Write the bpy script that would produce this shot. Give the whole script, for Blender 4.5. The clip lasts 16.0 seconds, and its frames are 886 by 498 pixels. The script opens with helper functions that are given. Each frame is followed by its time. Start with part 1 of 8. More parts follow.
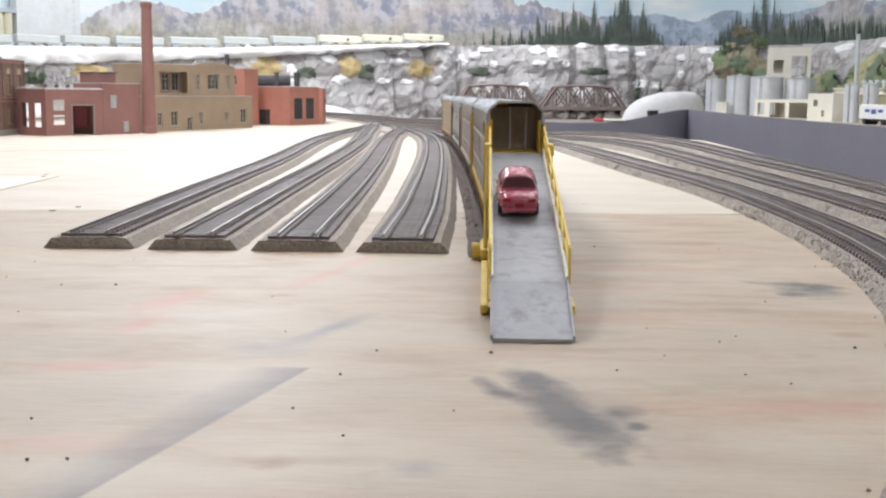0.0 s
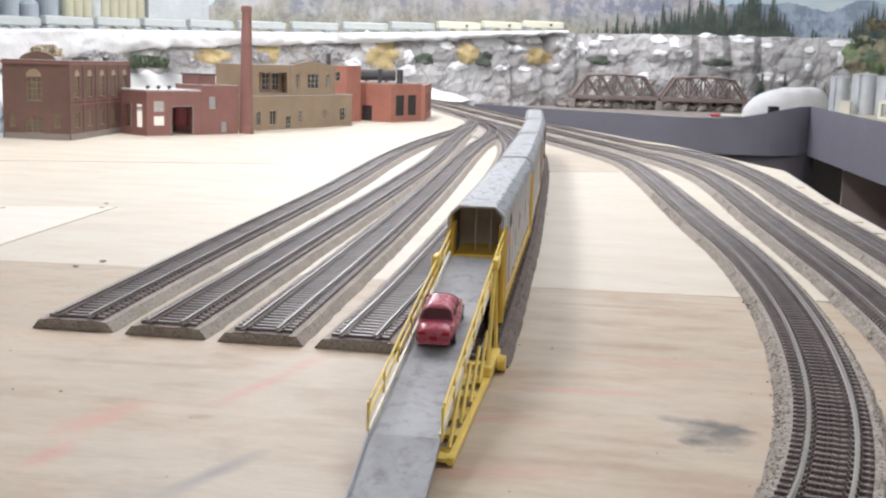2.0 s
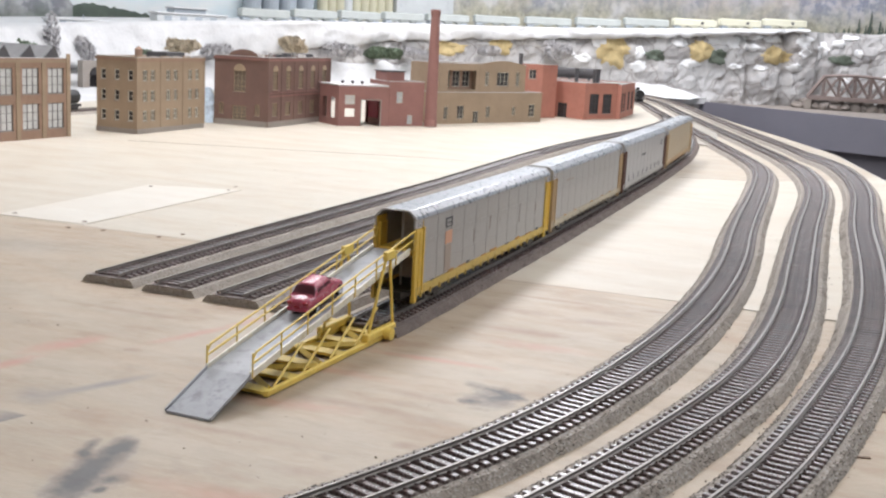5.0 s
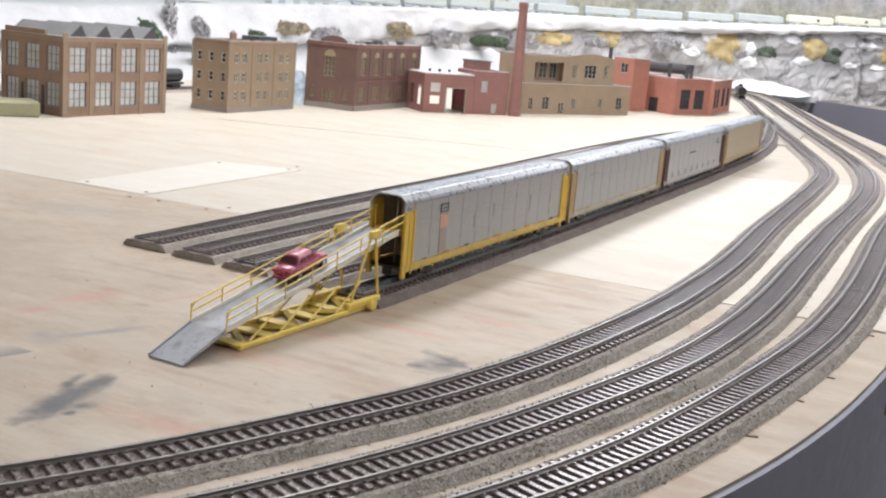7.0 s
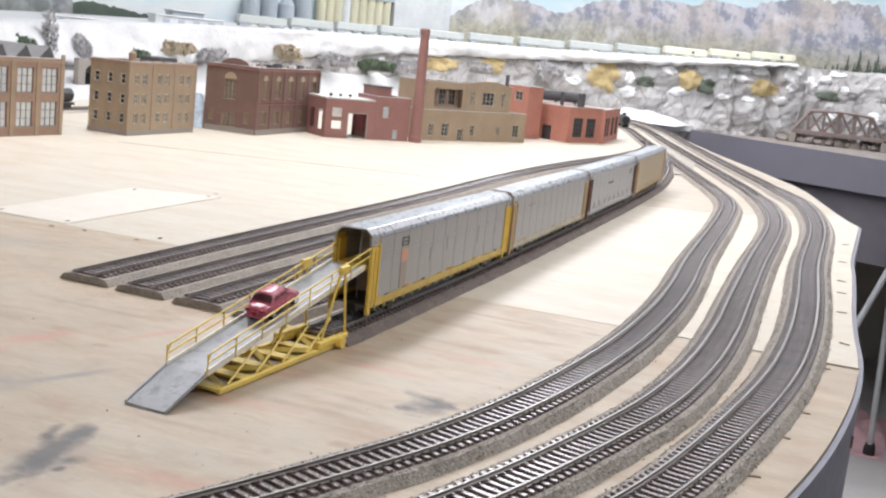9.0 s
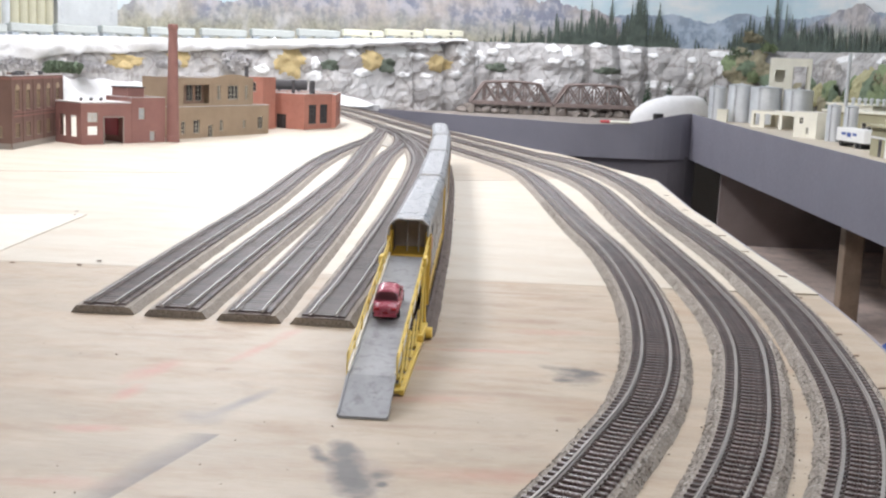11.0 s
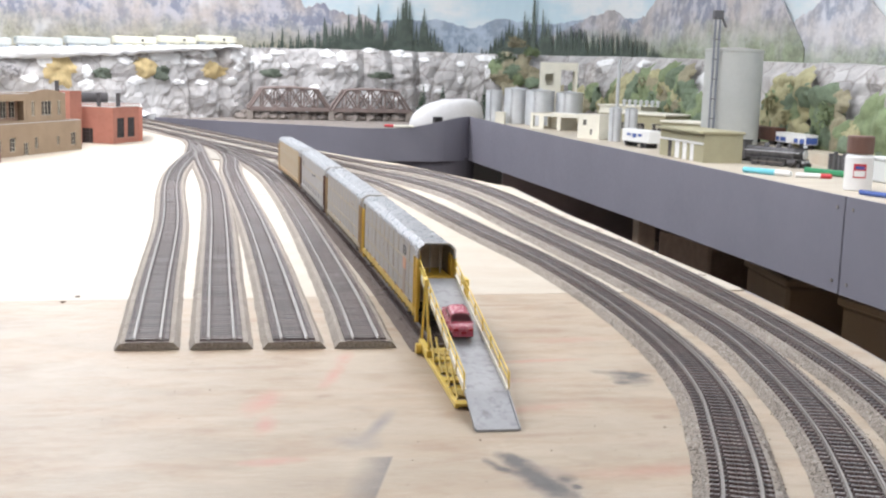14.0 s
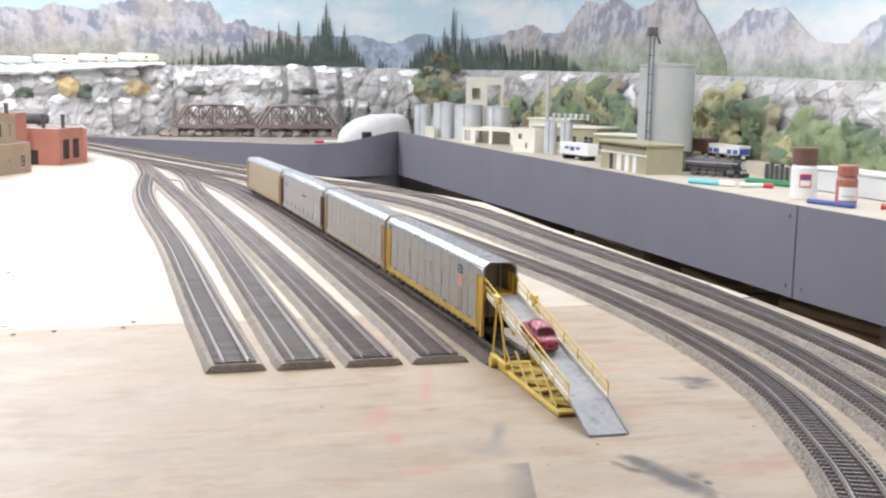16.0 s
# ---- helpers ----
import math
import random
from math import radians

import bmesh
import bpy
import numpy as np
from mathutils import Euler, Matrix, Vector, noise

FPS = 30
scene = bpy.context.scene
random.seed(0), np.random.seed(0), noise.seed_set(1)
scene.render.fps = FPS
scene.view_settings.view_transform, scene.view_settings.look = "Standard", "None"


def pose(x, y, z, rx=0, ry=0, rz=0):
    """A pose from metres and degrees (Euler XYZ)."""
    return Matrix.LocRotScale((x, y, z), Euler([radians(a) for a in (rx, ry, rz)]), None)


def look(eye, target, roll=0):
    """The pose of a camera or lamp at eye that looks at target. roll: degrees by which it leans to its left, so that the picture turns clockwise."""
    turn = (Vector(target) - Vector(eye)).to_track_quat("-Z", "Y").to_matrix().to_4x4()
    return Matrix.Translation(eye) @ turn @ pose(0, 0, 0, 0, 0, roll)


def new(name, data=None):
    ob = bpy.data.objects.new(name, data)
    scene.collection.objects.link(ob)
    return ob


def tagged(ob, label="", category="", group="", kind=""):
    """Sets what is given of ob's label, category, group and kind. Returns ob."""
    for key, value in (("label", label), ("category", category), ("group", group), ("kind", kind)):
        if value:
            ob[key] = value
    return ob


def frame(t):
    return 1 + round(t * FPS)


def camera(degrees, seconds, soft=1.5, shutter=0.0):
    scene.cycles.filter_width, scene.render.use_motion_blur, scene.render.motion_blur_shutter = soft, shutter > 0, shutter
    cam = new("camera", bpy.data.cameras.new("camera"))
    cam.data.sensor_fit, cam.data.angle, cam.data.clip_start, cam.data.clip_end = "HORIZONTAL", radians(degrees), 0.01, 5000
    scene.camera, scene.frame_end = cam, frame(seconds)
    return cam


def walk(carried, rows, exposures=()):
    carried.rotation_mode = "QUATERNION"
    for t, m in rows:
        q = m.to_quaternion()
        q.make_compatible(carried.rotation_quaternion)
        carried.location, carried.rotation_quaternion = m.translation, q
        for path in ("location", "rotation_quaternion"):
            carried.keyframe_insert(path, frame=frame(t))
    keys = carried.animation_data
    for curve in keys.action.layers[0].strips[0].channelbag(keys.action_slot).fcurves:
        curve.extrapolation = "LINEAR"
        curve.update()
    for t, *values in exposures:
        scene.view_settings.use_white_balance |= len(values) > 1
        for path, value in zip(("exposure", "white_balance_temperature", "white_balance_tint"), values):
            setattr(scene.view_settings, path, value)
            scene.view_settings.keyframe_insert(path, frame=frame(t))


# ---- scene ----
cam = camera(43.0, 16.0, soft=2.25)
PATH = [
    (0, (0.216, -0.533, 0.076), (0.134, 1.446, -0.198), 0.5),
    (0.5, (0.234, -0.564, 0.101), (0.158, 1.414, -0.179), 0.8),
    (1, (0.262, -0.596, 0.132), (0.13, 1.381, -0.137), 1.3),
    (1.5, (0.286, -0.556, 0.136), (0.04, 1.408, -0.151), 2.0),
    (2, (0.301, -0.532, 0.144), (-0.011, 1.416, -0.185), 1.8),
    (2.5, (0.327, -0.52, 0.151), (-0.067, 1.407, -0.212), 2.0),
    (3, (0.39, -0.539, 0.16), (-0.153, 1.347, -0.226), 3.1),
    (3.5, (0.463, -0.57, 0.168), (-0.194, 1.278, -0.224), 3.1),
    (4, (0.507, -0.591, 0.179), (-0.249, 1.224, -0.189), 2.4),
    (4.2, (0.517, -0.599, 0.182), (-0.248, 1.213, -0.182), 2.6),
    (6.3, (0.553, -0.621, 0.181), (-0.226, 1.176, -0.225), 4.2),
    (6.5, (0.585, -0.629, 0.192), (-0.274, 1.13, -0.223), 4.8),
    (7, (0.645, -0.635, 0.2), (-0.311, 1.073, -0.211), 4.8),
    (7.5, (0.676, -0.65, 0.202), (-0.31, 1.044, -0.2), 4.3),
    (8, (0.693, -0.655, 0.206), (-0.253, 1.063, -0.185), 4.6),
    (8.5, (0.679, -0.655, 0.205), (-0.207, 1.098, -0.169), 4.2),
    (8.7, (0.64, -0.649, 0.203), (-0.199, 1.13, -0.158), 5.2),
    (10.8, (0.331, -0.712, 0.175), (0.146, 1.251, -0.159), 2.4),
    (11, (0.304, -0.735, 0.179), (0.17, 1.234, -0.147), 2.4),
    (11.5, (0.264, -0.782, 0.188), (0.248, 1.197, -0.105), 1.4),
    (12, (0.243, -0.789, 0.19), (0.298, 1.191, -0.088), 2.3),
    (12.5, (0.201, -0.776, 0.191), (0.338, 1.198, -0.102), 1.3),
    (13, (0.142, -0.776, 0.201), (0.396, 1.187, -0.088), 1.8),
    (13.5, (0.104, -0.776, 0.193), (0.462, 1.17, -0.098), 0.7),
    (14, (0.096, -0.783, 0.197), (0.425, 1.165, -0.113), 1.8),
    (14.5, (0.087, -0.785, 0.201), (0.393, 1.168, -0.103), 1.7),
    (15, (0.041, -0.796, 0.206), (0.409, 1.147, -0.094), 1.2),
    (15.5, (0.001, -0.803, 0.21), (0.439, 1.127, -0.077), 1.2),
    (16, (-0.036, -0.803, 0.207), (0.466, 1.112, -0.078), 1.2),
]
walk(cam, [(t, look(eye, target, roll)) for t, eye, target, roll in PATH], [(0.0, -0.02), (2.0, -0.06), (4.0, -0.08), (8.5, 0.03), (11.0, 0.04), (13.5, 0.23), (16.0, 0.27)])

# ---- light: a closed room with unseen lamps and added fill over the layout ----
world = bpy.data.worlds.new("room_air")
scene.world = world
world.use_nodes = True
world.node_tree.nodes["Background"].inputs[0].default_value = (0.9, 0.95, 1.0, 1)
world.node_tree.nodes["Background"].inputs[1].default_value = 0.3


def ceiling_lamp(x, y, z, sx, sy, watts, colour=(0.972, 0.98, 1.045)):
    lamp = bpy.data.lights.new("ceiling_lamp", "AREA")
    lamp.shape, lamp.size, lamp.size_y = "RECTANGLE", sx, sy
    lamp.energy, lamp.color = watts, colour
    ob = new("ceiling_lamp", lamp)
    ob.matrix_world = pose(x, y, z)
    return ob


# First two placed from glints and shadows; the other three are added fill.
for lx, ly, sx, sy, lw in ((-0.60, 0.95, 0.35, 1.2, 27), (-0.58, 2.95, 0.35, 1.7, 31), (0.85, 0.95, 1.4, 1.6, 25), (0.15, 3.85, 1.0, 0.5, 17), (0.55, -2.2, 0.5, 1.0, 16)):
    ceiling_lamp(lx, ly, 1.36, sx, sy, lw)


# ---- materials ----
def nodes_of(name):
    m = bpy.data.materials.new(name)
    m.use_nodes = True
    nt = m.node_tree
    return m, nt, nt.nodes["Principled BSDF"]


def link(nt, a, b):
    nt.links.new(a, b)


def coords(nt, which="Object"):
    n = nt.nodes.new("ShaderNodeTexCoord")
    return n.outputs[which]


def noise_node(nt, vec, scale, detail=4, rough=0.6, stretch=None):
    if stretch:
        mp = nt.nodes.new("ShaderNodeMapping")
        mp.inputs["Scale"].default_value = stretch
        link(nt, vec, mp.inputs["Vector"])
        vec = mp.outputs[0]
    n = nt.nodes.new("ShaderNodeTexNoise")
    n.inputs["Scale"].default_value, n.inputs["Detail"].default_value = scale, detail
    n.inputs["Roughness"].default_value = rough
    link(nt, vec, n.inputs["Vector"])
    return n.outputs["Fac"]


def ramp(nt, fac, stops):
    n = nt.nodes.new("ShaderNodeValToRGB")
    el = n.color_ramp.elements
    while len(el) < len(stops):
        el.new(0.5)
    for e, (p, c) in zip(el, stops):
        e.position, e.color = p, (*c, 1)
    link(nt, fac, n.inputs[0])
    return n.outputs[0]


def mix(nt, fac, a, b, kind="MIX"):
    n = nt.nodes.new("ShaderNodeMix")
    n.data_type, n.blend_type = "RGBA", kind
    for sock, v in ((n.inputs[0], fac), (n.inputs[6], a), (n.inputs[7], b)):
        if hasattr(v, "is_linked"):
            link(nt, v, sock)
        else:
            sock.default_value = v if isinstance(v, (int, float)) else (*v, 1)
    return n.outputs[2]


def maths(nt, op, a, b=0.0, c=0.0, clamp=False):
    n = nt.nodes.new("ShaderNodeMath")
    n.operation, n.use_clamp = op, clamp
    for sock, v in zip(n.inputs, (a, b, c)):
        if hasattr(v, "is_linked"):
            link(nt, v, sock)
        else:
            sock.default_value = v
    return n.outputs[0]


def bump(nt, bsdf, height, strength, dist):
    n = nt.nodes.new("ShaderNodeBump")
    n.inputs["Strength"].default_value, n.inputs["Distance"].default_value = strength, dist
    link(nt, height, n.inputs["Height"])
    link(nt, n.outputs[0], bsdf.inputs["Normal"])


def plain(name, base, rough=0.6, metal=0.0, vary=0.15, big=12.0, small=160.0, relief=0.25, dist=0.0006, dirt=None, dirt_amount=0.5, piece=0.0, spec=0.5):
    """A painted or cast surface: blotches, grain, optional dirt and a shade that differs from piece to piece."""
    m, nt, b = nodes_of(name)
    v = coords(nt)
    lo = tuple(c * (1 - vary) for c in base)
    hi = tuple(min(1, c * (1 + vary)) for c in base)
    col = ramp(nt, noise_node(nt, v, big, 5), [(0.3, lo), (0.7, hi)])
    fine = noise_node(nt, v, small, 3)
    col = mix(nt, 0.35 * min(1, vary * 4), col, ramp(nt, fine, [(0.3, tuple(c * 0.75 for c in base)), (0.7, tuple(min(1, c * 1.2) for c in base))]))
    if dirt:
        mask = ramp(nt, noise_node(nt, v, big * 2.7, 6, 0.7), [(0.5, (0, 0, 0)), (0.72, (1, 1, 1))])
        col = mix(nt, maths(nt, "MULTIPLY", mask, dirt_amount), col, dirt)
    if piece:
        inf = nt.nodes.new("ShaderNodeObjectInfo")
        f = maths(nt, "MULTIPLY_ADD", inf.outputs["Random"], 2 * piece, 1 - piece)
        hsv = nt.nodes.new("ShaderNodeHueSaturation")
        link(nt, col, hsv.inputs["Color"]), link(nt, f, hsv.inputs["Value"])
        col = hsv.outputs[0]
    link(nt, col, b.inputs["Base Color"])
    link(nt, ramp(nt, fine, [(0.2, (max(0.05, rough - 0.12),) * 3), (0.8, (min(1, rough + 0.12),) * 3)]), b.inputs["Roughness"])
    b.inputs["Metallic"].default_value = metal
    b.inputs["Specular IOR Level"].default_value = spec
    if relief:
        bump(nt, b, fine, relief, dist)
    return m


def ballast(name, base, dark, light, scale=900.0):
    """Cork strip dusted with fine ballast: small pale and dark grains over a blotchy ground."""
    m, nt, b = nodes_of(name)
    v = coords(nt)
    col = ramp(nt, noise_node(nt, v, 38, 6, 0.65), [(0.3, tuple(c * 0.80 for c in base)), (0.7, tuple(min(1, c * 1.13) for c in base))])
    vor = nt.nodes.new("ShaderNodeTexVoronoi")
    vor.inputs["Scale"].default_value = scale
    link(nt, v, vor.inputs["Vector"])
    sep = nt.nodes.new("ShaderNodeSeparateColor")
    link(nt, vor.outputs["Color"], sep.inputs[0])
    col = mix(nt, maths(nt, "MULTIPLY", maths(nt, "GREATER_THAN", sep.outputs[0], 0.80), 0.55), col, dark)
    col = mix(nt, maths(nt, "MULTIPLY", maths(nt, "GREATER_THAN", sep.outputs[1], 0.80), 0.5), col, light)
    link(nt, col, b.inputs["Base Color"])
    b.inputs["Roughness"].default_value = 0.95
    bump(nt, b, maths(nt, "ADD", vor.outputs["Distance"], noise_node(nt, v, 260, 4)), 0.55, 0.0006)
    return m


def blob(nt, v, cx, cy, rx, ry, turn, soft=0.6, wobble=0.5, freq=60.0):
    """A stain of its own shape on the board: 0 outside, 1 inside, with a ragged edge."""
    mp = nt.nodes.new("ShaderNodeMapping")
    mp.vector_type = "TEXTURE"
    mp.inputs["Location"].default_value = (cx, cy, 0)
    mp.inputs["Rotation"].default_value = (0, 0, radians(turn))
    mp.inputs["Scale"].default_value = (rx, ry, 1000)
    link(nt, v, mp.inputs["Vector"])
    ln = nt.nodes.new("ShaderNodeVectorMath")
    ln.operation = "LENGTH"
    link(nt, mp.outputs[0], ln.inputs[0])
    d = maths(nt, "MULTIPLY_ADD", noise_node(nt, v, freq, 4), wobble * 2, maths(nt, "SUBTRACT", ln.outputs["Value"], wobble))
    return maths(nt, "DIVIDE", maths(nt, "SUBTRACT", 1.0, d), soft, clamp=True)


def plywood(name, light, tan, stains=False, grain=(1.0, 5.0, 1.0), band=0.5):
    """Rotary-cut veneer: broad peach bands, long fibres, short dark checks, blotches and, on the worn sheet, its stains."""
    m, nt, b = nodes_of(name)
    v = coords(nt)
    g = noise_node(nt, v, 5.0, 8, 0.70, grain)
    bands = noise_node(nt, v, 3.2, 6, 0.62, (1.0, 9.0, 1.0))
    fine = noise_node(nt, v, 70, 5, 0.7, (1.0, 12.0, 1.0))
    checks = noise_node(nt, v, 26, 6, 0.75, (1.0, 16.0, 1.0))
    blot = noise_node(nt, v, 11.0, 7, 0.70, (1.0, 2.2, 1.0))
    pale = noise_node(nt, v, 9.0, 6, 0.66, (1.0, 2.6, 1.7))
    peach = (light[0] * 0.95, light[1] * 0.83, light[2] * 0.73)
    col = ramp(nt, g, [(0.34, tan), (0.62, light)])
    col = mix(nt, ramp(nt, bands, [(0.46, (0, 0, 0)), (0.66, (band,) * 3)]), col, peach)
    col = mix(nt, 0.30, col, ramp(nt, fine, [(0.32, tuple(c * 0.70 for c in tan)), (0.70, tuple(min(1, c * 1.06) for c in light))]))
    col = mix(nt, ramp(nt, checks, [(0.64, (0, 0, 0)), (0.74, (0.45 * band / 0.5,) * 3)]), col, tuple(c * 0.52 for c in tan))
    col = mix(nt, ramp(nt, blot, [(0.48, (0, 0, 0)), (0.70, (1.1 * band,) * 3)]), col, (tan[0] * 0.94, tan[1] * 0.76, tan[2] * 0.66))
    col = mix(nt, ramp(nt, pale, [(0.50, (0, 0, 0)), (0.68, (0.8 * band,) * 3)]), col, tuple(min(1, c * 1.16) for c in light))
    if stains:
        # cloudy water marks: pale and grey-brown patches with soft rims
        cloud = noise_node(nt, v, 8.5, 5, 0.60)
        fleck = noise_node(nt, v, 24.0, 6, 0.72)
        col = mix(nt, ramp(nt, cloud, [(0.54, (0, 0, 0)), (0.66, (0.38,) * 3)]), col, (0.52, 0.45, 0.352))
        col = mix(nt, ramp(nt, cloud, [(0.30, (0.50,) * 3), (0.43, (0, 0, 0))]), col, (0.33, 0.265, 0.195))
        col = mix(nt, ramp(nt, fleck, [(0.57, (0, 0, 0)), (0.70, (0.46,) * 3)]), col, (0.30, 0.225, 0.16))
        col = mix(nt, maths(nt, "MULTIPLY", blob(nt, v, -0.50, 0.0, 0.36, 0.45, 8, 0.8, 0.35, 6), 0.42), col, (0.52, 0.465, 0.385))
        dark, grey, red, brown = (0.085, 0.076, 0.072), (0.24, 0.215, 0.20), (0.50, 0.22, 0.165), (0.29, 0.18, 0.115)
        for tone, k, soft, wob, spots in (
            (red, 0.62, 0.95, 0.55, [(0.146, -0.072, 0.007, 0.042, -16), (0.157, -0.026, 0.007, 0.022, -16), (0.102, -0.172, 0.008, 0.022, -8), (0.105, -0.232, 0.022, 0.008, 10), (0.10, -0.13, 0.012, 0.035, -20), (0.29, -0.04, 0.05, 0.006, 6)]),
            (red, 0.34, 0.95, 0.6, [(0.262, -0.15, 0.045, 0.010, 12), (0.33, 0.02, 0.04, 0.012, 8), (0.20, -0.335, 0.05, 0.010, -6), (0.30, -0.26, 0.05, 0.012, 6), (0.12, -0.30, 0.04, 0.010, 4), (0.25, -0.09, 0.05, 0.008, 0)]),
            (grey, 0.34, 0.95, 0.6, [(-0.123, 0.070, 0.075, 0.045, 20), (-0.10, -0.153, 0.012, 0.014, 0), (-0.052, -0.215, 0.016, 0.010, 20), (-0.16, -0.02, 0.05, 0.03, 0)]),
            (brown, 0.62, 0.85, 0.5, [(0.1375, -0.118, 0.008, 0.004, 8), (0.333, -0.173, 0.008, 0.007, 5), (0.172, -0.310, 0.0058, 0.0062, 0), (0.345, 0.10, 0.03, 0.010, 14), (0.37, 0.155, 0.012, 0.006, 10), (0.30, 0.147, 0.06, 0.005, 3), (0.24, -0.018, 0.03, 0.010, 0), (0.315, 0.05, 0.04, 0.010, 4)]),
            (brown, 0.46, 0.95, 0.55, [(0.310, -0.222, 0.018, 0.008, 12), (0.175, -0.309, 0.030, 0.005, 4), (0.26, -0.30, 0.03, 0.012, -12), (-0.02, -0.31, 0.06, 0.010, 10), (0.285, -0.135, 0.07, 0.006, 2), (0.09, 0.09, 0.08, 0.010, 2), (0.25, -0.20, 0.06, 0.005, 3), (0.31, -0.105, 0.05, 0.006, -3), (0.08, -0.05, 0.06, 0.006, 3), (0.22, -0.345, 0.07, 0.006, 2), (0.28, 0.10, 0.06, 0.008, 2)]),
            (grey, 0.60, 0.95, 0.45, [(0.202, -0.311, 0.0075, 0.0075, 20), (0.160, -0.345, 0.03, 0.006, 8), (0.150, -0.205, 0.018, 0.018, 0), (0.238, -0.272, 0.020, 0.036, 14)]),
            (dark, 0.93, 0.65, 0.40, [(0.2345, -0.268, 0.0105, 0.042, 12), (0.2285, -0.240, 0.0085, 0.018, 20), (0.2200, -0.252, 0.0050, 0.010, 40), (0.2510, -0.279, 0.0035, 0.0045, 0)]),
            (dark, 0.86, 0.95, 0.75, [(0.343, -0.088, 0.018, 0.022, -20), (0.347, -0.079, 0.008, 0.010, 0), (0.334, -0.098, 0.008, 0.008, 20), (0.243, -0.283, 0.008, 0.022, 10), (0.2160, -0.243, 0.0035, 0.010, 20), (0.338, -0.075, 0.024, 0.006, -16), (0.2475, -0.268, 0.010, 0.006, 10), (0.350, -0.082, 0.012, 0.005, -10)]),
        ):
            for q in spots:
                col = mix(nt, maths(nt, "MULTIPLY", blob(nt, v, *q, soft, wob, 110), k), col, tone)
        # a sprayed wedge with one hard, masked edge
        sep = nt.nodes.new("ShaderNodeSeparateXYZ")
        link(nt, v, sep.inputs[0])
        x, y = sep.outputs["X"], sep.outputs["Y"]
        side = maths(nt, "MULTIPLY_ADD", y, -0.262, maths(nt, "SUBTRACT", x, 0.2273))
        inside = maths(nt, "DIVIDE", maths(nt, "MULTIPLY", side, -1), 0.0012, clamp=True)
        top = maths(nt, "DIVIDE", maths(nt, "SUBTRACT", -0.2285, y), 0.0012, clamp=True)
        fade = maths(nt, "SUBTRACT", 1.0, maths(nt, "DIVIDE", maths(nt, "MULTIPLY", side, -1), 0.019), clamp=True)
        wedge = maths(nt, "MULTIPLY", maths(nt, "MULTIPLY", inside, top), fade)
        wedge = maths(nt, "MULTIPLY", wedge, ramp(nt, noise_node(nt, v, 45, 5, 0.7), [(0.3, (0.6,) * 3), (0.6, (1,) * 3)]))
        col = mix(nt, maths(nt, "MULTIPLY", wedge, 0.95), col, (0.155, 0.138, 0.13))
        col = mix(nt, maths(nt, "MULTIPLY", blob(nt, v, 0.165, -0.176, 0.0060, 0.036, -22, 0.9, 0.3, 60), 0.9), col, grey)
    link(nt, col, b.inputs["Base Color"])
    link(nt, ramp(nt, blot, [(0.3, (0.38,) * 3), (0.7, (0.56,) * 3)]), b.inputs["Roughness"])
    b.inputs["Specular IOR Level"].default_value = 0.45
    bump(nt, b, maths(nt, "ADD", fine, checks), 0.22, 0.0006)
    return m


M_NEAR = plywood("bare_plywood_stained", (0.455, 0.378, 0.283), (0.360, 0.285, 0.203), True, band=0.62)
M_FAR = plywood("bare_plywood_pale", (0.565, 0.512, 0.425), (0.515, 0.455, 0.365), band=0.24)
M_TANP = plywood("tan_plywood", (0.47, 0.405, 0.315), (0.425, 0.355, 0.27), band=0.4)
M_PATCH = plywood("new_plywood_patch", (0.655, 0.61, 0.535), (0.615, 0.565, 0.49), band=0.10)
M_FASCIA = plain("slate_paint_fascia", (0.205, 0.197, 0.232), 0.55, vary=0.07, big=5, small=90, relief=0.1)
M_DARK = plain("dark_underside", (0.03, 0.027, 0.028), 0.9, vary=0.3)
M_CORK = ballast("ballasted_cork", (0.33, 0.29, 0.25), (0.13, 0.105, 0.09), (0.52, 0.49, 0.45))
M_CORKTOP = ballast("cork_roadbed", (0.34, 0.30, 0.26), (0.17, 0.14, 0.115), (0.46, 0.42, 0.37), 1000.0)
M_CORKDK = ballast("dark_brown_cork", (0.150, 0.118, 0.103), (0.08, 0.063, 0.055), (0.23, 0.19, 0.17))
M_TIE = plain("brown_black_sleeper", (0.125, 0.090, 0.083), 0.27, vary=0.22, big=60, small=500, relief=0.03, piece=0.25, spec=1.0)
M_TIEY = plain("dusty_grey_brown_sleeper", (0.160, 0.124, 0.117), 0.31, vary=0.22, big=60, small=500, relief=0.04, piece=0.25, spec=0.85)
M_BEDY = ballast("dusty_grey_ballast", (0.195, 0.160, 0.150), (0.10, 0.080, 0.075), (0.29, 0.25, 0.235))
M_RAIL = plain("nickel_silver_rail", (0.29, 0.262, 0.24), 0.37, 0.55, vary=0.12, big=40, small=500, relief=0.06)
M_SILVER = plain("weathered_silver_panel", (0.42, 0.40, 0.38), 0.5, 0.1, vary=0.1, big=25, small=300, relief=0.12, dirt=(0.27, 0.21, 0.16), dirt_amount=0.45)
M_WHITEP = plain("pale_silver_panel", (0.46, 0.445, 0.435), 0.5, 0.15, vary=0.08, big=25, small=300, relief=0.12, dirt=(0.33, 0.29, 0.25), dirt_amount=0.35)
M_ROOF = plain("galvanised_roof", (0.38, 0.38, 0.395), 0.30, 0.55, vary=0.08, big=18, small=260, relief=0.1, dirt=(0.30, 0.28, 0.265), dirt_amount=0.3)
M_YELLOW = plain("rail_yellow_paint", (0.74, 0.49, 0.075), 0.5, vary=0.12, big=40, small=400, relief=0.1, dirt=(0.46, 0.28, 0.07), dirt_amount=0.35)
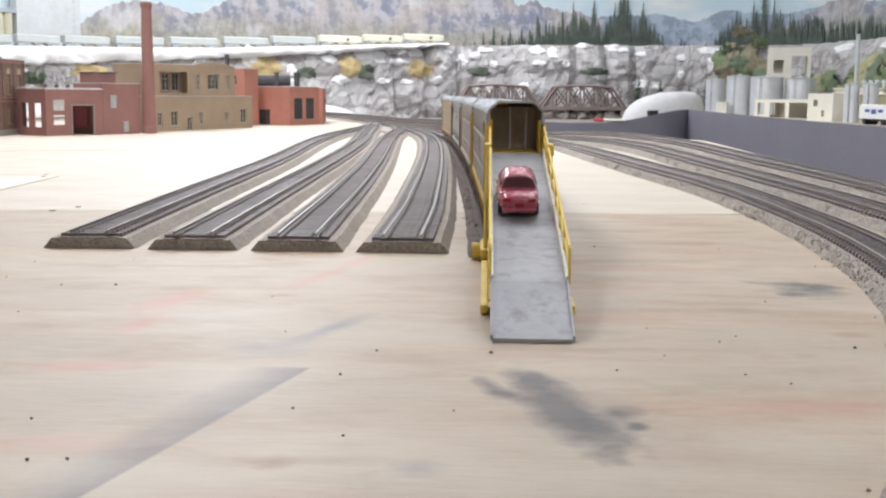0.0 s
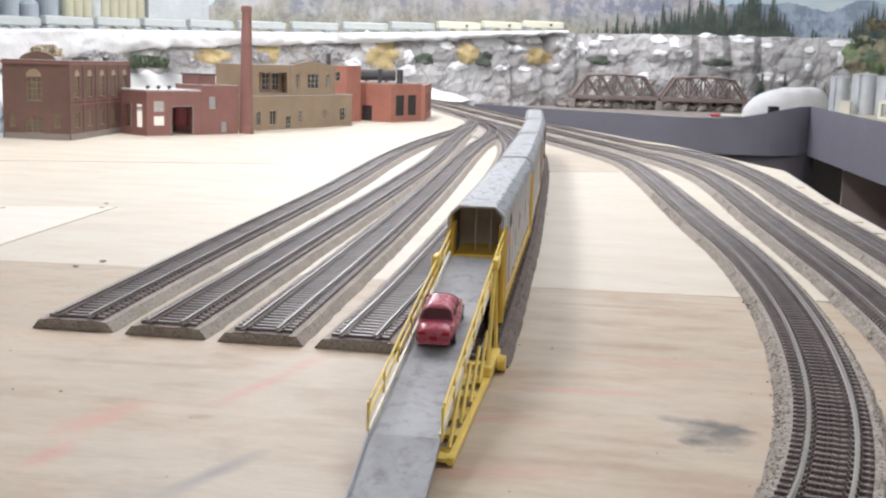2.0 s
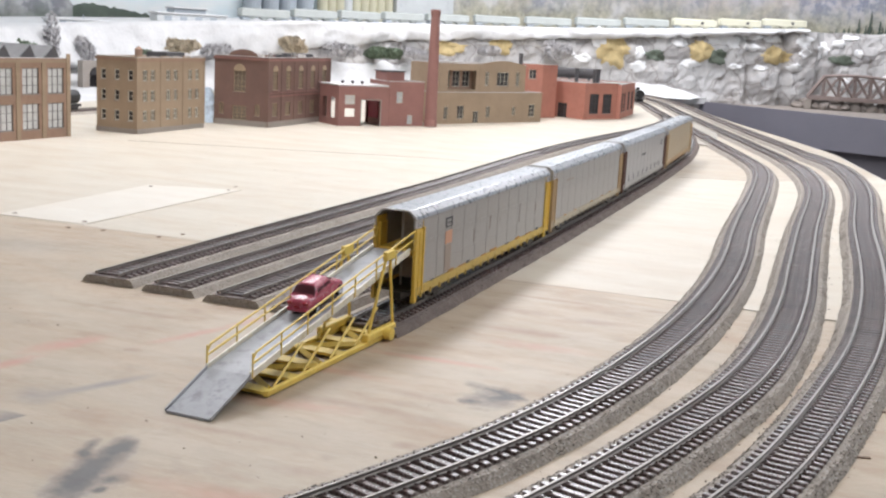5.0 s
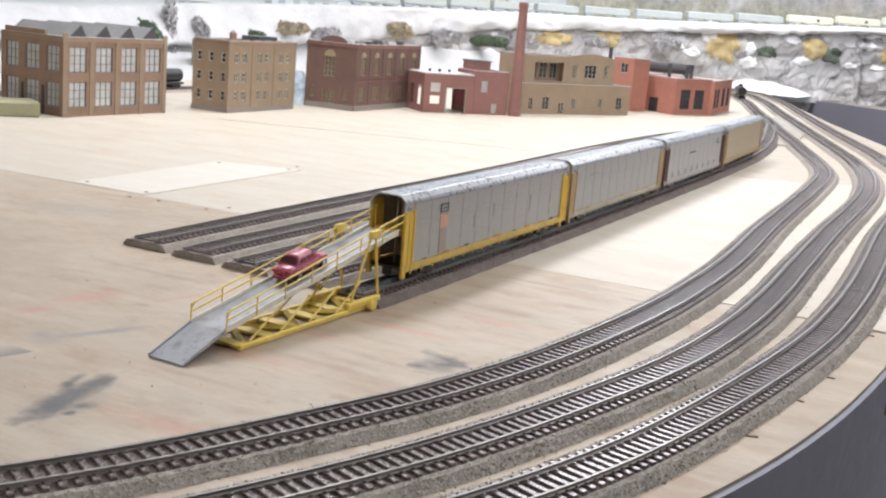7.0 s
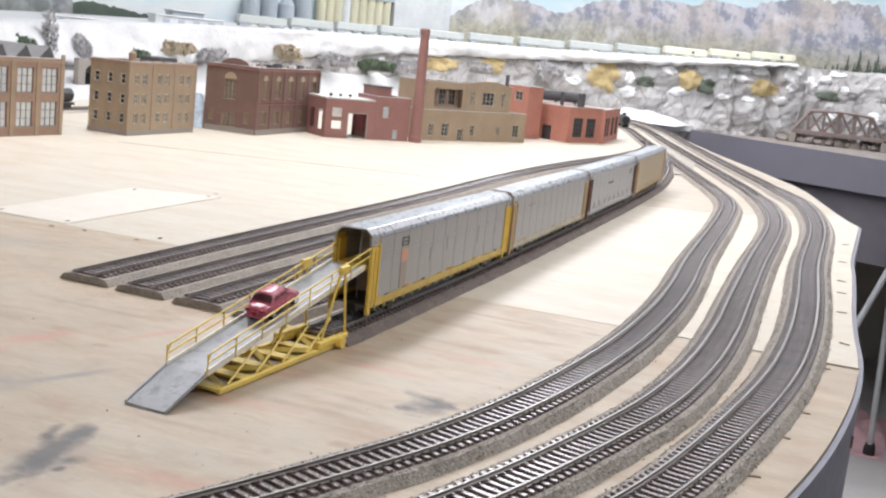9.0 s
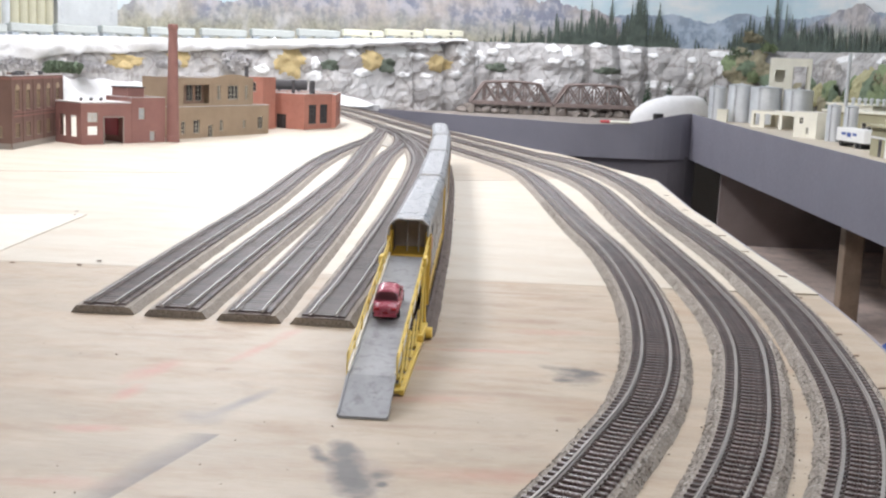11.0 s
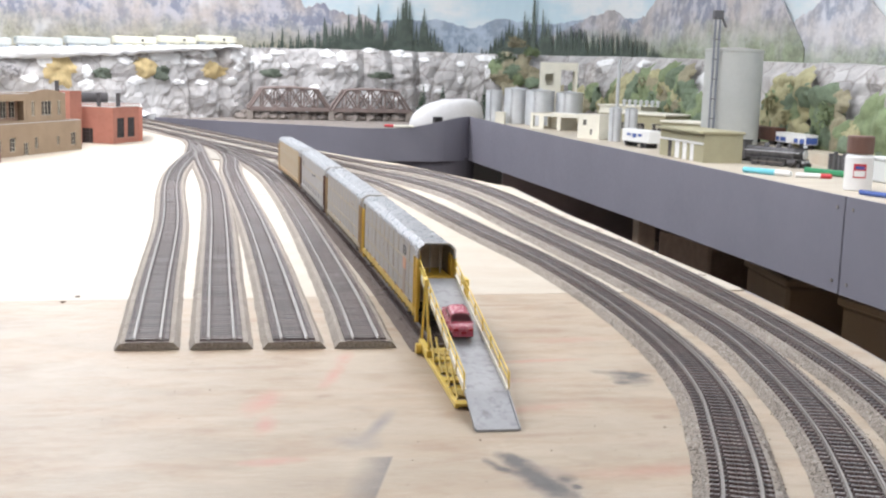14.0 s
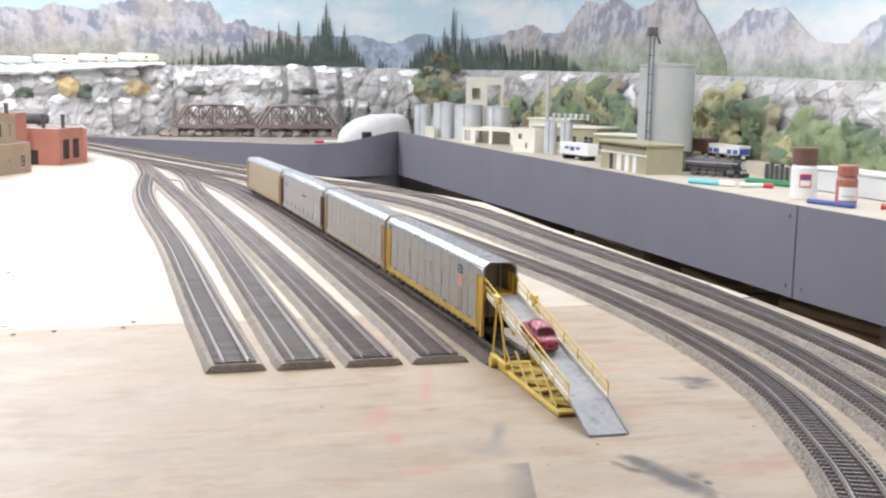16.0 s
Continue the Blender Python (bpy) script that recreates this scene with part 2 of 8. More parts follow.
M_ORANGE = plain("faded_orange_panel", (0.46, 0.325, 0.185), 0.55, vary=0.12, big=30, small=300, relief=0.1, dirt=(0.34, 0.26, 0.19), dirt_amount=0.5)
M_BROWN = plain("oxide_brown_paint", (0.115, 0.052, 0.038), 0.6, vary=0.2, big=40)
M_OCHREB = plain("grey_brown_paint", (0.58, 0.50, 0.44), 0.7, vary=0.2, big=40)
M_RAMPY = plain("bright_yellow_paint", (0.80, 0.58, 0.12), 0.45, vary=0.14, big=60, small=500, relief=0.08, dirt=(0.5, 0.3, 0.06), dirt_amount=0.35)
M_DECK = plain("grey_ramp_deck", (0.335, 0.34, 0.355), 0.48, 0.0, vary=0.16, big=45, small=500, relief=0.1, dirt=(0.12, 0.115, 0.115), dirt_amount=0.75)
M_BLACK = plain("black_plastic", (0.018, 0.017, 0.018), 0.45, vary=0.2)
M_RUBBER = plain("black_rubber", (0.02, 0.02, 0.021), 0.7, vary=0.2)
M_CARRED = plain("red_car_paint", (0.41, 0.072, 0.112), 0.26, 0.0, vary=0.05, big=30, small=300, relief=0.0, spec=0.6)
M_CHROME = plain("chrome_trim", (0.75, 0.75, 0.77), 0.15, 1.0, vary=0.03, relief=0)
M_GLASSDK = plain("dark_window_glass", (0.185, 0.062, 0.074), 0.12, vary=0.1, relief=0)
M_TAIL = plain("tail_light_red", (0.30, 0.01, 0.015), 0.2, vary=0.05, relief=0)


# ---- building blocks ----
def fresh():
    return bmesh.new()


def box(bm, x0, x1, y0, y1, z0, z1, m=None):
    vs = [bm.verts.new((x, y, z)) for z in (z0, z1) for x, y in ((x0, y0), (x1, y0), (x1, y1), (x0, y1))]
    for f in ((3, 2, 1, 0), (4, 5, 6, 7), (0, 1, 5, 4), (1, 2, 6, 5), (2, 3, 7, 6), (3, 0, 4, 7)):
        bm.faces.new([vs[i] for i in f])
    if m is not None:
        bmesh.ops.transform(bm, matrix=m, verts=vs)
    return bm


def bevelled(bm, w, seg=1):
    bmesh.ops.bevel(bm, geom=list(bm.edges), offset=w, segments=seg, affect="EDGES", clamp_overlap=True)
    return bm


def bbox(x0, x1, y0, y1, z0, z1, w=0.0006, m=None):
    bm = bevelled(box(fresh(), x0, x1, y0, y1, z0, z1), w)
    if m is not None:
        bm.transform(m)
    return bm


def rod(bm, a, b, r, n=6, r2=None):
    a, b = Vector(a), Vector(b)
    q = (b - a).to_track_quat("Z", "Y")
    r2 = r if r2 is None else r2
    ring = lambda c, rr: [bm.verts.new(c + q @ Vector((rr * math.cos(2 * math.pi * i / n), rr * math.sin(2 * math.pi * i / n), 0))) for i in range(n)]
    p, s = ring(a, r), ring(b, r2)
    for i in range(n):
        bm.faces.new((p[i], p[(i + 1) % n], s[(i + 1) % n], s[i]))
    bm.faces.new(p[::-1]), bm.faces.new(s)
    return bm


def lathe(bm, profile, n=32, centre=(0, 0)):
    rings = []
    for r, z in profile:
        rings.append([bm.verts.new((centre[0] + r * math.cos(2 * math.pi * i / n), centre[1] + r * math.sin(2 * math.pi * i / n), z)) for i in range(n)])
    for a, b in zip(rings, rings[1:]):
        for i in range(n):
            bm.faces.new((a[i], a[(i + 1) % n], b[(i + 1) % n], b[i]))
    bm.faces.new(rings[0][::-1]), bm.faces.new(rings[-1])
    return bm


def prism(bm, outline, z0, z1):
    lo = [bm.verts.new((x, y, z0)) for x, y in outline]
    hi = [bm.verts.new((x, y, z1)) for x, y in outline]
    n = len(outline)
    bm.faces.new(lo[::-1]), bm.faces.new(hi)
    for i in range(n):
        bm.faces.new((lo[i], lo[(i + 1) % n], hi[(i + 1) % n], hi[i]))
    return bm


def sweep(bm, line, section, closed=True):
    """A section (across, up) carried along a flat line of (x, y); ends closed."""
    rings = []
    for i, p in enumerate(line):
        a, b = line[max(0, i - 1)], line[min(len(line) - 1, i + 1)]
        d = Vector((b[0] - a[0], b[1] - a[1])).normalized()
        rings.append([bm.verts.new((p[0] + d.y * s, p[1] - d.x * s, z)) for s, z in section])
    k = len(section)
    for a, b in zip(rings, rings[1:]):
        for j in range(k if closed else k - 1):
            bm.faces.new((a[j], b[j], b[(j + 1) % k], a[(j + 1) % k]))
    if closed:
        bm.faces.new(rings[0]), bm.faces.new(rings[-1][::-1])
    return bm


def mesh_of(name, bm, material, smooth=False):
    bmesh.ops.recalc_face_normals(bm, faces=bm.faces)
    me = bpy.data.meshes.new(name)
    bm.to_mesh(me)
    bm.free()
    me.materials.append(material)
    if smooth:
        me.polygons.foreach_set("use_smooth", [True] * len(me.polygons))
    return me


def part(name, bm, material, parent=None, label="", smooth=False, m=None):
    ob = new(name, mesh_of(name, bm, material, smooth))
    if parent is not None:
        ob.parent = parent
    if m is not None:
        ob.matrix_basis = m
    return tagged(ob, label)


def piece(name, mesh, parent, m, label=""):
    ob = new(name, mesh)
    ob.parent, ob.matrix_basis = parent, m
    return tagged(ob, label)


def thing(name, m, label, category, group="", kind=""):
    ob = new(name)
    ob.empty_display_size = 0.02
    ob.matrix_basis = m
    return tagged(ob, label, category, group, kind)


def spline(points, step):
    """Evenly spaced points on a smooth curve through the given ones."""
    p = [Vector(q) for q in points]
    p = [2 * p[0] - p[1]] + p + [2 * p[-1] - p[-2]]
    dense = []
    for a, b, c, d in zip(p, p[1:], p[2:], p[3:]):
        for i in range(60):
            t = i / 60
            dense.append(0.5 * (2 * b + (c - a) * t + (2 * a - 5 * b + 4 * c - d) * t * t + (3 * b - a - 3 * c + d) * t ** 3))
    dense.append(p[-2])
    out, need = [dense[0]], step
    for a, b in zip(dense, dense[1:]):
        ln = (b - a).length
        pos = 0.0
        while need <= ln - pos:
            pos += need
            out.append(a.lerp(b, pos / ln))
            need = step
        need -= ln - pos
    return out


# ---- room ----
FLOOR, CEIL = -1.15, 1.4
M_CONC = plain("concrete_floor", (0.50, 0.485, 0.47), 0.75, vary=0.12, big=3, small=60)
M_PAINT = plain("cream_wall_paint", (0.66, 0.63, 0.58), 0.8, vary=0.04, big=2, small=120, relief=0.1)
M_CEIL = plain("white_ceiling_paint", (0.80, 0.80, 0.78), 0.9, vary=0.03, big=2, small=120, relief=0.1)
tagged(part("floor", box(fresh(), -4.2, 4.4, -3.0, 5.5, FLOOR - 0.1, FLOOR), M_CONC), "grey concrete basement floor", "floor", kind="structure")
tagged(part("ceiling", box(fresh(), -4.2, 4.4, -3.0, 5.5, CEIL, CEIL + 0.1), M_CEIL), "white painted basement ceiling", "ceiling", kind="structure")
tagged(part("wall_south", box(fresh(), -4.2, 4.4, -3.1, -3.0, FLOOR, CEIL), M_PAINT), "plain cream painted basement wall", "wall", kind="structure")
tagged(part("wall_west", box(fresh(), -4.3, -4.2, -3.1, 5.6, FLOOR, CEIL), M_PAINT), "plain cream painted basement wall", "wall", kind="structure")
tagged(part("wall_east", box(fresh(), 4.4, 4.5, -3.1, 5.6, FLOOR, CEIL), M_PAINT), "plain cream painted basement wall", "wall", kind="structure")
tagged(part("wall_north", box(fresh(), -4.2, 4.4, 5.5, 5.6, FLOOR, CEIL), M_PAINT), "plain cream painted basement wall", "wall", kind="structure")

# ---- layout board: near panel, far panel, patch ----
def rise(x, y):
    """The board is warped: its outer edge lifts towards the far corner."""
    return 0.104 * max(0.0, x - 0.33) * max(0.0, y - 0.15)


def lifted(bm):
    for v in bm.verts:
        v.co.z += rise(v.co.x, v.co.y)
    return bm


def warped(bm):
    for axis, cuts in (((1, 0, 0), [0.33 + 0.03 * k for k in range(8)]), ((0, 1, 0), [0.25 + 0.1 * k for k in range(16)])):
        for c in cuts:
            bmesh.ops.bisect_plane(bm, geom=bm.verts[:] + bm.edges[:] + bm.faces[:], plane_co=Vector(axis) * c, plane_no=Vector(axis), dist=1e-6)
    return lifted(bm)


EDGE = [(0.20, -0.75), (0.30, -0.60), (0.385, -0.465), (0.455, -0.345), (0.505, -0.235), (0.533, -0.13), (0.550, -0.01), (0.557, 0.12), (0.555, 0.22), (0.545, 0.32), (0.537, 0.42), (0.532, 0.50), (0.525, 0.60), (0.517, 0.70), (0.512, 0.85), (0.507, 1.003)]
FAR_EDGE = [(0.507, 1.003), (0.499, 1.032), (0.487, 1.070), (0.459, 1.182), (0.425, 1.335), (0.384, 1.530), (0.335, 1.735), (0.262, 1.925), (0.05, 2.43), (-0.22, 3.14), (-0.45, 3.72)]
seam = lambda x: 0.170 + 0.06 * (x + 0.1)
edge = [tuple(p) for p in spline(EDGE, 0.03)] + [EDGE[-1]]
near = [p for p in edge if p[1] < seam(p[0])]
far = [p for p in edge if p[1] >= seam(p[0])]
cut = (0.5565, seam(0.5565))
gap = 0.0004
board = thing("layout_board", pose(0, 0, 0), "bare plywood layout table top with stains and panel joints", "table", kind="structure")
part("plywood_panel", prism(fresh(), [(-1.15, -1.0), (0.02, -1.0)] + near + [(cut[0], cut[1] - gap), (-1.15, seam(-1.15) - gap)], -0.018, 0), M_NEAR, board, "tan plywood panel with soot and red paint stains")
SEAM = [(-1.15, 0.553), (-0.585, 0.774), (-0.14, 0.945), (0.10, 0.985), (0.215, 1.010), (0.315, 1.060), (0.4722, 1.130)]
part("plywood_panel", warped(prism(fresh(), [(-1.15, seam(-1.15) + gap), (cut[0], cut[1] + gap)] + far + [p for p in FAR_EDGE[1:] if p[1] < 1.129] + [(x, y - gap) for x, y in SEAM[::-1]], -0.018, 0)), M_FAR, board, "pale bare plywood panel")
# Along this line, hidden under the train, the far sheet turns tan.
TONE_LINE = [(0.178, 1.002), (0.150, 1.29), (0.11, 1.55), (0.055, 1.80), (0.0, 2.20), (-0.02, 2.614)]
part("plywood_panel", warped(prism(fresh(), [(x, y + gap) for x, y in [TONE_LINE[0]] + SEAM[4:]] + [p for p in FAR_EDGE if 1.131 < p[1] < 2.5] + [(x + gap, y) for x, y in TONE_LINE[:0:-1]], -0.018, 0)), M_TANP, board, "tan stretch of plywood under the curving main lines")
part("plywood_panel", prism(fresh(), [(x, y + gap) for x, y in SEAM[:4]] + [(x - gap, y) for x, y in TONE_LINE] + FAR_EDGE[-2:] + [(-1.35, 3.72), (-1.35, 2.4), (-1.15, 1.25)], -0.018, 0), M_FAR, board, "pale bare plywood panel")
part("plywood_patch", prism(fresh(), [(-0.240, 0.163), (-0.148, 0.172), (-0.167, 0.449), (-0.264, 0.411)], 0.0, 0.0005), M_PATCH, board, "lighter rectangular plywood patch held by screws")
# Thin dark strips laid on the board mark where the sheets meet.
M_SEAM = plain("dirty_joint_filler", (0.30, 0.235, 0.17), 0.9, vary=0.3, big=40)
part("panel_joint", sweep(fresh(), SEAM[1:3], [(-0.0022, -0.001), (0.0022, -0.001), (0.0022, 0.0002), (-0.0022, 0.0002)]), M_SEAM, board, "dark strip laid where two panels meet")
part("panel_joint", sweep(fresh(), [SEAM[2]] + SEAM[3:6], [(-0.0007, -0.001), (0.0007, -0.001), (0.0007, 0.0002), (-0.0007, 0.0002)]), M_SEAM, board, "thin dark line where two panels meet")
M_GAP = plain("worn_gap_edge", (0.47, 0.41, 0.33), 0.9, vary=0.3, big=40)
part("patch_gap", sweep(fresh(), [(-0.1470, 0.174), (-0.1661, 0.450)], [(-0.0003, 0.0), (0.0003, 0.0), (0.0003, 0.0003), (-0.0003, 0.0003)]), M_GAP, board, "dark gap along the patch")
part("patch_gap", sweep(fresh(), [(-0.168, 0.4502), (-0.264, 0.4125)], [(-0.0003, 0.0), (0.0003, 0.0), (0.0003, 0.0003), (-0.0003, 0.0003)]), M_GAP, board, "dark gap along the patch")
M_NAIL = plain("rusty_nail_mark", (0.16, 0.105, 0.07), 0.8, vary=0.3, big=200)
STAPLE = mesh_of("staple", bbox(-0.0042, 0.0042, -0.0011, 0.0011, 0, 0.0005, 0.0001), M_NAIL)
for k, (x, y) in enumerate(((0.541, 0.277), (0.530, 0.397), (0.523, 0.490), (0.518, 0.555), (0.529, 0.245), (0.534, 0.189), (0.532, 0.064), (0.527, 0.004), (0.521, -0.075), (0.503, -0.165), (0.472, -0.255), (0.432, -0.335), (0.509, 0.68), (0.503, 0.82))):
    piece("staple", STAPLE, board, pose(x, y, 0.0001 + rise(x, y), 0, 0, (k * 37) % 50 - 25))
SCREW = mesh_of("screw", lathe(fresh(), [(0.0022, 0.0), (0.0022, 0.0003), (0.0012, 0.0004)], 10), M_NAIL)
for x, y in ((-0.156, 0.182), (-0.176, 0.438), (-0.254, 0.402), (-0.232, 0.176), (-0.146, 0.150), (-0.185, 0.466), (-0.06, 0.163), (-0.052, 0.186), (-0.115, 0.158)):
    piece("screw", SCREW, board, pose(x, y, 0.0006))
rim = edge + FAR_EDGE[1:]
PIN = mesh_of("fascia_pin", bbox(-0.0010, 0.0010, -0.0010, 0.0006, -0.0042, 0.0042, 0.0003), M_NAIL)
for k in range(4, len(edge) - 2, 7):
    p, q = Vector(edge[k]), Vector(edge[k + 1])
    d = (q - p).normalized()
    piece("fascia_pin", PIN, board, Matrix.Translation((p.x + d.y * 0.0044, p.y - d.x * 0.0044, rise(p.x, p.y) - 0.028 - 0.012 * (k % 2))) @ Matrix.Rotation(math.atan2(d.y, d.x), 4, "Z"))
part("edge_fascia", lifted(sweep(fresh(), rim, [(0.0005, -0.0015), (0.004, -0.0015), (0.004, -0.42), (0.0005, -0.42)])), M_FASCIA, board, "slate painted curved fascia under the board edge")


# ---- track ----
tie_bm = bbox(-0.015, 0.015, -0.00155, 0.00155, 0.0, 0.0019, 0.0003)
for s in (-1, 1):
    for t in (-0.0019, 0.0019):
        box(tie_bm, s * 0.00825 + t - 0.0005, s * 0.00825 + t + 0.0005, -0.0007, 0.0007, 0.0018, 0.0026)
TIE_YARD = mesh_of("sleeper", tie_bm.copy(), M_TIEY)
TIE = mesh_of("sleeper", tie_bm, M_TIE)
GAUGE = 0.00895
RAILSEC = lambda c: [(c - 0.0010, 0.0068), (c + 0.0010, 0.0068), (c + 0.0010, 0.0072), (c + 0.0003, 0.0075), (c + 0.0003, 0.0083), (c + 0.0006, 0.0084), (c + 0.0006, 0.0090), (c - 0.0006, 0.0090), (c - 0.0006, 0.0084), (c - 0.0003, 0.0083), (c - 0.0003, 0.0075), (c - 0.0010, 0.0072)]


def grain_material(name, dark, mid, light):
    m, nt, b = nodes_of(name)
    g = nt.nodes.new("ShaderNodeNewGeometry")
    link(nt, ramp(nt, g.outputs["Random Per Island"], [(0.0, dark), (0.45, mid), (1.0, light)]), b.inputs["Base Color"])
    b.inputs["Roughness"].default_value = 0.92
    return m


M_GRAIN = grain_material("loose_ballast_grain", (0.22, 0.19, 0.165), (0.31, 0.275, 0.24), (0.41, 0.375, 0.34))
M_GRAINDK = grain_material("dark_ballast_grain", (0.035, 0.028, 0.025), (0.09, 0.07, 0.06), (0.17, 0.14, 0.12))


def ballast_grains(track, points, y_from, y_to, count, mat, seed):
    """Loose ballast on both shoulders of a roadbed, thinning out on to the board."""
    rng = random.Random(seed)
    line = [p for p in spline(points, 0.003)]
    idx = [i for i in range(1, len(line) - 1) if y_from <= line[i].y <= y_to]
    verts, faces = [], []
    for _ in range(count):
        i = rng.choice(idx)
        d = (line[i + 1] - line[i - 1]).normalized()
        off = rng.choice((-1, 1)) * (0.0226 - 0.0060 * rng.random() + (rng.expovariate(900) if rng.random() < 0.08 else 0))
        along_by = rng.uniform(-0.0015, 0.0015)
        r = rng.uniform(0.0003, 0.00075)
        z = max(0.0, min(0.0049, 0.0049 * (0.0225 - abs(off)) / 0.004)) + r * 0.35
        c = Vector((line[i].x + d.y * off + d.x * along_by, line[i].y - d.x * off + d.y * along_by, z))
        c.z += rise(c.x, c.y)
        q = Euler((rng.uniform(0, 6), rng.uniform(0, 6), rng.uniform(0, 6))).to_matrix()
        n = len(verts)
        for v in ((1, 0, 0), (-1, 0, 0), (0, 1, 0), (0, -1, 0), (0, 0, 1), (0, 0, -1)):
            verts.append(tuple(c + q @ (Vector(v) * r * rng.uniform(0.7, 1.25))))
        faces += [tuple(n + k for k in f) for f in ((0, 2, 4), (2, 1, 4), (1, 3, 4), (3, 0, 4), (2, 0, 5), (1, 2, 5), (3, 1, 5), (0, 3, 5))]
    me = bpy.data.meshes.new("loose_ballast")
    me.from_pydata(verts, [], faces)
    me.materials.append(mat)
    ob = new("loose_ballast", me)
    ob.parent = track
    tagged(ob, kind="stuff")


def railway(label, points, singles, bed=M_CORK, group="tracks", tie_step=0.0066, lift=0.0, tie=None, strip=None):
    """Roadbed, two rails and sleepers along a curve; sleepers on the first stretch are pieces, the rest one joined part."""
    t = thing("model_track", pose(0, 0, lift), label, "railway track", group)
    line = spline(points, 0.012)
    rng = random.Random(len(points) + int(points[1][0] * 1000))
    wob = [rng.uniform(-0.0006, 0.0006) for _ in line]
    bm = fresh()
    half = [(-0.0225, 0.0), (0.0225, 0.0), (0.0185, 0.0049), (-0.0185, 0.0049)]
    rings = []
    for i, p in enumerate(line):
        a, b = line[max(0, i - 1)], line[min(len(line) - 1, i + 1)]
        d = (b - a).normalized()
        rings.append([bm.verts.new((p.x + d.y * (s + wob[i] * (1 if s > 0 else -1)), p.y - d.x * (s + wob[i]), z + 0.0001)) for s, z in half])
    for a, b in zip(rings, rings[1:]):
        for j in range(4):
            bm.faces.new((a[j], b[j], b[(j + 1) % 4], a[(j + 1) % 4]))
    bm.faces.new(rings[0]), bm.faces.new(rings[-1][::-1])
    part("roadbed", lifted(bm), bed, t, "grey-brown ballasted cork roadbed")
    part("track_bed_strip", lifted(sweep(fresh(), line[:-1], [(-0.0146, 0.0049), (0.0146, 0.0049), (0.0146, 0.0053), (-0.0146, 0.0053)])), strip or M_CORKDK, t, "dark brown ballast between the sleepers")
    for c in (-GAUGE, GAUGE):
        part("rail", lifted(sweep(fresh(), line[:-1], RAILSEC(c))), M_RAIL, t, "dull nickel silver rail")
    ties = spline(points, tie_step)
    verts, faces = [], []
    for i, p in enumerate(ties[1:-1], 1):
        d = ties[i + 1] - ties[i - 1]
        across = Vector((d.y, -d.x)).normalized() * 0.015
        tilt = math.atan2(rise(p.x + across.x, p.y + across.y) - rise(p.x - across.x, p.y - across.y), 0.03)
        m = Matrix.Translation((p.x, p.y, 0.005 + rise(p.x, p.y))) @ Matrix.Rotation(math.atan2(d.y, d.x) - math.pi / 2, 4, "Z") @ Matrix.Rotation(-tilt, 4, "Y")
        if singles[0] <= i < singles[1]:
            piece("sleeper", tie or TIE, t, m)
        else:
            n = len(verts)
            for x, y, z in ((-0.015, -0.00155, 0), (0.015, -0.00155, 0), (0.015, 0.00155, 0), (-0.015, 0.00155, 0), (-0.015, -0.00155, 0.0019), (0.015, -0.00155, 0.0019), (0.015, 0.00155, 0.0019), (-0.015, 0.00155, 0.0019)):
                verts.append(m @ Vector((x, y, z)))
            faces += [tuple(n + k for k in f) for f in ((4, 5, 6, 7), (0, 1, 5, 4), (1, 2, 6, 5), (2, 3, 7, 6), (3, 0, 4, 7))]
    if verts:
        me = bpy.data.meshes.new("distant_sleeper_run")
        me.from_pydata([tuple(q) for q in verts], [], faces)
        me.materials.append((tie or TIE).materials[0])
        ob = new("distant_sleeper_run", me)
        ob.parent = t
        tagged(ob, kind="stuff")
    return t


MAIN_A = [(0.190, -0.545), (0.232, -0.480), (0.269, -0.418), (0.300, -0.358), (0.326, -0.300), (0.352, -0.225), (0.377, -0.140), (0.394, -0.035), (0.402, 0.10), (0.400, 0.237), (0.390, 0.373), (0.370, 0.55), (0.335, 0.917), (0.304, 1.149), (0.252, 1.33), (0.189, 1.51), (0.02, 1.99), (-0.16, 2.50), (-0.36, 3.06), (-0.58, 3.45), (-0.95, 3.66)]
MAIN_B = [(0.245, -0.575), (0.287, -0.507), (0.325, -0.442), (0.359, -0.370), (0.389, -0.297), (0.416, -0.214), (0.437, -0.122), (0.455, -0.010), (0.460, 0.10), (0.456, 0.226), (0.446, 0.357), (0.431, 0.557), (0.407, 0.902), (0.362, 1.173), (0.305, 1.39), (0.247, 1.56), (0.09, 2.0), (-0.10, 2.53), (-0.30, 3.09), (-0.53, 3.52), (-0.90, 3.70)]
MAIN_C = [(0.302, -0.600), (0.342, -0.532), (0.380, -0.460), (0.412, -0.385), (0.443, -0.300), (0.471, -0.214), (0.490, -0.125), (0.503, -0.010), (0.511, 0.12), (0.509, 0.261), (0.499, 0.406), (0.481, 0.603), (0.460, 0.914), (0.416, 1.194), (0.356, 1.424), (0.295, 1.62), (0.155, 2.0), (-0.04, 2.55), (-0.245, 3.12), (-0.48, 3.57), (-0.85, 3.715)]
YARD_1 = [(0.022, 0), (0.010, 0.242), (-0.007, 0.622), (-0.035, 1.016), (-0.047, 1.30), (-0.045, 1.55), (-0.040, 1.76), (-0.05, 1.98)]
YARD_2 = [(0.0728, 0), (0.064, 0.242), (0.051, 0.626), (0.032, 1.025), (-0.003, 1.438), (-0.039, 1.893), (-0.078, 2.25), (-0.14, 2.44)]
YARD_3 = [(0.1236, 0), (0.112, 0.30), (0.095, 0.628), (0.069, 1.029), (0.051, 1.326), (0.044, 1.584), (0.026, 1.80), (-0.002, 1.97)]
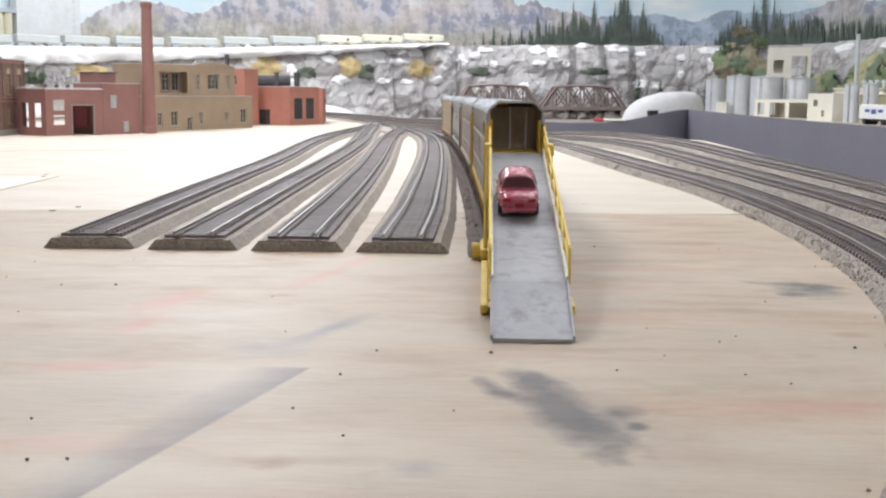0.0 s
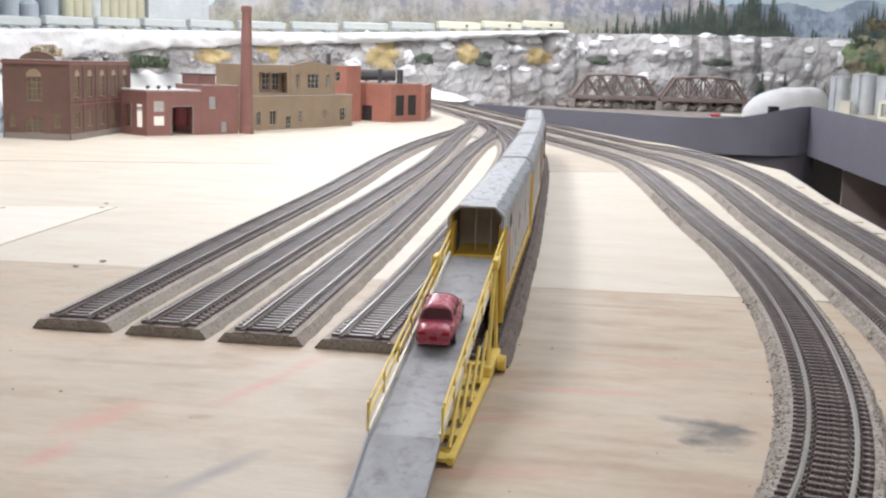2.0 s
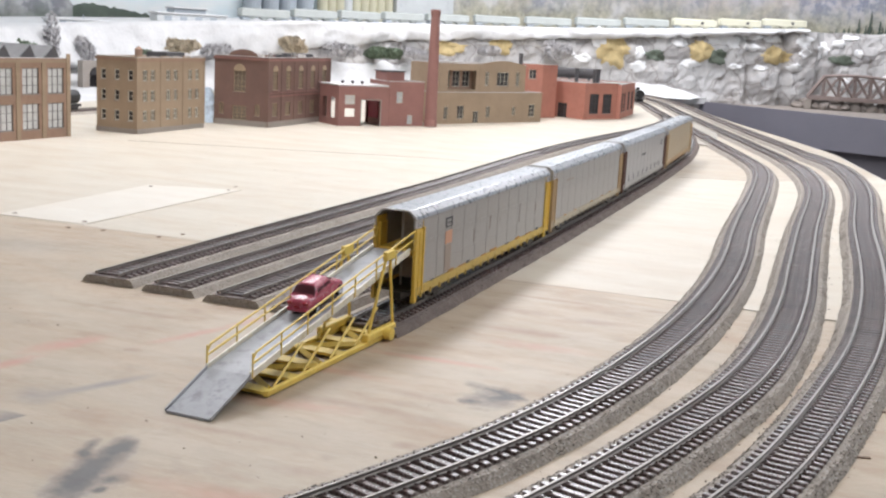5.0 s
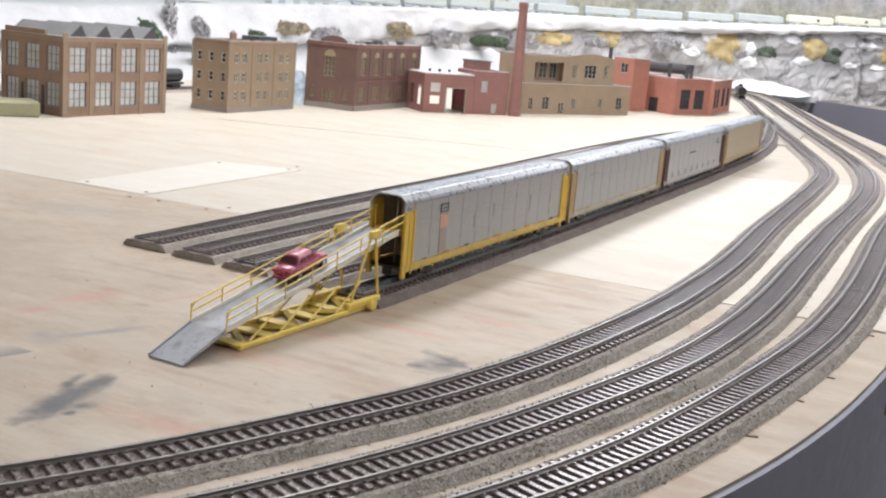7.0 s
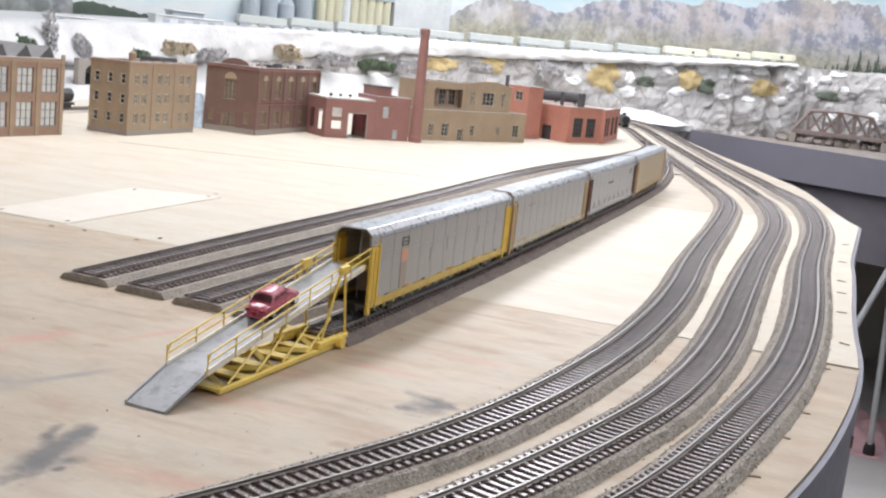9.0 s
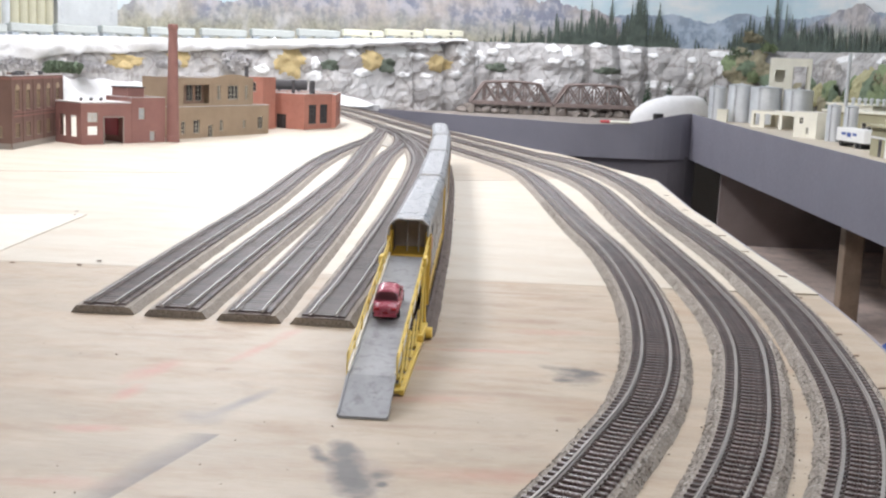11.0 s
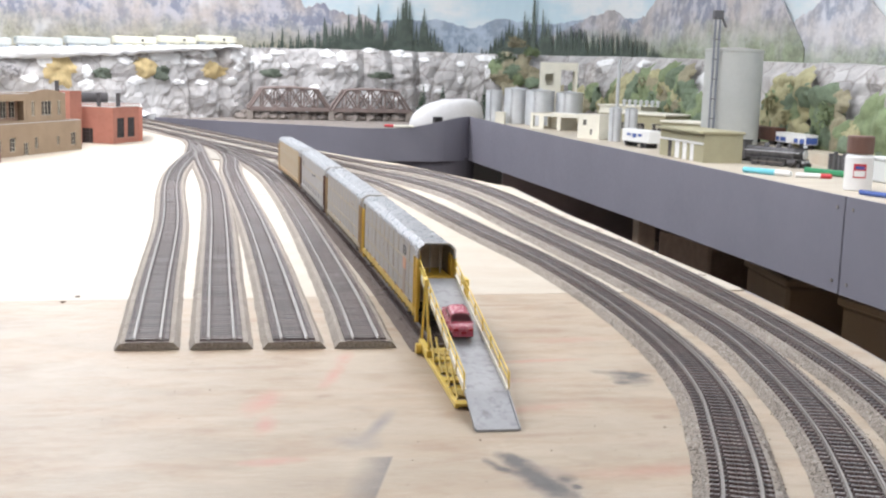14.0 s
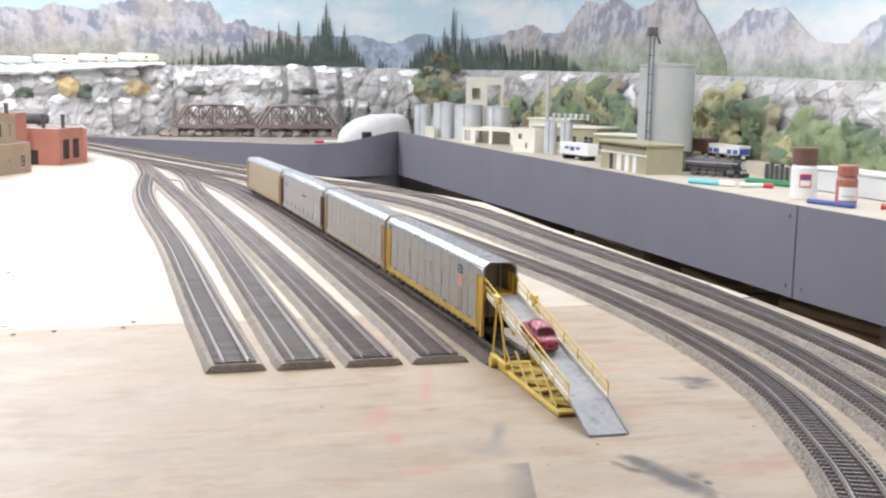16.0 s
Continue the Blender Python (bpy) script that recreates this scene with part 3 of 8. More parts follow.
YARD_4 = [(0.1744, 0), (0.172, 0.194), (0.157, 0.633), (0.136, 1.038), (0.111, 1.336), (0.073, 1.59), (0.021, 1.86), (-0.045, 2.12), (-0.10, 2.33)]
YARD_5 = [(0.2290, -0.012), (0.2255, 0.10), (0.2155, 0.34), (0.197, 0.677), (0.176, 1.0), (0.150, 1.29), (0.11, 1.55), (0.055, 1.80), (-0.01, 2.08)]
for pts, lab in ((MAIN_A, "inner curved main line track on ballasted cork"), (MAIN_B, "middle curved main line track on ballasted cork"), (MAIN_C, "outer curved main line track beside the board edge")):
    ballast_grains(railway(lab, pts, (10, 300), M_CORK, "curved main line tracks"), pts, -0.45, 0.75, 4000, M_GRAIN, len(lab))
for pts in (YARD_1, YARD_2, YARD_3, YARD_4):
    railway("straight yard track with bare cut end on cork", pts, (1, 170), M_CORKTOP, "yard tracks", lift=0.00015 * YARD_1.count(pts[0]), tie=TIE_YARD, strip=M_BEDY)
# Brown cork of its own, darkened further for the train's shadow.
ballast_grains(railway("yard track that carries the autorack train", YARD_5, (1, 30), M_CORKDK, "yard tracks", lift=0.0001), YARD_5, -0.01, 1.0, 800, M_GRAINDK, 9)


tagged(part("ballast_apron", prism(fresh(), [(-0.085, 2.43), (0.02, 2.26), (0.075, 2.10), (0.13, 1.74), (0.148, 1.58), (0.10, 1.59), (0.05, 1.67), (0.02, 1.61), (-0.025, 1.68), (-0.045, 1.95)], 0.0001, 0.0032), ballast("tan_grey_ballast", (0.42, 0.385, 0.335), (0.24, 0.205, 0.17), (0.56, 0.53, 0.48))), "tan-grey ballast spread between the yard throat tracks", "ballast", kind="structure")


# ---- autorack train ----
CARW, ZB, ZE, ZR = 0.0136, 0.0180, 0.0668, 0.0722


def roof_section(w, z0, z1):
    return [(-w, z0), (-w * 0.93, z0 + (z1 - z0) * 0.35), (-w * 0.66, z1 - 0.0003), (-w * 0.58, z1), (w * 0.58, z1), (w * 0.66, z1 - 0.0003), (w * 0.93, z0 + (z1 - z0) * 0.35), (w, z0)]


def along(bm, section, y0, y1, closed=True):
    a = [bm.verts.new((x, y0, z)) for x, z in section]
    b = [bm.verts.new((x, y1, z)) for x, z in section]
    n = len(section)
    for i in range(n if closed else n - 1):
        bm.faces.new((a[i], a[(i + 1) % n], b[(i + 1) % n], b[i]))
    if closed:
        bm.faces.new(a[::-1]), bm.faces.new(b)
    return bm


def bogie(parent, y):
    bm = fresh()
    for s in (-1, 1):
        box(bm, s * 0.0105 - 0.0012, s * 0.0105 + 0.0012, y - 0.014, y + 0.014, 0.0115, 0.0145)
        box(bm, s * 0.0105 - 0.0014, s * 0.0105 + 0.0014, y - 0.005, y + 0.005, 0.0095, 0.0165)
    box(bm, -0.0105, 0.0105, y - 0.003, y + 0.003, 0.013, 0.0175)
    tr = part("bogie", bm, M_BLACK, parent)
    for dy in (-0.010, 0.010):
        wb = fresh()
        for s in (-1, 1):
            rod(wb, (s * 0.0072, y + dy, 0.0136), (s * 0.0092, y + dy, 0.0136), 0.0047, 14)
        rod(wb, (-0.009, y + dy, 0.0136), (0.009, y + dy, 0.0136), 0.001, 6)
        part("wheelset", wb, M_RAIL, tr)


def autorack(path, y0, length, side, ends, sill, label, open_front=False, panels=11, posts=None):
    """A long covered car carrier: sill, posts, perforated side panels, roof, end doors, ladders and bogies."""
    ps = [p for p in spline(path, 0.002)]
    near_p = min(ps, key=lambda p: abs(p.y - (y0 + 0.05)))
    far_p = min(ps, key=lambda p: abs(p.y - (y0 + length - 0.05)))
    d = (far_p - near_p).normalized()
    a = near_p - d * 0.05
    car = thing("autorack_wagon", Matrix.Translation((a.x, a.y, 0.0002)) @ Matrix.Rotation(math.atan2(d.y, d.x) - math.pi / 2, 4, "Z"), label, "freight wagon", "autorack train")
    L = length
    bm = fresh()
    for s in (-1, 1):
        box(bm, s * CARW - 0.0009, s * CARW + 0.0009, 0.004, L - 0.004, ZB - 0.001, ZB + 0.0042)
        for i in range(18):
            y = 0.012 + (L - 0.024) * i / 17
            box(bm, s * (CARW + 0.0011) - 0.0005, s * (CARW + 0.0011) + 0.0005, y - 0.0008, y + 0.0008, ZB - 0.0028, ZB + 0.001)
    part("side_sill", bm, sill, car)
    part("underframe", box(box(fresh(), -CARW + 0.001, CARW - 0.001, 0.003, L - 0.003, ZB + 0.0008, ZB + 0.0022), -0.004, 0.004, 0.004, L - 0.004, ZB - 0.005, ZB), M_BLACK, car)
    part("upper_deck", box(fresh(), -CARW + 0.001, CARW - 0.001, 0.004, L - 0.004, 0.0430, 0.0442), M_YELLOW, car, "yellow-brown upper loading deck")
    # side panels, corrugated, between slim posts
    w = (L - 0.030) / panels
    pb = fresh()
    n = 8
    zs = [ZB + 0.0046, 0.0335, 0.0338, 0.0512, 0.0515, ZE - 0.0008]
    grid = []
    for i in range(n * 2 + 1):
        yy = 0.0001 + (w - 0.0002) * i / (n * 2)
        off = 0.00005 if i % 2 else -0.00003
        grid.append([pb.verts.new((off if k not in (1, 4) else -0.00012, yy, z)) for k, z in enumerate(zs)])
    for p, q in zip(grid, grid[1:]):
        for k in range(len(zs) - 1):
            pb.faces.new((p[k], q[k], q[k + 1], p[k + 1]))
    pb.normal_update()
    bmesh.ops.solidify(pb, geom=pb.faces[:], thickness=0.0005)
    PANEL = mesh_of("side_panel", pb, side)
    for s in (-1, 1):
        for i in range(panels):
            piece("side_panel", PANEL, car, Matrix.Translation((s * CARW, 0.015 + w * i, 0)) @ (Matrix.Identity(4) if s > 0 else Matrix.Diagonal((-1, 1, 1, 1))))
    POST = mesh_of("side_post", box(fresh(), -0.0006, 0.00012, -0.0004, 0.0004, ZB + 0.004, ZE), side)
    WORN = mesh_of("side_post", box(fresh(), -0.0006, 0.0003, -0.0008, 0.0008, ZB + 0.004, ZE), posts or side)
    for s in (-1, 1):
        for i in range(panels + 1):
            piece("side_post", POST if s > 0 else WORN, car, Matrix.Translation((s * CARW, 0.015 + w * i, 0)) @ (Matrix.Identity(4) if s > 0 else pose(0, 0, 0, 0, 0, 180)))
    for z in (0.0336, 0.0513):
        part("panel_rail", box(fresh(), -CARW - 0.0003, -CARW, 0.0155, L - 0.0155, z - 0.0008, z + 0.0008), posts or M_TANPOST, car, "worn tan rail along the panels")
    # end corner posts
    for ye, sg in ((0.0, 1), (L, -1)):
        for s in (-1, 1):
            bm = fresh()
            e0, e1 = sorted((ye, ye + sg * 0.0145))
            box(bm, *sorted((s * (CARW - 0.0009), s * (CARW + 0.0014))), e0, e0 + 0.0022, ZB - 0.001, ZE - 0.006)
            box(bm, *sorted((s * (CARW - 0.0009), s * (CARW + 0.0014))), e1 - 0.0018, e1, ZB - 0.001, ZE - 0.006)
            box(bm, *sorted((s * (CARW - 0.0009), s * (CARW - 0.0002))), e0, e1, ZB, ZE)
            box(bm, *sorted((s * CARW, s * (CARW + 0.0006))), e0 + 0.0022, e1 - 0.0018, ZB - 0.001, ZE - 0.0075)
            box(bm, *sorted((s * CARW, s * (CARW + 0.0011))), (e0 + e1) / 2 - 0.0005, (e0 + e1) / 2 + 0.0007, ZB - 0.001, ZE - 0.009)
            box(bm, *sorted((s * (CARW - 0.001), s * (CARW + 0.0016))), e0, e0 + 0.004, ZB - 0.0050, ZB - 0.0008)
            part("end_post", bm, ends, car, "ribbed post plate at the wagon end")
            part("corner_cap", bbox(*sorted((s * CARW - 0.0012, s * CARW + 0.0004)), *sorted((ye - sg * 0.0004, ye + sg * 0.0120)), ZE - 0.0062, ZE - 0.0002, 0.0002), M_ROOF, car, "silver cap above the corner post")
    sec = roof_section(CARW + 0.0006, ZE - 0.0004, ZR)
    inner = [(x * 0.95, z - 0.0009) for x, z in sec[::-1]]
    rb = along(fresh(), sec + inner, 0.0005, L - 0.0005)
    k = 12
    for i in range(k):
        y = 0.012 + (L - 0.024) * i / (k - 1)
        along(rb, [(x * 1.001, z + 0.00004) for x, z in sec] + [(x * 0.99, z - 0.0003) for x, z in sec[::-1]], y - 0.0004, y + 0.0004)
    roof = part("roof", rb, M_ROOF, car, "plain silver roof with wide chamfered sides")
    for y in (0.0, L - 0.0024):
        part("roof_lip", along(fresh(), [(x * 1.012, z + 0.0003) for x, z in sec] + [(x * 0.97, z - 0.0007) for x, z in sec[::-1]], y, y + 0.0024), M_WHITEP, roof, "pale raised lip at the roof end")
    # end doors
    if not open_front:
        for s in (-1, 1):
            part("end_door", bbox(*sorted((s * 0.0004, s * (CARW - 0.0006))), 0.0008, 0.0022, ZB + 0.004, ZE + 0.0012, 0.0004), side, car)
    else:
        for s in (-1, 1):
            bm = bbox(*sorted((s * (CARW - 0.0008), s * (CARW - 0.0022))), 0.003, 0.014, ZB + 0.004, ZE - 0.004, 0.0004)
            part("end_door", bm, M_YELLOW, car, "yellow end door folded back inside")
        for x in (-0.002, 0.006):
            part("inner_bar", rod(rod(fresh(), (x, 0.017, ZB + 0.002), (x, 0.017, 0.0430), 0.0005, 5), (x, 0.017, 0.0442), (x, 0.017, ZE + 0.003), 0.0005, 5), M_WHITEP, car, "pale clear plastic bar")
        # Added backing just inside the opening, placed there to catch light.
        part("bulkhead", box(fresh(), -CARW + 0.001, CARW - 0.001, 0.040, 0.041, ZB + 0.0024, ZE + 0.002), M_OCHREB, car, "added grey-brown backing that catches light inside the wagon")
        part("bridge_plate", bbox(-CARW + 0.0025, CARW - 0.0025, 0.0015, 0.0390, 0.0450, 0.0474, 0.0004), M_YELLOW, car, "yellow bridge plate at the upper deck")
    for s in (-1, 1):
        part("end_door", bbox(*sorted((s * 0.0004, s * (CARW - 0.0006))), L - 0.0022, L - 0.0008, ZB + 0.004, ZE + 0.0012, 0.0004), ends, car)
    cb = fresh()
    for ye, sg in ((0, -1), (L, 1)):
        if open_front and sg < 0:
            continue
        box(cb, -0.0015, 0.0015, *sorted((ye - sg * 0.004, ye + sg * 0.0055)), 0.0125, 0.0160)
    part("coupler", cb, M_BLACK, car)
    bogie(car, 0.047), bogie(car, L - 0.047)
    return car


M_TANPOST = plain("worn_tan_post", (0.455, 0.395, 0.295), 0.6, vary=0.2, big=60)
M_WORNY = plain("worn_yellow_sill", (0.60, 0.42, 0.11), 0.6, vary=0.2, big=60, small=400, dirt=(0.36, 0.24, 0.10), dirt_amount=0.7)
M_FADED = plain("faded_buff_panel", (0.47, 0.39, 0.275), 0.55, vary=0.12, big=30, small=300, relief=0.1, dirt=(0.46, 0.30, 0.15), dirt_amount=0.6)
PITCH, CL = 0.3185, 0.309
autorack(YARD_5, 0.026, CL, M_SILVER, M_YELLOW, M_WORNY, "weathered silver autorack with open end, yellow posts and sill", True, posts=M_TANPOST)
autorack(YARD_5, 0.026 + PITCH, CL, M_SILVER, M_ORANGE, M_TANPOST, "weathered silver autorack with orange-yellow end posts", posts=M_TANPOST)
autorack(YARD_5, 0.026 + 2 * PITCH, CL, M_WHITEP, M_BROWN, M_SILVER, "pale silver autorack with brown ends")
autorack(YARD_5, 0.026 + 3 * PITCH, CL, M_FADED, M_ORANGE, M_ORANGE, "faded orange-yellow autorack at the head of the string")


# markings on the first wagon's side: a dark emblem, an orange square, a taupe door, worn slots and rust along the sill
M_MARK = plain("dark_grey_decal", (0.10, 0.095, 0.10), 0.6, vary=0.1)
M_PEACH = plain("peach_decal", (0.62, 0.34, 0.22), 0.6, vary=0.15)
M_TAUPE = plain("taupe_door_paint", (0.36, 0.29, 0.24), 0.6, vary=0.15)
M_RUST = plain("orange_rust", (0.45, 0.24, 0.07), 0.8, vary=0.35, big=90)


def markings(car, L, spots):
    for name, mat, lab, y0, y1, z0, z1 in spots:
        for s in (-1, 1):
            part(name, bbox(*sorted((s * (CARW + 0.0001), s * (CARW + 0.00045))), y0, y1, z0, z1, 0.0001), mat, car, lab)


cars = sorted((o for o in bpy.data.objects if o.name.startswith("autorack_wagon")), key=lambda o: o.name)
spots = [("side_door", M_TAUPE, "narrow taupe side door", 0.0545, 0.0660, 0.0235, 0.0425), ("emblem_plate", M_PEACH, "peach square decal", 0.0540, 0.0670, 0.0430, 0.0520),
         ("emblem", M_MARK, "small dark emblem", 0.0540, 0.0668, 0.0600, 0.0612), ("emblem", M_MARK, "small dark emblem", 0.0540, 0.0556, 0.0545, 0.0599), ("emblem", M_MARK, "small dark emblem", 0.0652, 0.0668, 0.0545, 0.0599), ("emblem", M_MARK, "small dark emblem", 0.0557, 0.0651, 0.0545, 0.0554), ("emblem", M_MARK, "small dark emblem", 0.0580, 0.0640, 0.0570, 0.0580)]
for k, y in enumerate((0.112, 0.148, 0.171, 0.222, 0.268)):
    spots.append(("side_slot", M_TAUPE, "", y, y + 0.0006, 0.036 + 0.004 * (k % 3), 0.046 + 0.005 * (k % 2)))
for k, y in enumerate((0.030, 0.062, 0.083, 0.099, 0.131, 0.152, 0.190, 0.215, 0.244, 0.272)):
    spots.append(("rust_patch", M_RUST if k % 3 else M_MARK, "", y, y + 0.007 + 0.004 * (k % 3), 0.0215, 0.0232 + 0.0009 * (k % 2)))
markings(cars[0], CL, spots)
slots = [("side_slot", M_MARK, "dark slanted slot above the sill", 0.040 + 0.031 * k, 0.0425 + 0.031 * k, 0.0232, 0.0300) for k in range(8)]
letters = [("lettering_bar", M_MARK, "dark lettering bar", y, y + 0.0055, 0.0475, 0.0500) for y in (0.118, 0.126, 0.134, 0.142)]
markings(cars[2], CL, slots + letters + [("emblem", M_MARK, "small dark emblem", 0.262, 0.276, 0.0565, 0.0578), ("emblem", M_MARK, "small dark emblem", 0.262, 0.276, 0.0515, 0.0528), ("emblem", M_MARK, "small dark emblem", 0.262, 0.2636, 0.0529, 0.0564), ("emblem", M_MARK, "small dark emblem", 0.2744, 0.276, 0.0529, 0.0564)])
markings(cars[1], CL, [("lettering_bar", M_TAUPE, "faint lettering bar", 0.055 + 0.009 * k, 0.061 + 0.009 * k, 0.0545, 0.0562) for k in range(3)] + [("rust_patch", M_RUST, "", y, y + 0.009, 0.0215, 0.0232) for y in (0.05, 0.09, 0.16, 0.21, 0.25)])

# ---- crumbs of ballast and sawdust lying on the worn sheet ----
M_CRUMB = plain("brown_crumb", (0.15, 0.115, 0.09), 0.8, vary=0.4, big=300)
rng = random.Random(5)
cb = fresh()
near_crumbs = [(0.054, -0.158), (0.048, -0.103), (0.069, -0.101), (0.110, -0.283), (0.129, -0.311), (0.121, -0.312), (0.183, -0.207), (0.176, -0.236), (0.169, -0.270), (0.135, -0.121), (0.184, -0.291), (0.019, -0.087), (0.268, -0.207), (0.288, -0.187), (0.287, -0.228), (0.297, -0.237), (0.252, -0.226), (0.328, -0.192), (0.269, 0.032), (0.319, -0.116), (0.217, -0.207), (0.363, -0.025)]
spread = [(rng.uniform(-0.25, 0.40), rng.uniform(-0.34, 0.9)) for _ in range(90)]
for k, (x, y) in enumerate(near_crumbs + spread):
    if k >= len(near_crumbs) and (x > 0.37 - max(0, -y) * 0.28 or (y > -0.21 and -0.02 < x < 0.26 and not (y < -0.01 and x < 0.2))):
        continue
    r = rng.uniform(0.0003, 0.00055) if k < len(near_crumbs) else rng.uniform(0.0002, 0.0004)
    bmesh.ops.create_icosphere(cb, subdivisions=1, radius=r, matrix=pose(x, y, r * 0.5, 0, 0, rng.uniform(0, 180)) @ Matrix.Diagonal((rng.uniform(0.9, 1.7), 0.9, 0.7, 1)))
tagged(part("crumbs", cb, M_CRUMB), "dark ballast crumbs scattered on the plywood", "debris", kind="stuff")


# ---- loading ramp ----
def loading_ramp():
    r = thing("loading_ramp", pose(0.2290, 0, 0) @ pose(0, 0, 0, 0, 0, 0.25), "grey loading ramp on a yellow wheeled frame with handrails", "vehicle ramp")
    W = 0.0127
    foot, hinge, top = (-0.193, 0.0008), (-0.160, 0.0135), (0.020, 0.0475)

    def plank(a, b, w, th):
        bm = fresh()
        vs = [bm.verts.new((x, y, z)) for y, z in (a, b) for x, dz in ((-w, 0), (w, 0), (w, -th), (-w, -th)) for z in (z + dz,)]
        for f in ((0, 1, 2, 3), (7, 6, 5, 4), (0, 4, 5, 1), (1, 5, 6, 2), (2, 6, 7, 3), (3, 7, 4, 0)):
            bm.faces.new([vs[i] for i in f])
        return bm

    part("apron_plate", plank((foot[0], foot[1] + 0.0006), (hinge[0] + 0.0004, hinge[1] + 0.0004), W - 0.0003, 0.0008), M_DECK, r, "grey hinged apron plate touching the board")
    part("ramp_deck", plank(hinge, top, W - 0.0004, 0.0012), M_DECK, r, "grey ramp deck with dark scuffs")
    up = lambda y: hinge[1] + (top[1] - hinge[1]) * (y - hinge[0]) / (top[0] - hinge[0])
    for s in (-1, 1):
        x = s * W
        k = fresh()
        vs = [(foot[0], foot[1]), (hinge[0], hinge[1] - 0.001), (hinge[0], hinge[1] + 0.0014), (foot[0], foot[1] + 0.0016)]
        for q in (vs,):
            a = [k.verts.new((x - 0.0004, y, z)) for y, z in q]
            b = [k.verts.new((x + 0.0004, y, z)) for y, z in q]
            k.faces.new(a), k.faces.new(b[::-1])
            for i in range(4):
                k.faces.new((a[i], b[i], b[(i + 1) % 4], a[(i + 1) % 4]))
        part("apron_kerb", k, M_DECK, r)
        k = fresh()
        q = [(hinge[0], hinge[1] - 0.0014), (top[0], top[1] - 0.0016), (top[0], top[1] + 0.0024), (hinge[0], hinge[1] + 0.0022)]
        a = [k.verts.new((x - 0.0005, y, z)) for y, z in q]
        b = [k.verts.new((x + 0.0005, y, z)) for y, z in q]
        k.faces.new(a), k.faces.new(b[::-1])
        for i in range(4):
            k.faces.new((a[i], b[i], b[(i + 1) % 4], a[(i + 1) % 4]))
        part("side_girder", k, M_PALE, r, "worn side girder, paled for its gloss highlight")
        # handrail: two tubes on posts
        rail = fresh()
        H = 0.0115
        xo = x + s * 0.0006
        y0, y1 = hinge[0] + 0.001, top[0] + 0.006
        for h in (H, H * 0.55):
            rod(rail, (xo, y0 + (0.003 if h == H else 0), up(y0) + h), (xo, y1, up(y1) + h), 0.00055, 6)
        rod(rail, (xo, y0 + 0.003, up(y0) + H), (xo, y0, up(y0) + H * 0.7), 0.00055, 6)
        part("handrail", rail, M_RAMPY, r, "thin yellow double handrail")
        for i in range(8):
            y = y0 + (y1 - y0) * i / 7
            part("rail_post", rod(fresh(), (xo, y, up(y) - 0.001), (xo, y, up(y) + H), 0.0005, 6), M_RAMPY, r)
    # base frame
    for s in (-1, 1):
        part("base_beam", bbox(s * 0.0152 - 0.0013, s * 0.0152 + 0.0013, -0.150, -0.010, 0.0006, 0.0036, 0.0003), M_RAMPY, r)
        for i in range(4):
            ya, yb = -0.138 + i * 0.029, -0.138 + (i + 1) * 0.029
            zb = max(0.006, up(yb) - 0.004)
            part("truss_bar", rod(fresh(), (s * 0.0130, ya, 0.003), (s * 0.0124, yb, min(zb, 0.020)), 0.0008, 4), M_RAMPY, r)
        for y in (-0.004, -0.040):
            part("support_leg", rod(fresh(), (s * 0.0150, y, 0.002), (s * 0.0142, -0.012 + (y + 0.012) * 0.1, 0.052), 0.0010, 6), M_RAMPY, r)
        part("bracket", bbox(s * 0.0150 - 0.0022, s * 0.0150 + 0.0022, -0.042, -0.004, 0.0035, 0.0080, 0.0006), M_RAMPY, r)
        wh = fresh()
        rod(wh, (s * 0.0174, -0.018, 0.0042), (s * 0.0212, -0.018, 0.0042), 0.0038, 16)
        part("wheel", wh, M_RAMPY, r, "yellow roller wheel")
        part("girder_cap", bbox(s * 0.0143 - 0.0015, s * 0.0143 + 0.0015, -0.018, -0.006, 0.048, 0.0535, 0.0006), M_RAMPY, r)
    for i in range(6):
        y = -0.145 + i * 0.026
        part("cross_brace", box(fresh(), -0.0139, 0.0139, y - 0.0045, y + 0.0045, 0.0014, 0.0030), M_RAMPY, r)
    for i in range(5):
        ya, s = -0.145 + i * 0.026, (1 if i % 2 else -1)
        part("cross_brace", rod(fresh(), (-s * 0.0135, ya + 0.002, 0.0022), (s * 0.0135, ya + 0.024, 0.0022), 0.0022, 4), M_RAMPY, r)
    return r, up


# Worn yellow paint, made paler to carry the girder's white gloss highlight.
M_PALE = plain("worn_pale_yellow", (0.76, 0.72, 0.60), 0.32, vary=0.12, big=60, small=400, relief=0.1, dirt=(0.66, 0.50, 0.17), dirt_amount=0.6)
loading_ramp()


# ---- red toy car, parked nose up on the ramp ----
def rounded(ob):
    ob.modifiers.new("round", "SUBSURF").levels = 2
    ob.modifiers["round"].render_levels = 2
    return ob


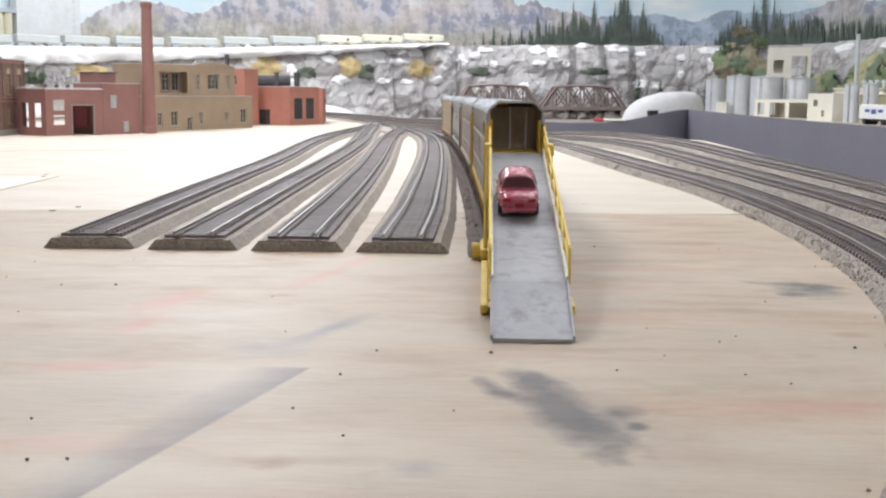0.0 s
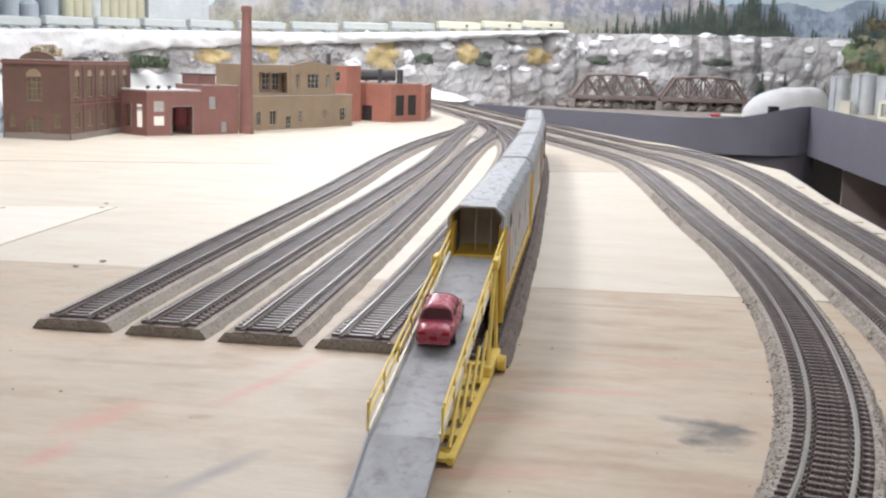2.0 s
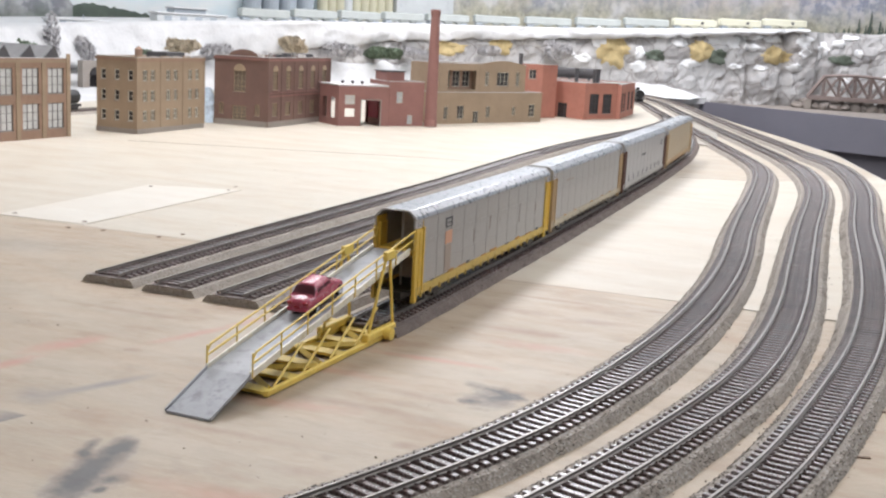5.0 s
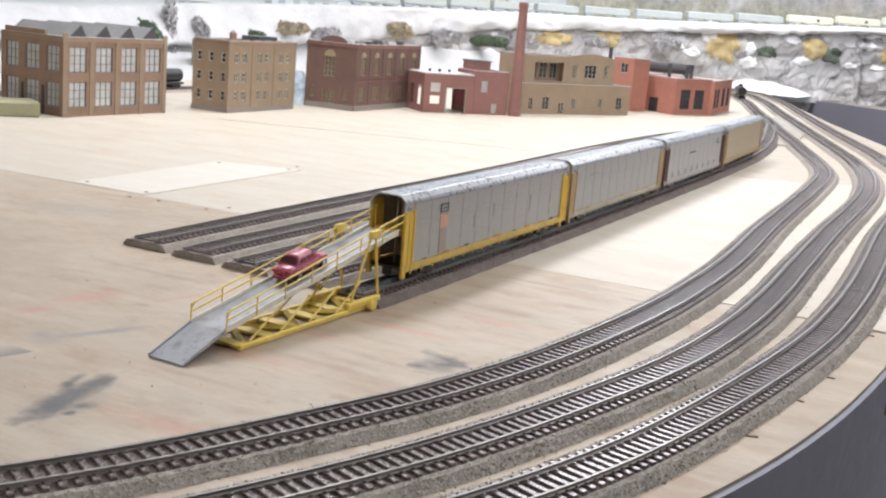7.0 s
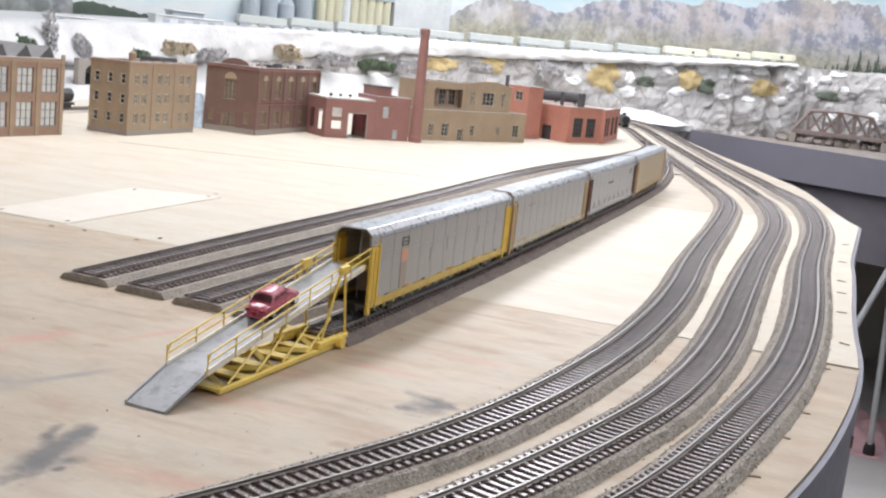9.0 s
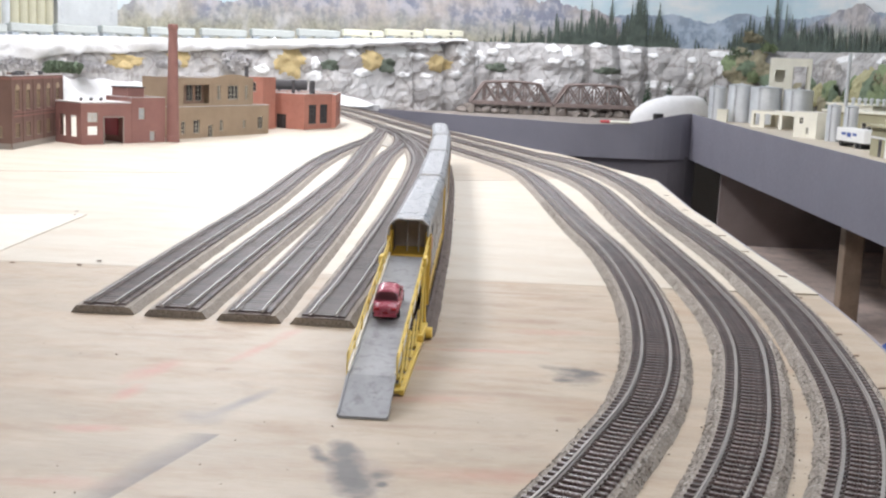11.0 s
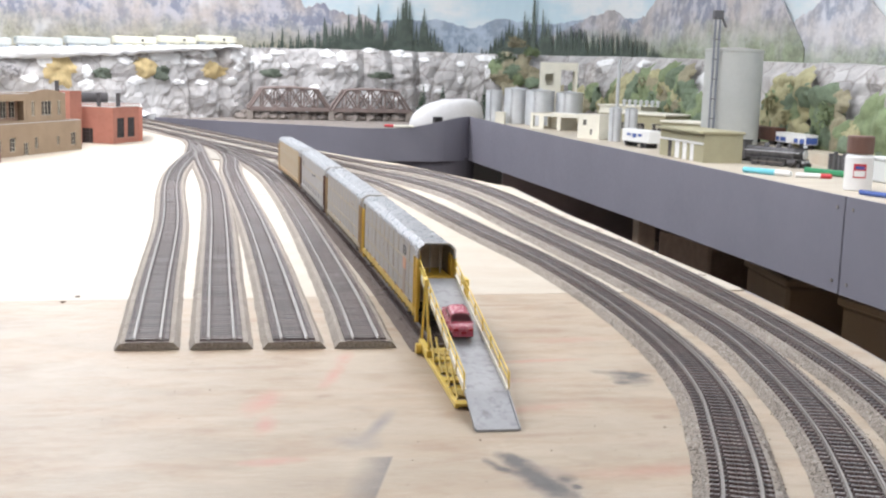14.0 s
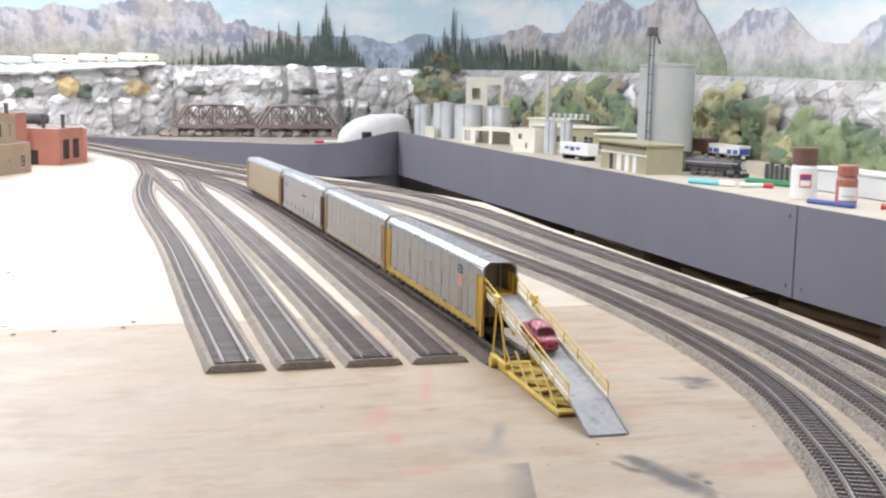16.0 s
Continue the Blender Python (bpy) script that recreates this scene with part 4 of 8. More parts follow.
def red_car():
    slope = math.degrees(math.atan2(0.0340, 0.180))
    yb = -0.0905
    zb = 0.0135 + 0.0340 * (yb + 0.160) / 0.180
    c = thing("toy_car", pose(0.2276, yb, zb + 0.0002) @ pose(0, 0, 0, slope, 0, 1.5), "glossy red four-door toy saloon car on the ramp", "toy car")
    c.scale = (0.84, 0.89, 0.92)
    # stations along the car: y, half width, sill, shoulder
    st = [(0.0000, 0.0066, 0.0046, 0.0086), (0.0010, 0.0080, 0.0032, 0.0100), (0.0035, 0.0091, 0.0025, 0.0109), (0.008, 0.0098, 0.0022, 0.0114), (0.015, 0.0101, 0.0022, 0.0115), (0.024, 0.0102, 0.0022, 0.0114), (0.032, 0.0100, 0.0022, 0.0110), (0.038, 0.0097, 0.0022, 0.0103), (0.043, 0.0091, 0.0024, 0.0092), (0.0465, 0.0080, 0.0028, 0.0080), (0.0485, 0.0066, 0.0036, 0.0068), (0.0492, 0.0050, 0.0044, 0.0060)]
    bm, rings = fresh(), []
    for y, w, z0, z1 in st:
        ring = []
        for i in range(20):
            a = 2 * math.pi * i / 20 - math.pi / 2
            ca, sa = math.cos(a), math.sin(a)
            px = math.copysign(abs(ca) ** 0.55, ca)
            pz = math.copysign(abs(sa) ** 0.60, sa)
            tuck = 0.90 if sa < -0.5 else 1.0 - 0.10 * max(0, pz)
            ring.append(bm.verts.new((w * px * tuck, y, (z0 + z1) / 2 + (z1 - z0) / 2 * pz)))
        rings.append(ring)
    for a, b in zip(rings, rings[1:]):
        for i in range(20):
            bm.faces.new((a[i], a[(i + 1) % 20], b[(i + 1) % 20], b[i]))
    bm.faces.new(rings[0]), bm.faces.new(rings[-1][::-1])
    rounded(part("body", bm, M_CARRED, c, smooth=True))

    # rounded cabin; the windows lie on the same curved surface, just proud of it
    def cab(y, a, lift=0.0):
        rise = min(1.0, max(0.0, (y - 0.0052) / 0.0095))
        fall = min(1.0, max(0.0, (0.0385 - y) / 0.0120))
        up = (rise * rise * (3 - 2 * rise)) * (fall * fall * (3 - 2 * fall))
        ca, sa = math.cos(a), math.sin(a)
        pz = abs(sa) ** 0.62
        half = 0.0092 - 0.0019 * pz * up + lift
        return (half * math.copysign(abs(ca) ** 0.50, ca), y, 0.0104 + (0.0066 * up + lift) * pz)

    def skin(y0, y1, a0, a1, ny, na, lift):
        k = fresh()
        g = [[k.verts.new(cab(y0 + (y1 - y0) * i / ny, a0 + (a1 - a0) * j / na, lift)) for j in range(na + 1)] for i in range(ny + 1)]
        for p, q in zip(g, g[1:]):
            for j in range(na):
                k.faces.new((p[j], p[j + 1], q[j + 1], q[j]))
        return k

    part("cabin", skin(0.0052, 0.0385, 0.0, math.pi, 30, 24, 0.0), M_CARRED, c, smooth=True)

    def glass(name, y0, y1, a0, a1):
        k = skin(y0, y1, a0 * math.pi, a1 * math.pi, 8, 10, 0.00028)
        bmesh.ops.solidify(k, geom=k.faces[:], thickness=0.0002)
        part(name, k, M_GLASSDK, c, smooth=True)

    glass("rear_window", 0.0080, 0.0122, 0.20, 0.80)
    glass("windscreen", 0.0285, 0.0348, 0.17, 0.83)
    for s in (-1, 1):
        lo, hi = (0.045, 0.125) if s > 0 else (0.955, 0.875)
        for y0, y1 in ((0.0118, 0.0190), (0.0200, 0.0285)):
            glass("side_window", y0, y1, lo, hi)
        part("tail_light", bbox(*sorted((s * 0.0040, s * 0.0078)), -0.0004, 0.0010, 0.0080, 0.0094, 0.0002), M_TAIL, c)
        for y in (0.0098, 0.0390):
            wheel = part("wheel", rod(fresh(), (s * 0.0074, y, 0.0036), (s * 0.0096, y, 0.0036), 0.0036, 18), M_RUBBER, c)
            part("hubcap", rod(fresh(), (s * 0.0095, y, 0.0036), (s * 0.0099, y, 0.0036), 0.0021, 12), M_CHROME, wheel)
    part("bumper", bbox(-0.0080, 0.0080, -0.0012, 0.0014, 0.0034, 0.0056, 0.0007), M_CARRED, c)
    part("rear_trim", bbox(-0.0022, 0.0022, -0.0014, -0.0011, 0.0062, 0.0075, 0.0001), M_TAIL, c)


red_car()

# ---- buildings along the back of the board ----
M_TANB = plain("tan_brick", (0.345, 0.255, 0.175), 0.85, vary=0.12, big=20, small=450, relief=0.5, dist=0.0004, dirt=(0.25, 0.18, 0.12), dirt_amount=0.35)
M_BROWNB = plain("brown_brick", (0.33, 0.215, 0.155), 0.85, vary=0.12, big=20, small=450, relief=0.5, dist=0.0004, dirt=(0.18, 0.10, 0.07), dirt_amount=0.35)
M_DARKB = plain("dark_red_brick", (0.190, 0.112, 0.090), 0.85, vary=0.16, big=20, small=450, relief=0.5, dist=0.0004, dirt=(0.13, 0.085, 0.072), dirt_amount=0.45)
M_REDB = plain("dull_red_brick", (0.275, 0.135, 0.115), 0.8, vary=0.12, big=20, small=450, relief=0.4, dist=0.0004, dirt=(0.20, 0.10, 0.085), dirt_amount=0.35)
M_CORAL = plain("bright_red_brick", (0.43, 0.185, 0.135), 0.8, vary=0.1, big=20, small=450, relief=0.4, dist=0.0004, dirt=(0.28, 0.09, 0.06), dirt_amount=0.35)
M_STONE = plain("grey_stone_base", (0.30, 0.265, 0.235), 0.85, vary=0.1, big=30, small=400)
M_FRAMEW = plain("cream_window_frame", (0.62, 0.58, 0.48), 0.6, vary=0.08, big=40)
M_PANE = plain("hazy_window_pane", (0.42, 0.45, 0.47), 0.15, vary=0.2, big=25, small=120, relief=0.02)
M_PANEDK = plain("dark_window_pane", (0.06, 0.055, 0.055), 0.15, vary=0.3, big=25, small=120, relief=0.02)
M_TAR = plain("tar_roof", (0.085, 0.08, 0.083), 0.85, vary=0.2, big=15)
M_GREYROOF = plain("grey_gravel_roof", (0.34, 0.32, 0.30), 0.9, vary=0.12, big=15, small=500, relief=0.5)


M_PANEBR = plain("brownish_window_pane", (0.20, 0.165, 0.13), 0.2, vary=0.25, big=25, small=120, relief=0.02)
M_FRAMEG = plain("grey_window_frame", (0.20, 0.185, 0.18), 0.6, vary=0.15, big=40)
# Clear panes with bright ground behind; that brightness is put into their colour.
M_PANEPALE = plain("pale_frosted_pane", (0.60, 0.60, 0.585), 0.2, vary=0.22, big=28, small=90, relief=0.02)
M_SLOPE = plain("slate_grey_roof", (0.215, 0.21, 0.21), 0.8, vary=0.15, big=20, small=300)
M_DEEPRED = plain("deep_red_lining", (0.34, 0.045, 0.06), 0.6, vary=0.15, big=40)
M_FRAMET = plain("tan_window_frame", (0.40, 0.30, 0.20), 0.6, vary=0.1, big=40)


M_SNOWE = plain("dusty_pale_roof_edge", (0.60, 0.57, 0.55), 0.9, vary=0.12, big=60)


def wall_with_holes(bm, length, height, thick, holes, m):
    """A wall along local x, face at y = 0 and thickness towards +y, with rectangular holes (x0, x1, z0, z1) cut right through."""
    xs = sorted({0, length, *(h[0] for h in holes), *(h[1] for h in holes)})
    zs = sorted({0, height, *(h[2] for h in holes), *(h[3] for h in holes)})
    solid = lambda i, k: 0 <= i < len(xs) - 1 and 0 <= k < len(zs) - 1 and not any(h[0] <= (xs[i] + xs[i + 1]) / 2 <= h[1] and h[2] <= (zs[k] + zs[k + 1]) / 2 <= h[3] for h in holes)
    cache = {}

    def v(x, y, z):
        key = (round(x, 6), y, round(z, 6))
        if key not in cache:
            cache[key] = bm.verts.new(m @ Vector((x, y, z)))
        return cache[key]

    for i in range(len(xs) - 1):
        for k in range(len(zs) - 1):
            if not solid(i, k):
                continue
            x0, x1, z0, z1 = xs[i], xs[i + 1], zs[k], zs[k + 1]
            bm.faces.new((v(x0, 0, z0), v(x1, 0, z0), v(x1, 0, z1), v(x0, 0, z1)))
            bm.faces.new((v(x0, thick, z1), v(x1, thick, z1), v(x1, thick, z0), v(x0, thick, z0)))
            for di, dk, a, b in ((-1, 0, (x0, z1), (x0, z0)), (1, 0, (x1, z0), (x1, z1)), (0, -1, (x0, z0), (x1, z0)), (0, 1, (x1, z1), (x0, z1))):
                if not solid(i + di, k + dk):
                    bm.faces.new((v(a[0], thick, a[1]), v(b[0], thick, b[1]), v(b[0], 0, b[1]), v(a[0], 0, a[1])))
    return bm


def window(parent, x0, x1, z0, z1, m, cols=2, rows=2, frame_mat=None, pane_mat=None, depth=0.0012, bar=0.0006, sill=True):
    """A framed window with glazing bars set back in a wall's hole."""
    b = bar
    wd, ht = x1 - x0, z1 - z0
    lights = [(wd * i / cols + b * (0.5 if i else 1.4), wd * (i + 1) / cols - b * (0.5 if i < cols - 1 else 1.4), ht * k / rows + b * (0.5 if k else 1.4), ht * (k + 1) / rows - b * (0.5 if k < rows - 1 else 1.4)) for i in range(cols) for k in range(rows)]
    bm = wall_with_holes(fresh(), wd, ht, 0.0009, lights, m @ Matrix.Translation((x0, depth, z0)))
    w = part("window", bm, frame_mat or M_FRAMEW, parent)
    part("pane", transformed(box(fresh(), x0 + b, x1 - b, depth + 0.0010, depth + 0.0013, z0 + b, z1 - b), m), pane_mat or M_PANE, w)
    if sill:
        part("sill", transformed(box(fresh(), x0 - 0.0006, x1 + 0.0006, -0.0008, depth, z0 - 0.0010, z0 - 0.0001), m), M_STONE, w)
    return w


def transformed(bm, m):
    bm.transform(m)
    return bm


def faces_of(L, D):
    """Poses of the four walls of a block with corner at the origin: front along +x, facing -y."""
    return {"front": Matrix.Identity(4), "right": pose(L, 0, 0, 0, 0, 90), "back": pose(L, D, 0, 0, 0, 180), "left": pose(0, D, 0, 0, 0, -90)}


def block(house, L, D, H, mat, holes=None, base=0.0, roof=M_GREYROOF, at=None, thick=0.002, parapet=0.004, glaze=None, z=0.0, name="wall", cornice=None):
    """One block of a house: four walls with their openings, windows in them, a sunk roof and a parapet."""
    at = at or Matrix.Identity(4)
    holes = holes or {}
    glaze = glaze or {}
    for side, m in faces_of(L, D).items():
        length = L if side in ("front", "back") else D
        hs = [tuple(h) for h in holes.get(side, [])]
        inset = 0 if side in ("front", "back") else thick
        bm = fresh()
        mm = at @ m
        if inset:
            mm = mm @ Matrix.Translation((thick, 0, 0))
            hs = [(a - thick, b - thick, c, d) for a, b, c, d in hs]
            length -= 2 * thick
        wall_with_holes(bm, length, H, thick, hs, mm)
        part(name, bm, mat, house)
        g = glaze.get(side, {})
        if g is not None:
            for h in hs:
                if h[3] - h[2] < 0.3:
                    window(house, *h, mm, **g)
        if cornice:
            part("cornice", transformed(box(fresh(), -0.0015 if not inset else 0, length + 0.0015 if not inset else length, -0.0018, -0.0001, H - 0.006, H - 0.002), mm), cornice, house)
        if base:
            part("plinth", transformed(box(fresh(), -0.0008 if not inset else 0, length + 0.0008 if not inset else length, -0.0010, -0.0001, 0, base), mm), M_STONE, house)
    for side, m in faces_of(L, D).items():
        run = L if side in ("front", "back") else D
        cut = 0 if side in ("front", "back") else thick
        part("parapet_cap", transformed(box(fresh(), cut, run - cut, -0.0004, thick + 0.0004, H + 0.0001, H + 0.0011), at @ m), M_SNOWE, house, "dusty pale parapet capping")
    part("roof", transformed(box(fresh(), thick, L - thick, thick, D - thick, H - parapet - 0.001, H - parapet), at), roof, house)
    return house


def row(n, length, w, z0, z1, start=None):
    step = length / n
    return [(step * (i + 0.5) - w / 2, step * (i + 0.5) + w / 2, z0, z1) for i in range(n)]


def heading(a, b):
    """Pose at a with local +x towards b."""
    return Matrix.Translation((a[0], a[1], 0)) @ Matrix.Rotation(math.atan2(b[1] - a[1], b[0] - a[0]), 4, "Z")


# tan factory with a saw-tooth roof
def sawtooth_factory():
    L, D, H = 0.205, 0.142, 0.118
    h = thing("factory_building", heading((-0.682, 0.545), (-0.680, 0.75)), "tan brick factory model with tall windows and saw-tooth roof", "model building", "model buildings")
    win = row(4, L, 0.033, 0.014, 0.052) + row(4, L, 0.033, 0.066, 0.104)
    side = [(0.012, 0.040, 0.014, 0.050), (0.056, 0.086, 0.014, 0.050), (0.102, 0.130, 0.014, 0.050), (0.012, 0.040, 0.066, 0.104), (0.056, 0.086, 0.066, 0.104), (0.102, 0.130, 0.066, 0.104)]
    look_of = dict(cols=3, rows=3, frame_mat=M_FRAMEG, pane_mat=M_PANEPALE, depth=0.0016, bar=0.0008)
    block(h, L, D, H, M_BROWNB, {"front": win, "left": side, "right": side}, glaze={s: look_of for s in ("front", "left", "right")}, roof=M_GREYROOF, cornice=M_TANB, thick=0.003)
    for i in range(5):
        part("pilaster", bbox(L * i / 4 - 0.0042, L * i / 4 + 0.0042, -0.0016, -0.0001, 0, H + (0.007 if i in (0, 4) else -0.006), 0.0004), M_TANB, h)
    left = faces_of(L, D)["left"]
    part("raised_parapet", transformed(bbox(0.010, 0.100, -0.0010, 0.0028, H + 0.0012, H + 0.0085, 0.0004), left), M_BROWNB, h, "raised brick parapet on the end wall")
    for x in (0.047, 0.093):
        part("side_door", transformed(bbox(x, x + 0.006, -0.0012, -0.0002, 0.0, 0.044, 0.0003), left), M_TAR, h, "narrow dark doorway")
    for i in range(4):
        x0 = 0.008 + i * 0.049
        prof = ((x0, H - 0.0039), (x0 + 0.040, H - 0.0039), (x0 + 0.027, H + 0.0185))
        for name, y0, y1, mat, word in (("roof_monitor", 0.0062, D - 0.006, M_SLOPE, "grey sloping saw-tooth roof"), ("monitor_gable", 0.0046, 0.0061, M_TAR, "dark triangular end of the roof monitor")):
            bm = fresh()
            a = [bm.verts.new((x, y0, z)) for x, z in prof]
            b = [bm.verts.new((x, y1, z)) for x, z in prof]
            bm.faces.new(a), bm.faces.new(b[::-1])
            for k in range(3):
                bm.faces.new((a[k], b[k], b[(k + 1) % 3], a[(k + 1) % 3]))
            part(name, bm, mat, h, word)


def apartment_block():
    L, D, H = 0.195, 0.078, 0.122
    h = thing("apartment_building", heading((-0.640, 0.863), (-0.650, 1.058)), "three-storey tan brick block model with paired windows", "model building", "model buildings")
    def pairs(n, z0, z1):
        out = []
        for i in range(n):
            c = L * (i + 0.5) / n
            out += [(c - 0.0165, c - 0.0050, z0, z1), (c + 0.0050, c + 0.0165, z0, z1)]
        return out
    fr = pairs(3, 0.020, 0.037) + pairs(3, 0.052, 0.069) + pairs(3, 0.085, 0.102)
    lf = row(3, D, 0.010, 0.020, 0.037) + row(3, D, 0.010, 0.052, 0.069) + row(3, D, 0.010, 0.085, 0.102)
    block(h, L, D, H, M_TANB, {"front": fr, "left": lf}, base=0.008, glaze={"front": dict(cols=2, rows=2, pane_mat=M_PANEDK, bar=0.0009), "left": dict(cols=1, rows=2, pane_mat=M_PANEDK, bar=0.0009)}, cornice=M_BROWNB)
    for i in range(4):
        part("pilaster", bbox(L * i / 3 - 0.0022, L * i / 3 + 0.0022, -0.0012, -0.0001, 0.008, H + 0.001, 0.0004), M_TANB, h)
    part("roof_shed", bbox(0.11, 0.165, 0.02, 0.06, H - 0.004, H + 0.008, 0.0008), M_TAR, h)
    for i in range(6):
        part("parapet_cap", bbox(L * i / 6 + 0.001, L * (i + 0.7) / 6, 0.0002, 0.0022, H + 0.0002, H + 0.0028, 0.0003), M_STONE if i % 2 else M_TANB, h, "worn parapet capping")
    part("water_butt", lathe(fresh(), [(0.006, H - 0.004), (0.0065, H + 0.012), (0.0005, H + 0.017)], 12, (0.06, 0.04)), M_BROWNB, h)


def brick_hall():
    L, D, H = 0.262, 0.112, 0.126
    h = thing("brick_hall", heading((-0.580, 1.158), (-0.600, 1.420)), "dark red brick hall model with arched windows and stone base", "model building", "model buildings")
    fr = row(5, L, 0.020, 0.020, 0.044) + row(5, L, 0.020, 0.068, 0.102)
    lf = [(0.038, 0.067, 0.010, 0.036), (0.040, 0.065, 0.062, 0.100), (0.010, 0.020, 0.020, 0.040), (0.085, 0.095, 0.020, 0.040)]
    block(h, L, D, H, M_DARKB, {"front": fr, "left": lf}, base=0.010, glaze={"front": dict(cols=3, rows=5, pane_mat=M_PANEBR, frame_mat=M_FRAMET), "left": dict(cols=3, rows=4, pane_mat=M_PANEBR, frame_mat=M_FRAMET)}, cornice=M_REDB)
    for i in range(6):
        part("pilaster", bbox(L * i / 5 - 0.003, L * i / 5 + 0.003, -0.0014, -0.0001, 0.010, H, 0.0004), M_DARKB, h)
    part("string_course", bbox(0.003, L - 0.003, -0.0022, -0.0002, 0.055, 0.058, 0.0004), M_REDB, h)
    bm = fresh()
    n = 12
    arc = [(0.0225 + 0.03 * (1 - math.cos(math.pi * i / n)), H - 0.001 + 0.014 * math.sin(math.pi * i / n)) for i in range(n + 1)]
    a = [bm.verts.new((0.0, y, z)) for y, z in arc]
    b = [bm.verts.new((0.002, y, z)) for y, z in arc]
    bm.faces.new(a), bm.faces.new(b[::-1])
    for i in range(n + 1):
        bm.faces.new((a[i], b[i], b[(i + 1) % (n + 1)], a[(i + 1) % (n + 1)]))
    part("arched_gable", bm, M_DARKB, h)
    def arch_head(x, z, r, m):
        bm = fresh()
        fan = [(x + r * math.cos(math.pi * q / 10), z + r * math.sin(math.pi * q / 10)) for q in range(11)]
        a = [bm.verts.new((px, -0.0009, pz)) for px, pz in fan]
        b = [bm.verts.new((px, -0.0001, pz)) for px, pz in fan]
        bm.faces.new(a), bm.faces.new(b[::-1])
        for q in range(11):
            bm.faces.new((a[q], b[q], b[(q + 1) % 11], a[(q + 1) % 11]))
        part("arch_head", transformed(bm, m), M_FRAMET, h, "tan arched window head")
    for x0, x1, z0, z1 in row(5, L, 0.020, 0.068, 0.102):
        arch_head((x0 + x1) / 2, 0.1022, 0.0098, Matrix.Identity(4))
        part("window_ledge", bbox(x0 - 0.001, x1 + 0.001, -0.0030, -0.0010, 0.0655, 0.0672, 0.0003), M_REDB, h, "dull red window ledge")
    arch_head(0.0525, 0.1002, 0.0123, faces_of(L, D)["left"])
    part("string_course", bbox(0.003, L - 0.003, -0.0026, -0.0002, 0.0615, 0.0632, 0.0004), M_REDB, h)
    for x, y, w, z in ((0.03, 0.03, 0.010, 0.006), (0.085, 0.02, 0.014, 0.005), (0.13, 0.03, 0.018, 0.007), (0.19, 0.025, 0.012, 0.005), (0.23, 0.03, 0.015, 0.006)):
        part("roof_box", bbox(x, x + w, y, y + 0.012, H - 0.0039, H + z, 0.0006), M_TAR if w > 0.012 else M_SNOWE, h)
    for i in range(4):
        part("roof_vent", lathe(fresh(), [(0.004, H - 0.004), (0.004, H + 0.004), (0.005, H + 0.0045), (0.003, H + 0.007)], 10, (0.05 + i * 0.05, 0.05)), M_GREYROOF, h)


def engine_house():
    L1, L2, D = 0.112, 0.079, 0.085
    h = thing("engine_house", heading((-0.522, 1.318), (-0.413, 1.475)), "dull red brick boiler house model with open doorway", "model building", "model buildings")
    block(h, L1, D, 0.077, M_REDB, {"front": [(0.014, 0.036, 0.018, 0.034), (0.014, 0.036, 0.042, 0.060), (0.050, 0.092, 0.0, 0.050)], "back": [(0.008, 0.100, 0.0, 0.062)], "left": [(0.014, 0.034, 0.014, 0.054), (0.050, 0.070, 0.014, 0.054)]}, glaze={"front": None, "back": None, "left": None}, parapet=0.003)
    part("lining", bbox(0.1080, 0.1098, 0.040, D - 0.003, 0.012, 0.062, 0.0003), M_DEEPRED, h, "deep red inner partition")
    part("door_frame", box(box(box(fresh(), 0.048, 0.050, -0.0012, -0.0001, 0, 0.052), 0.092, 0.094, -0.0012, -0.0001, 0, 0.052), 0.0501, 0.0919, -0.0012, -0.0001, 0.0501, 0.052), M_STONE, h, "pale frame round the doorway")
    window(h, 0.014, 0.036, 0.042, 0.060, Matrix.Identity(4), cols=2, rows=2, pane_mat=M_PANEPALE, sill=False)
    block(h, L2, D, 0.088, M_REDB, {"front": [(0.016, 0.030, 0.046, 0.068), (0.042, 0.054, 0.004, 0.022)]}, glaze={"front": dict(cols=2, rows=2, sill=False)}, at=Matrix.Translation((L1 + 0.0005, 0, 0)))
    part("roof_house", bbox(L1 + 0.004, L1 + 0.044, 0.02, 0.07, 0.0825, 0.106, 0.0008), M_REDB, h)
    part("roof_house_cap", bbox(L1 + 0.002, L1 + 0.046, 0.018, 0.072, 0.1061, 0.1082, 0.0005), M_TAR, h)
    part("roof_edge", bbox(-0.001, L1, 0.003, D - 0.003, 0.0784, 0.0800, 0.0004), M_SNOWE, h, "pale flat roof slab")
    for i in range(3):
        part("roof_vent", lathe(fresh(), [(0.003, 0.0765), (0.003, 0.083), (0.0045, 0.0835), (0.002, 0.086)], 10, (0.03 + i * 0.022, 0.045)), M_TAR, h)


def chimney():
    c = thing("brick_chimney", pose(-0.401, 1.487, 0), "tall round dull red brick chimney beside the boiler house", "chimney")
    part("shaft", lathe(fresh(), [(0.0135, 0), (0.0135, 0.012), (0.0125, 0.013), (0.0088, 0.222), (0.0100, 0.2225), (0.0104, 0.231), (0.0088, 0.2315), (0.0085, 0.233)], 28), M_REDB, c, smooth=False)


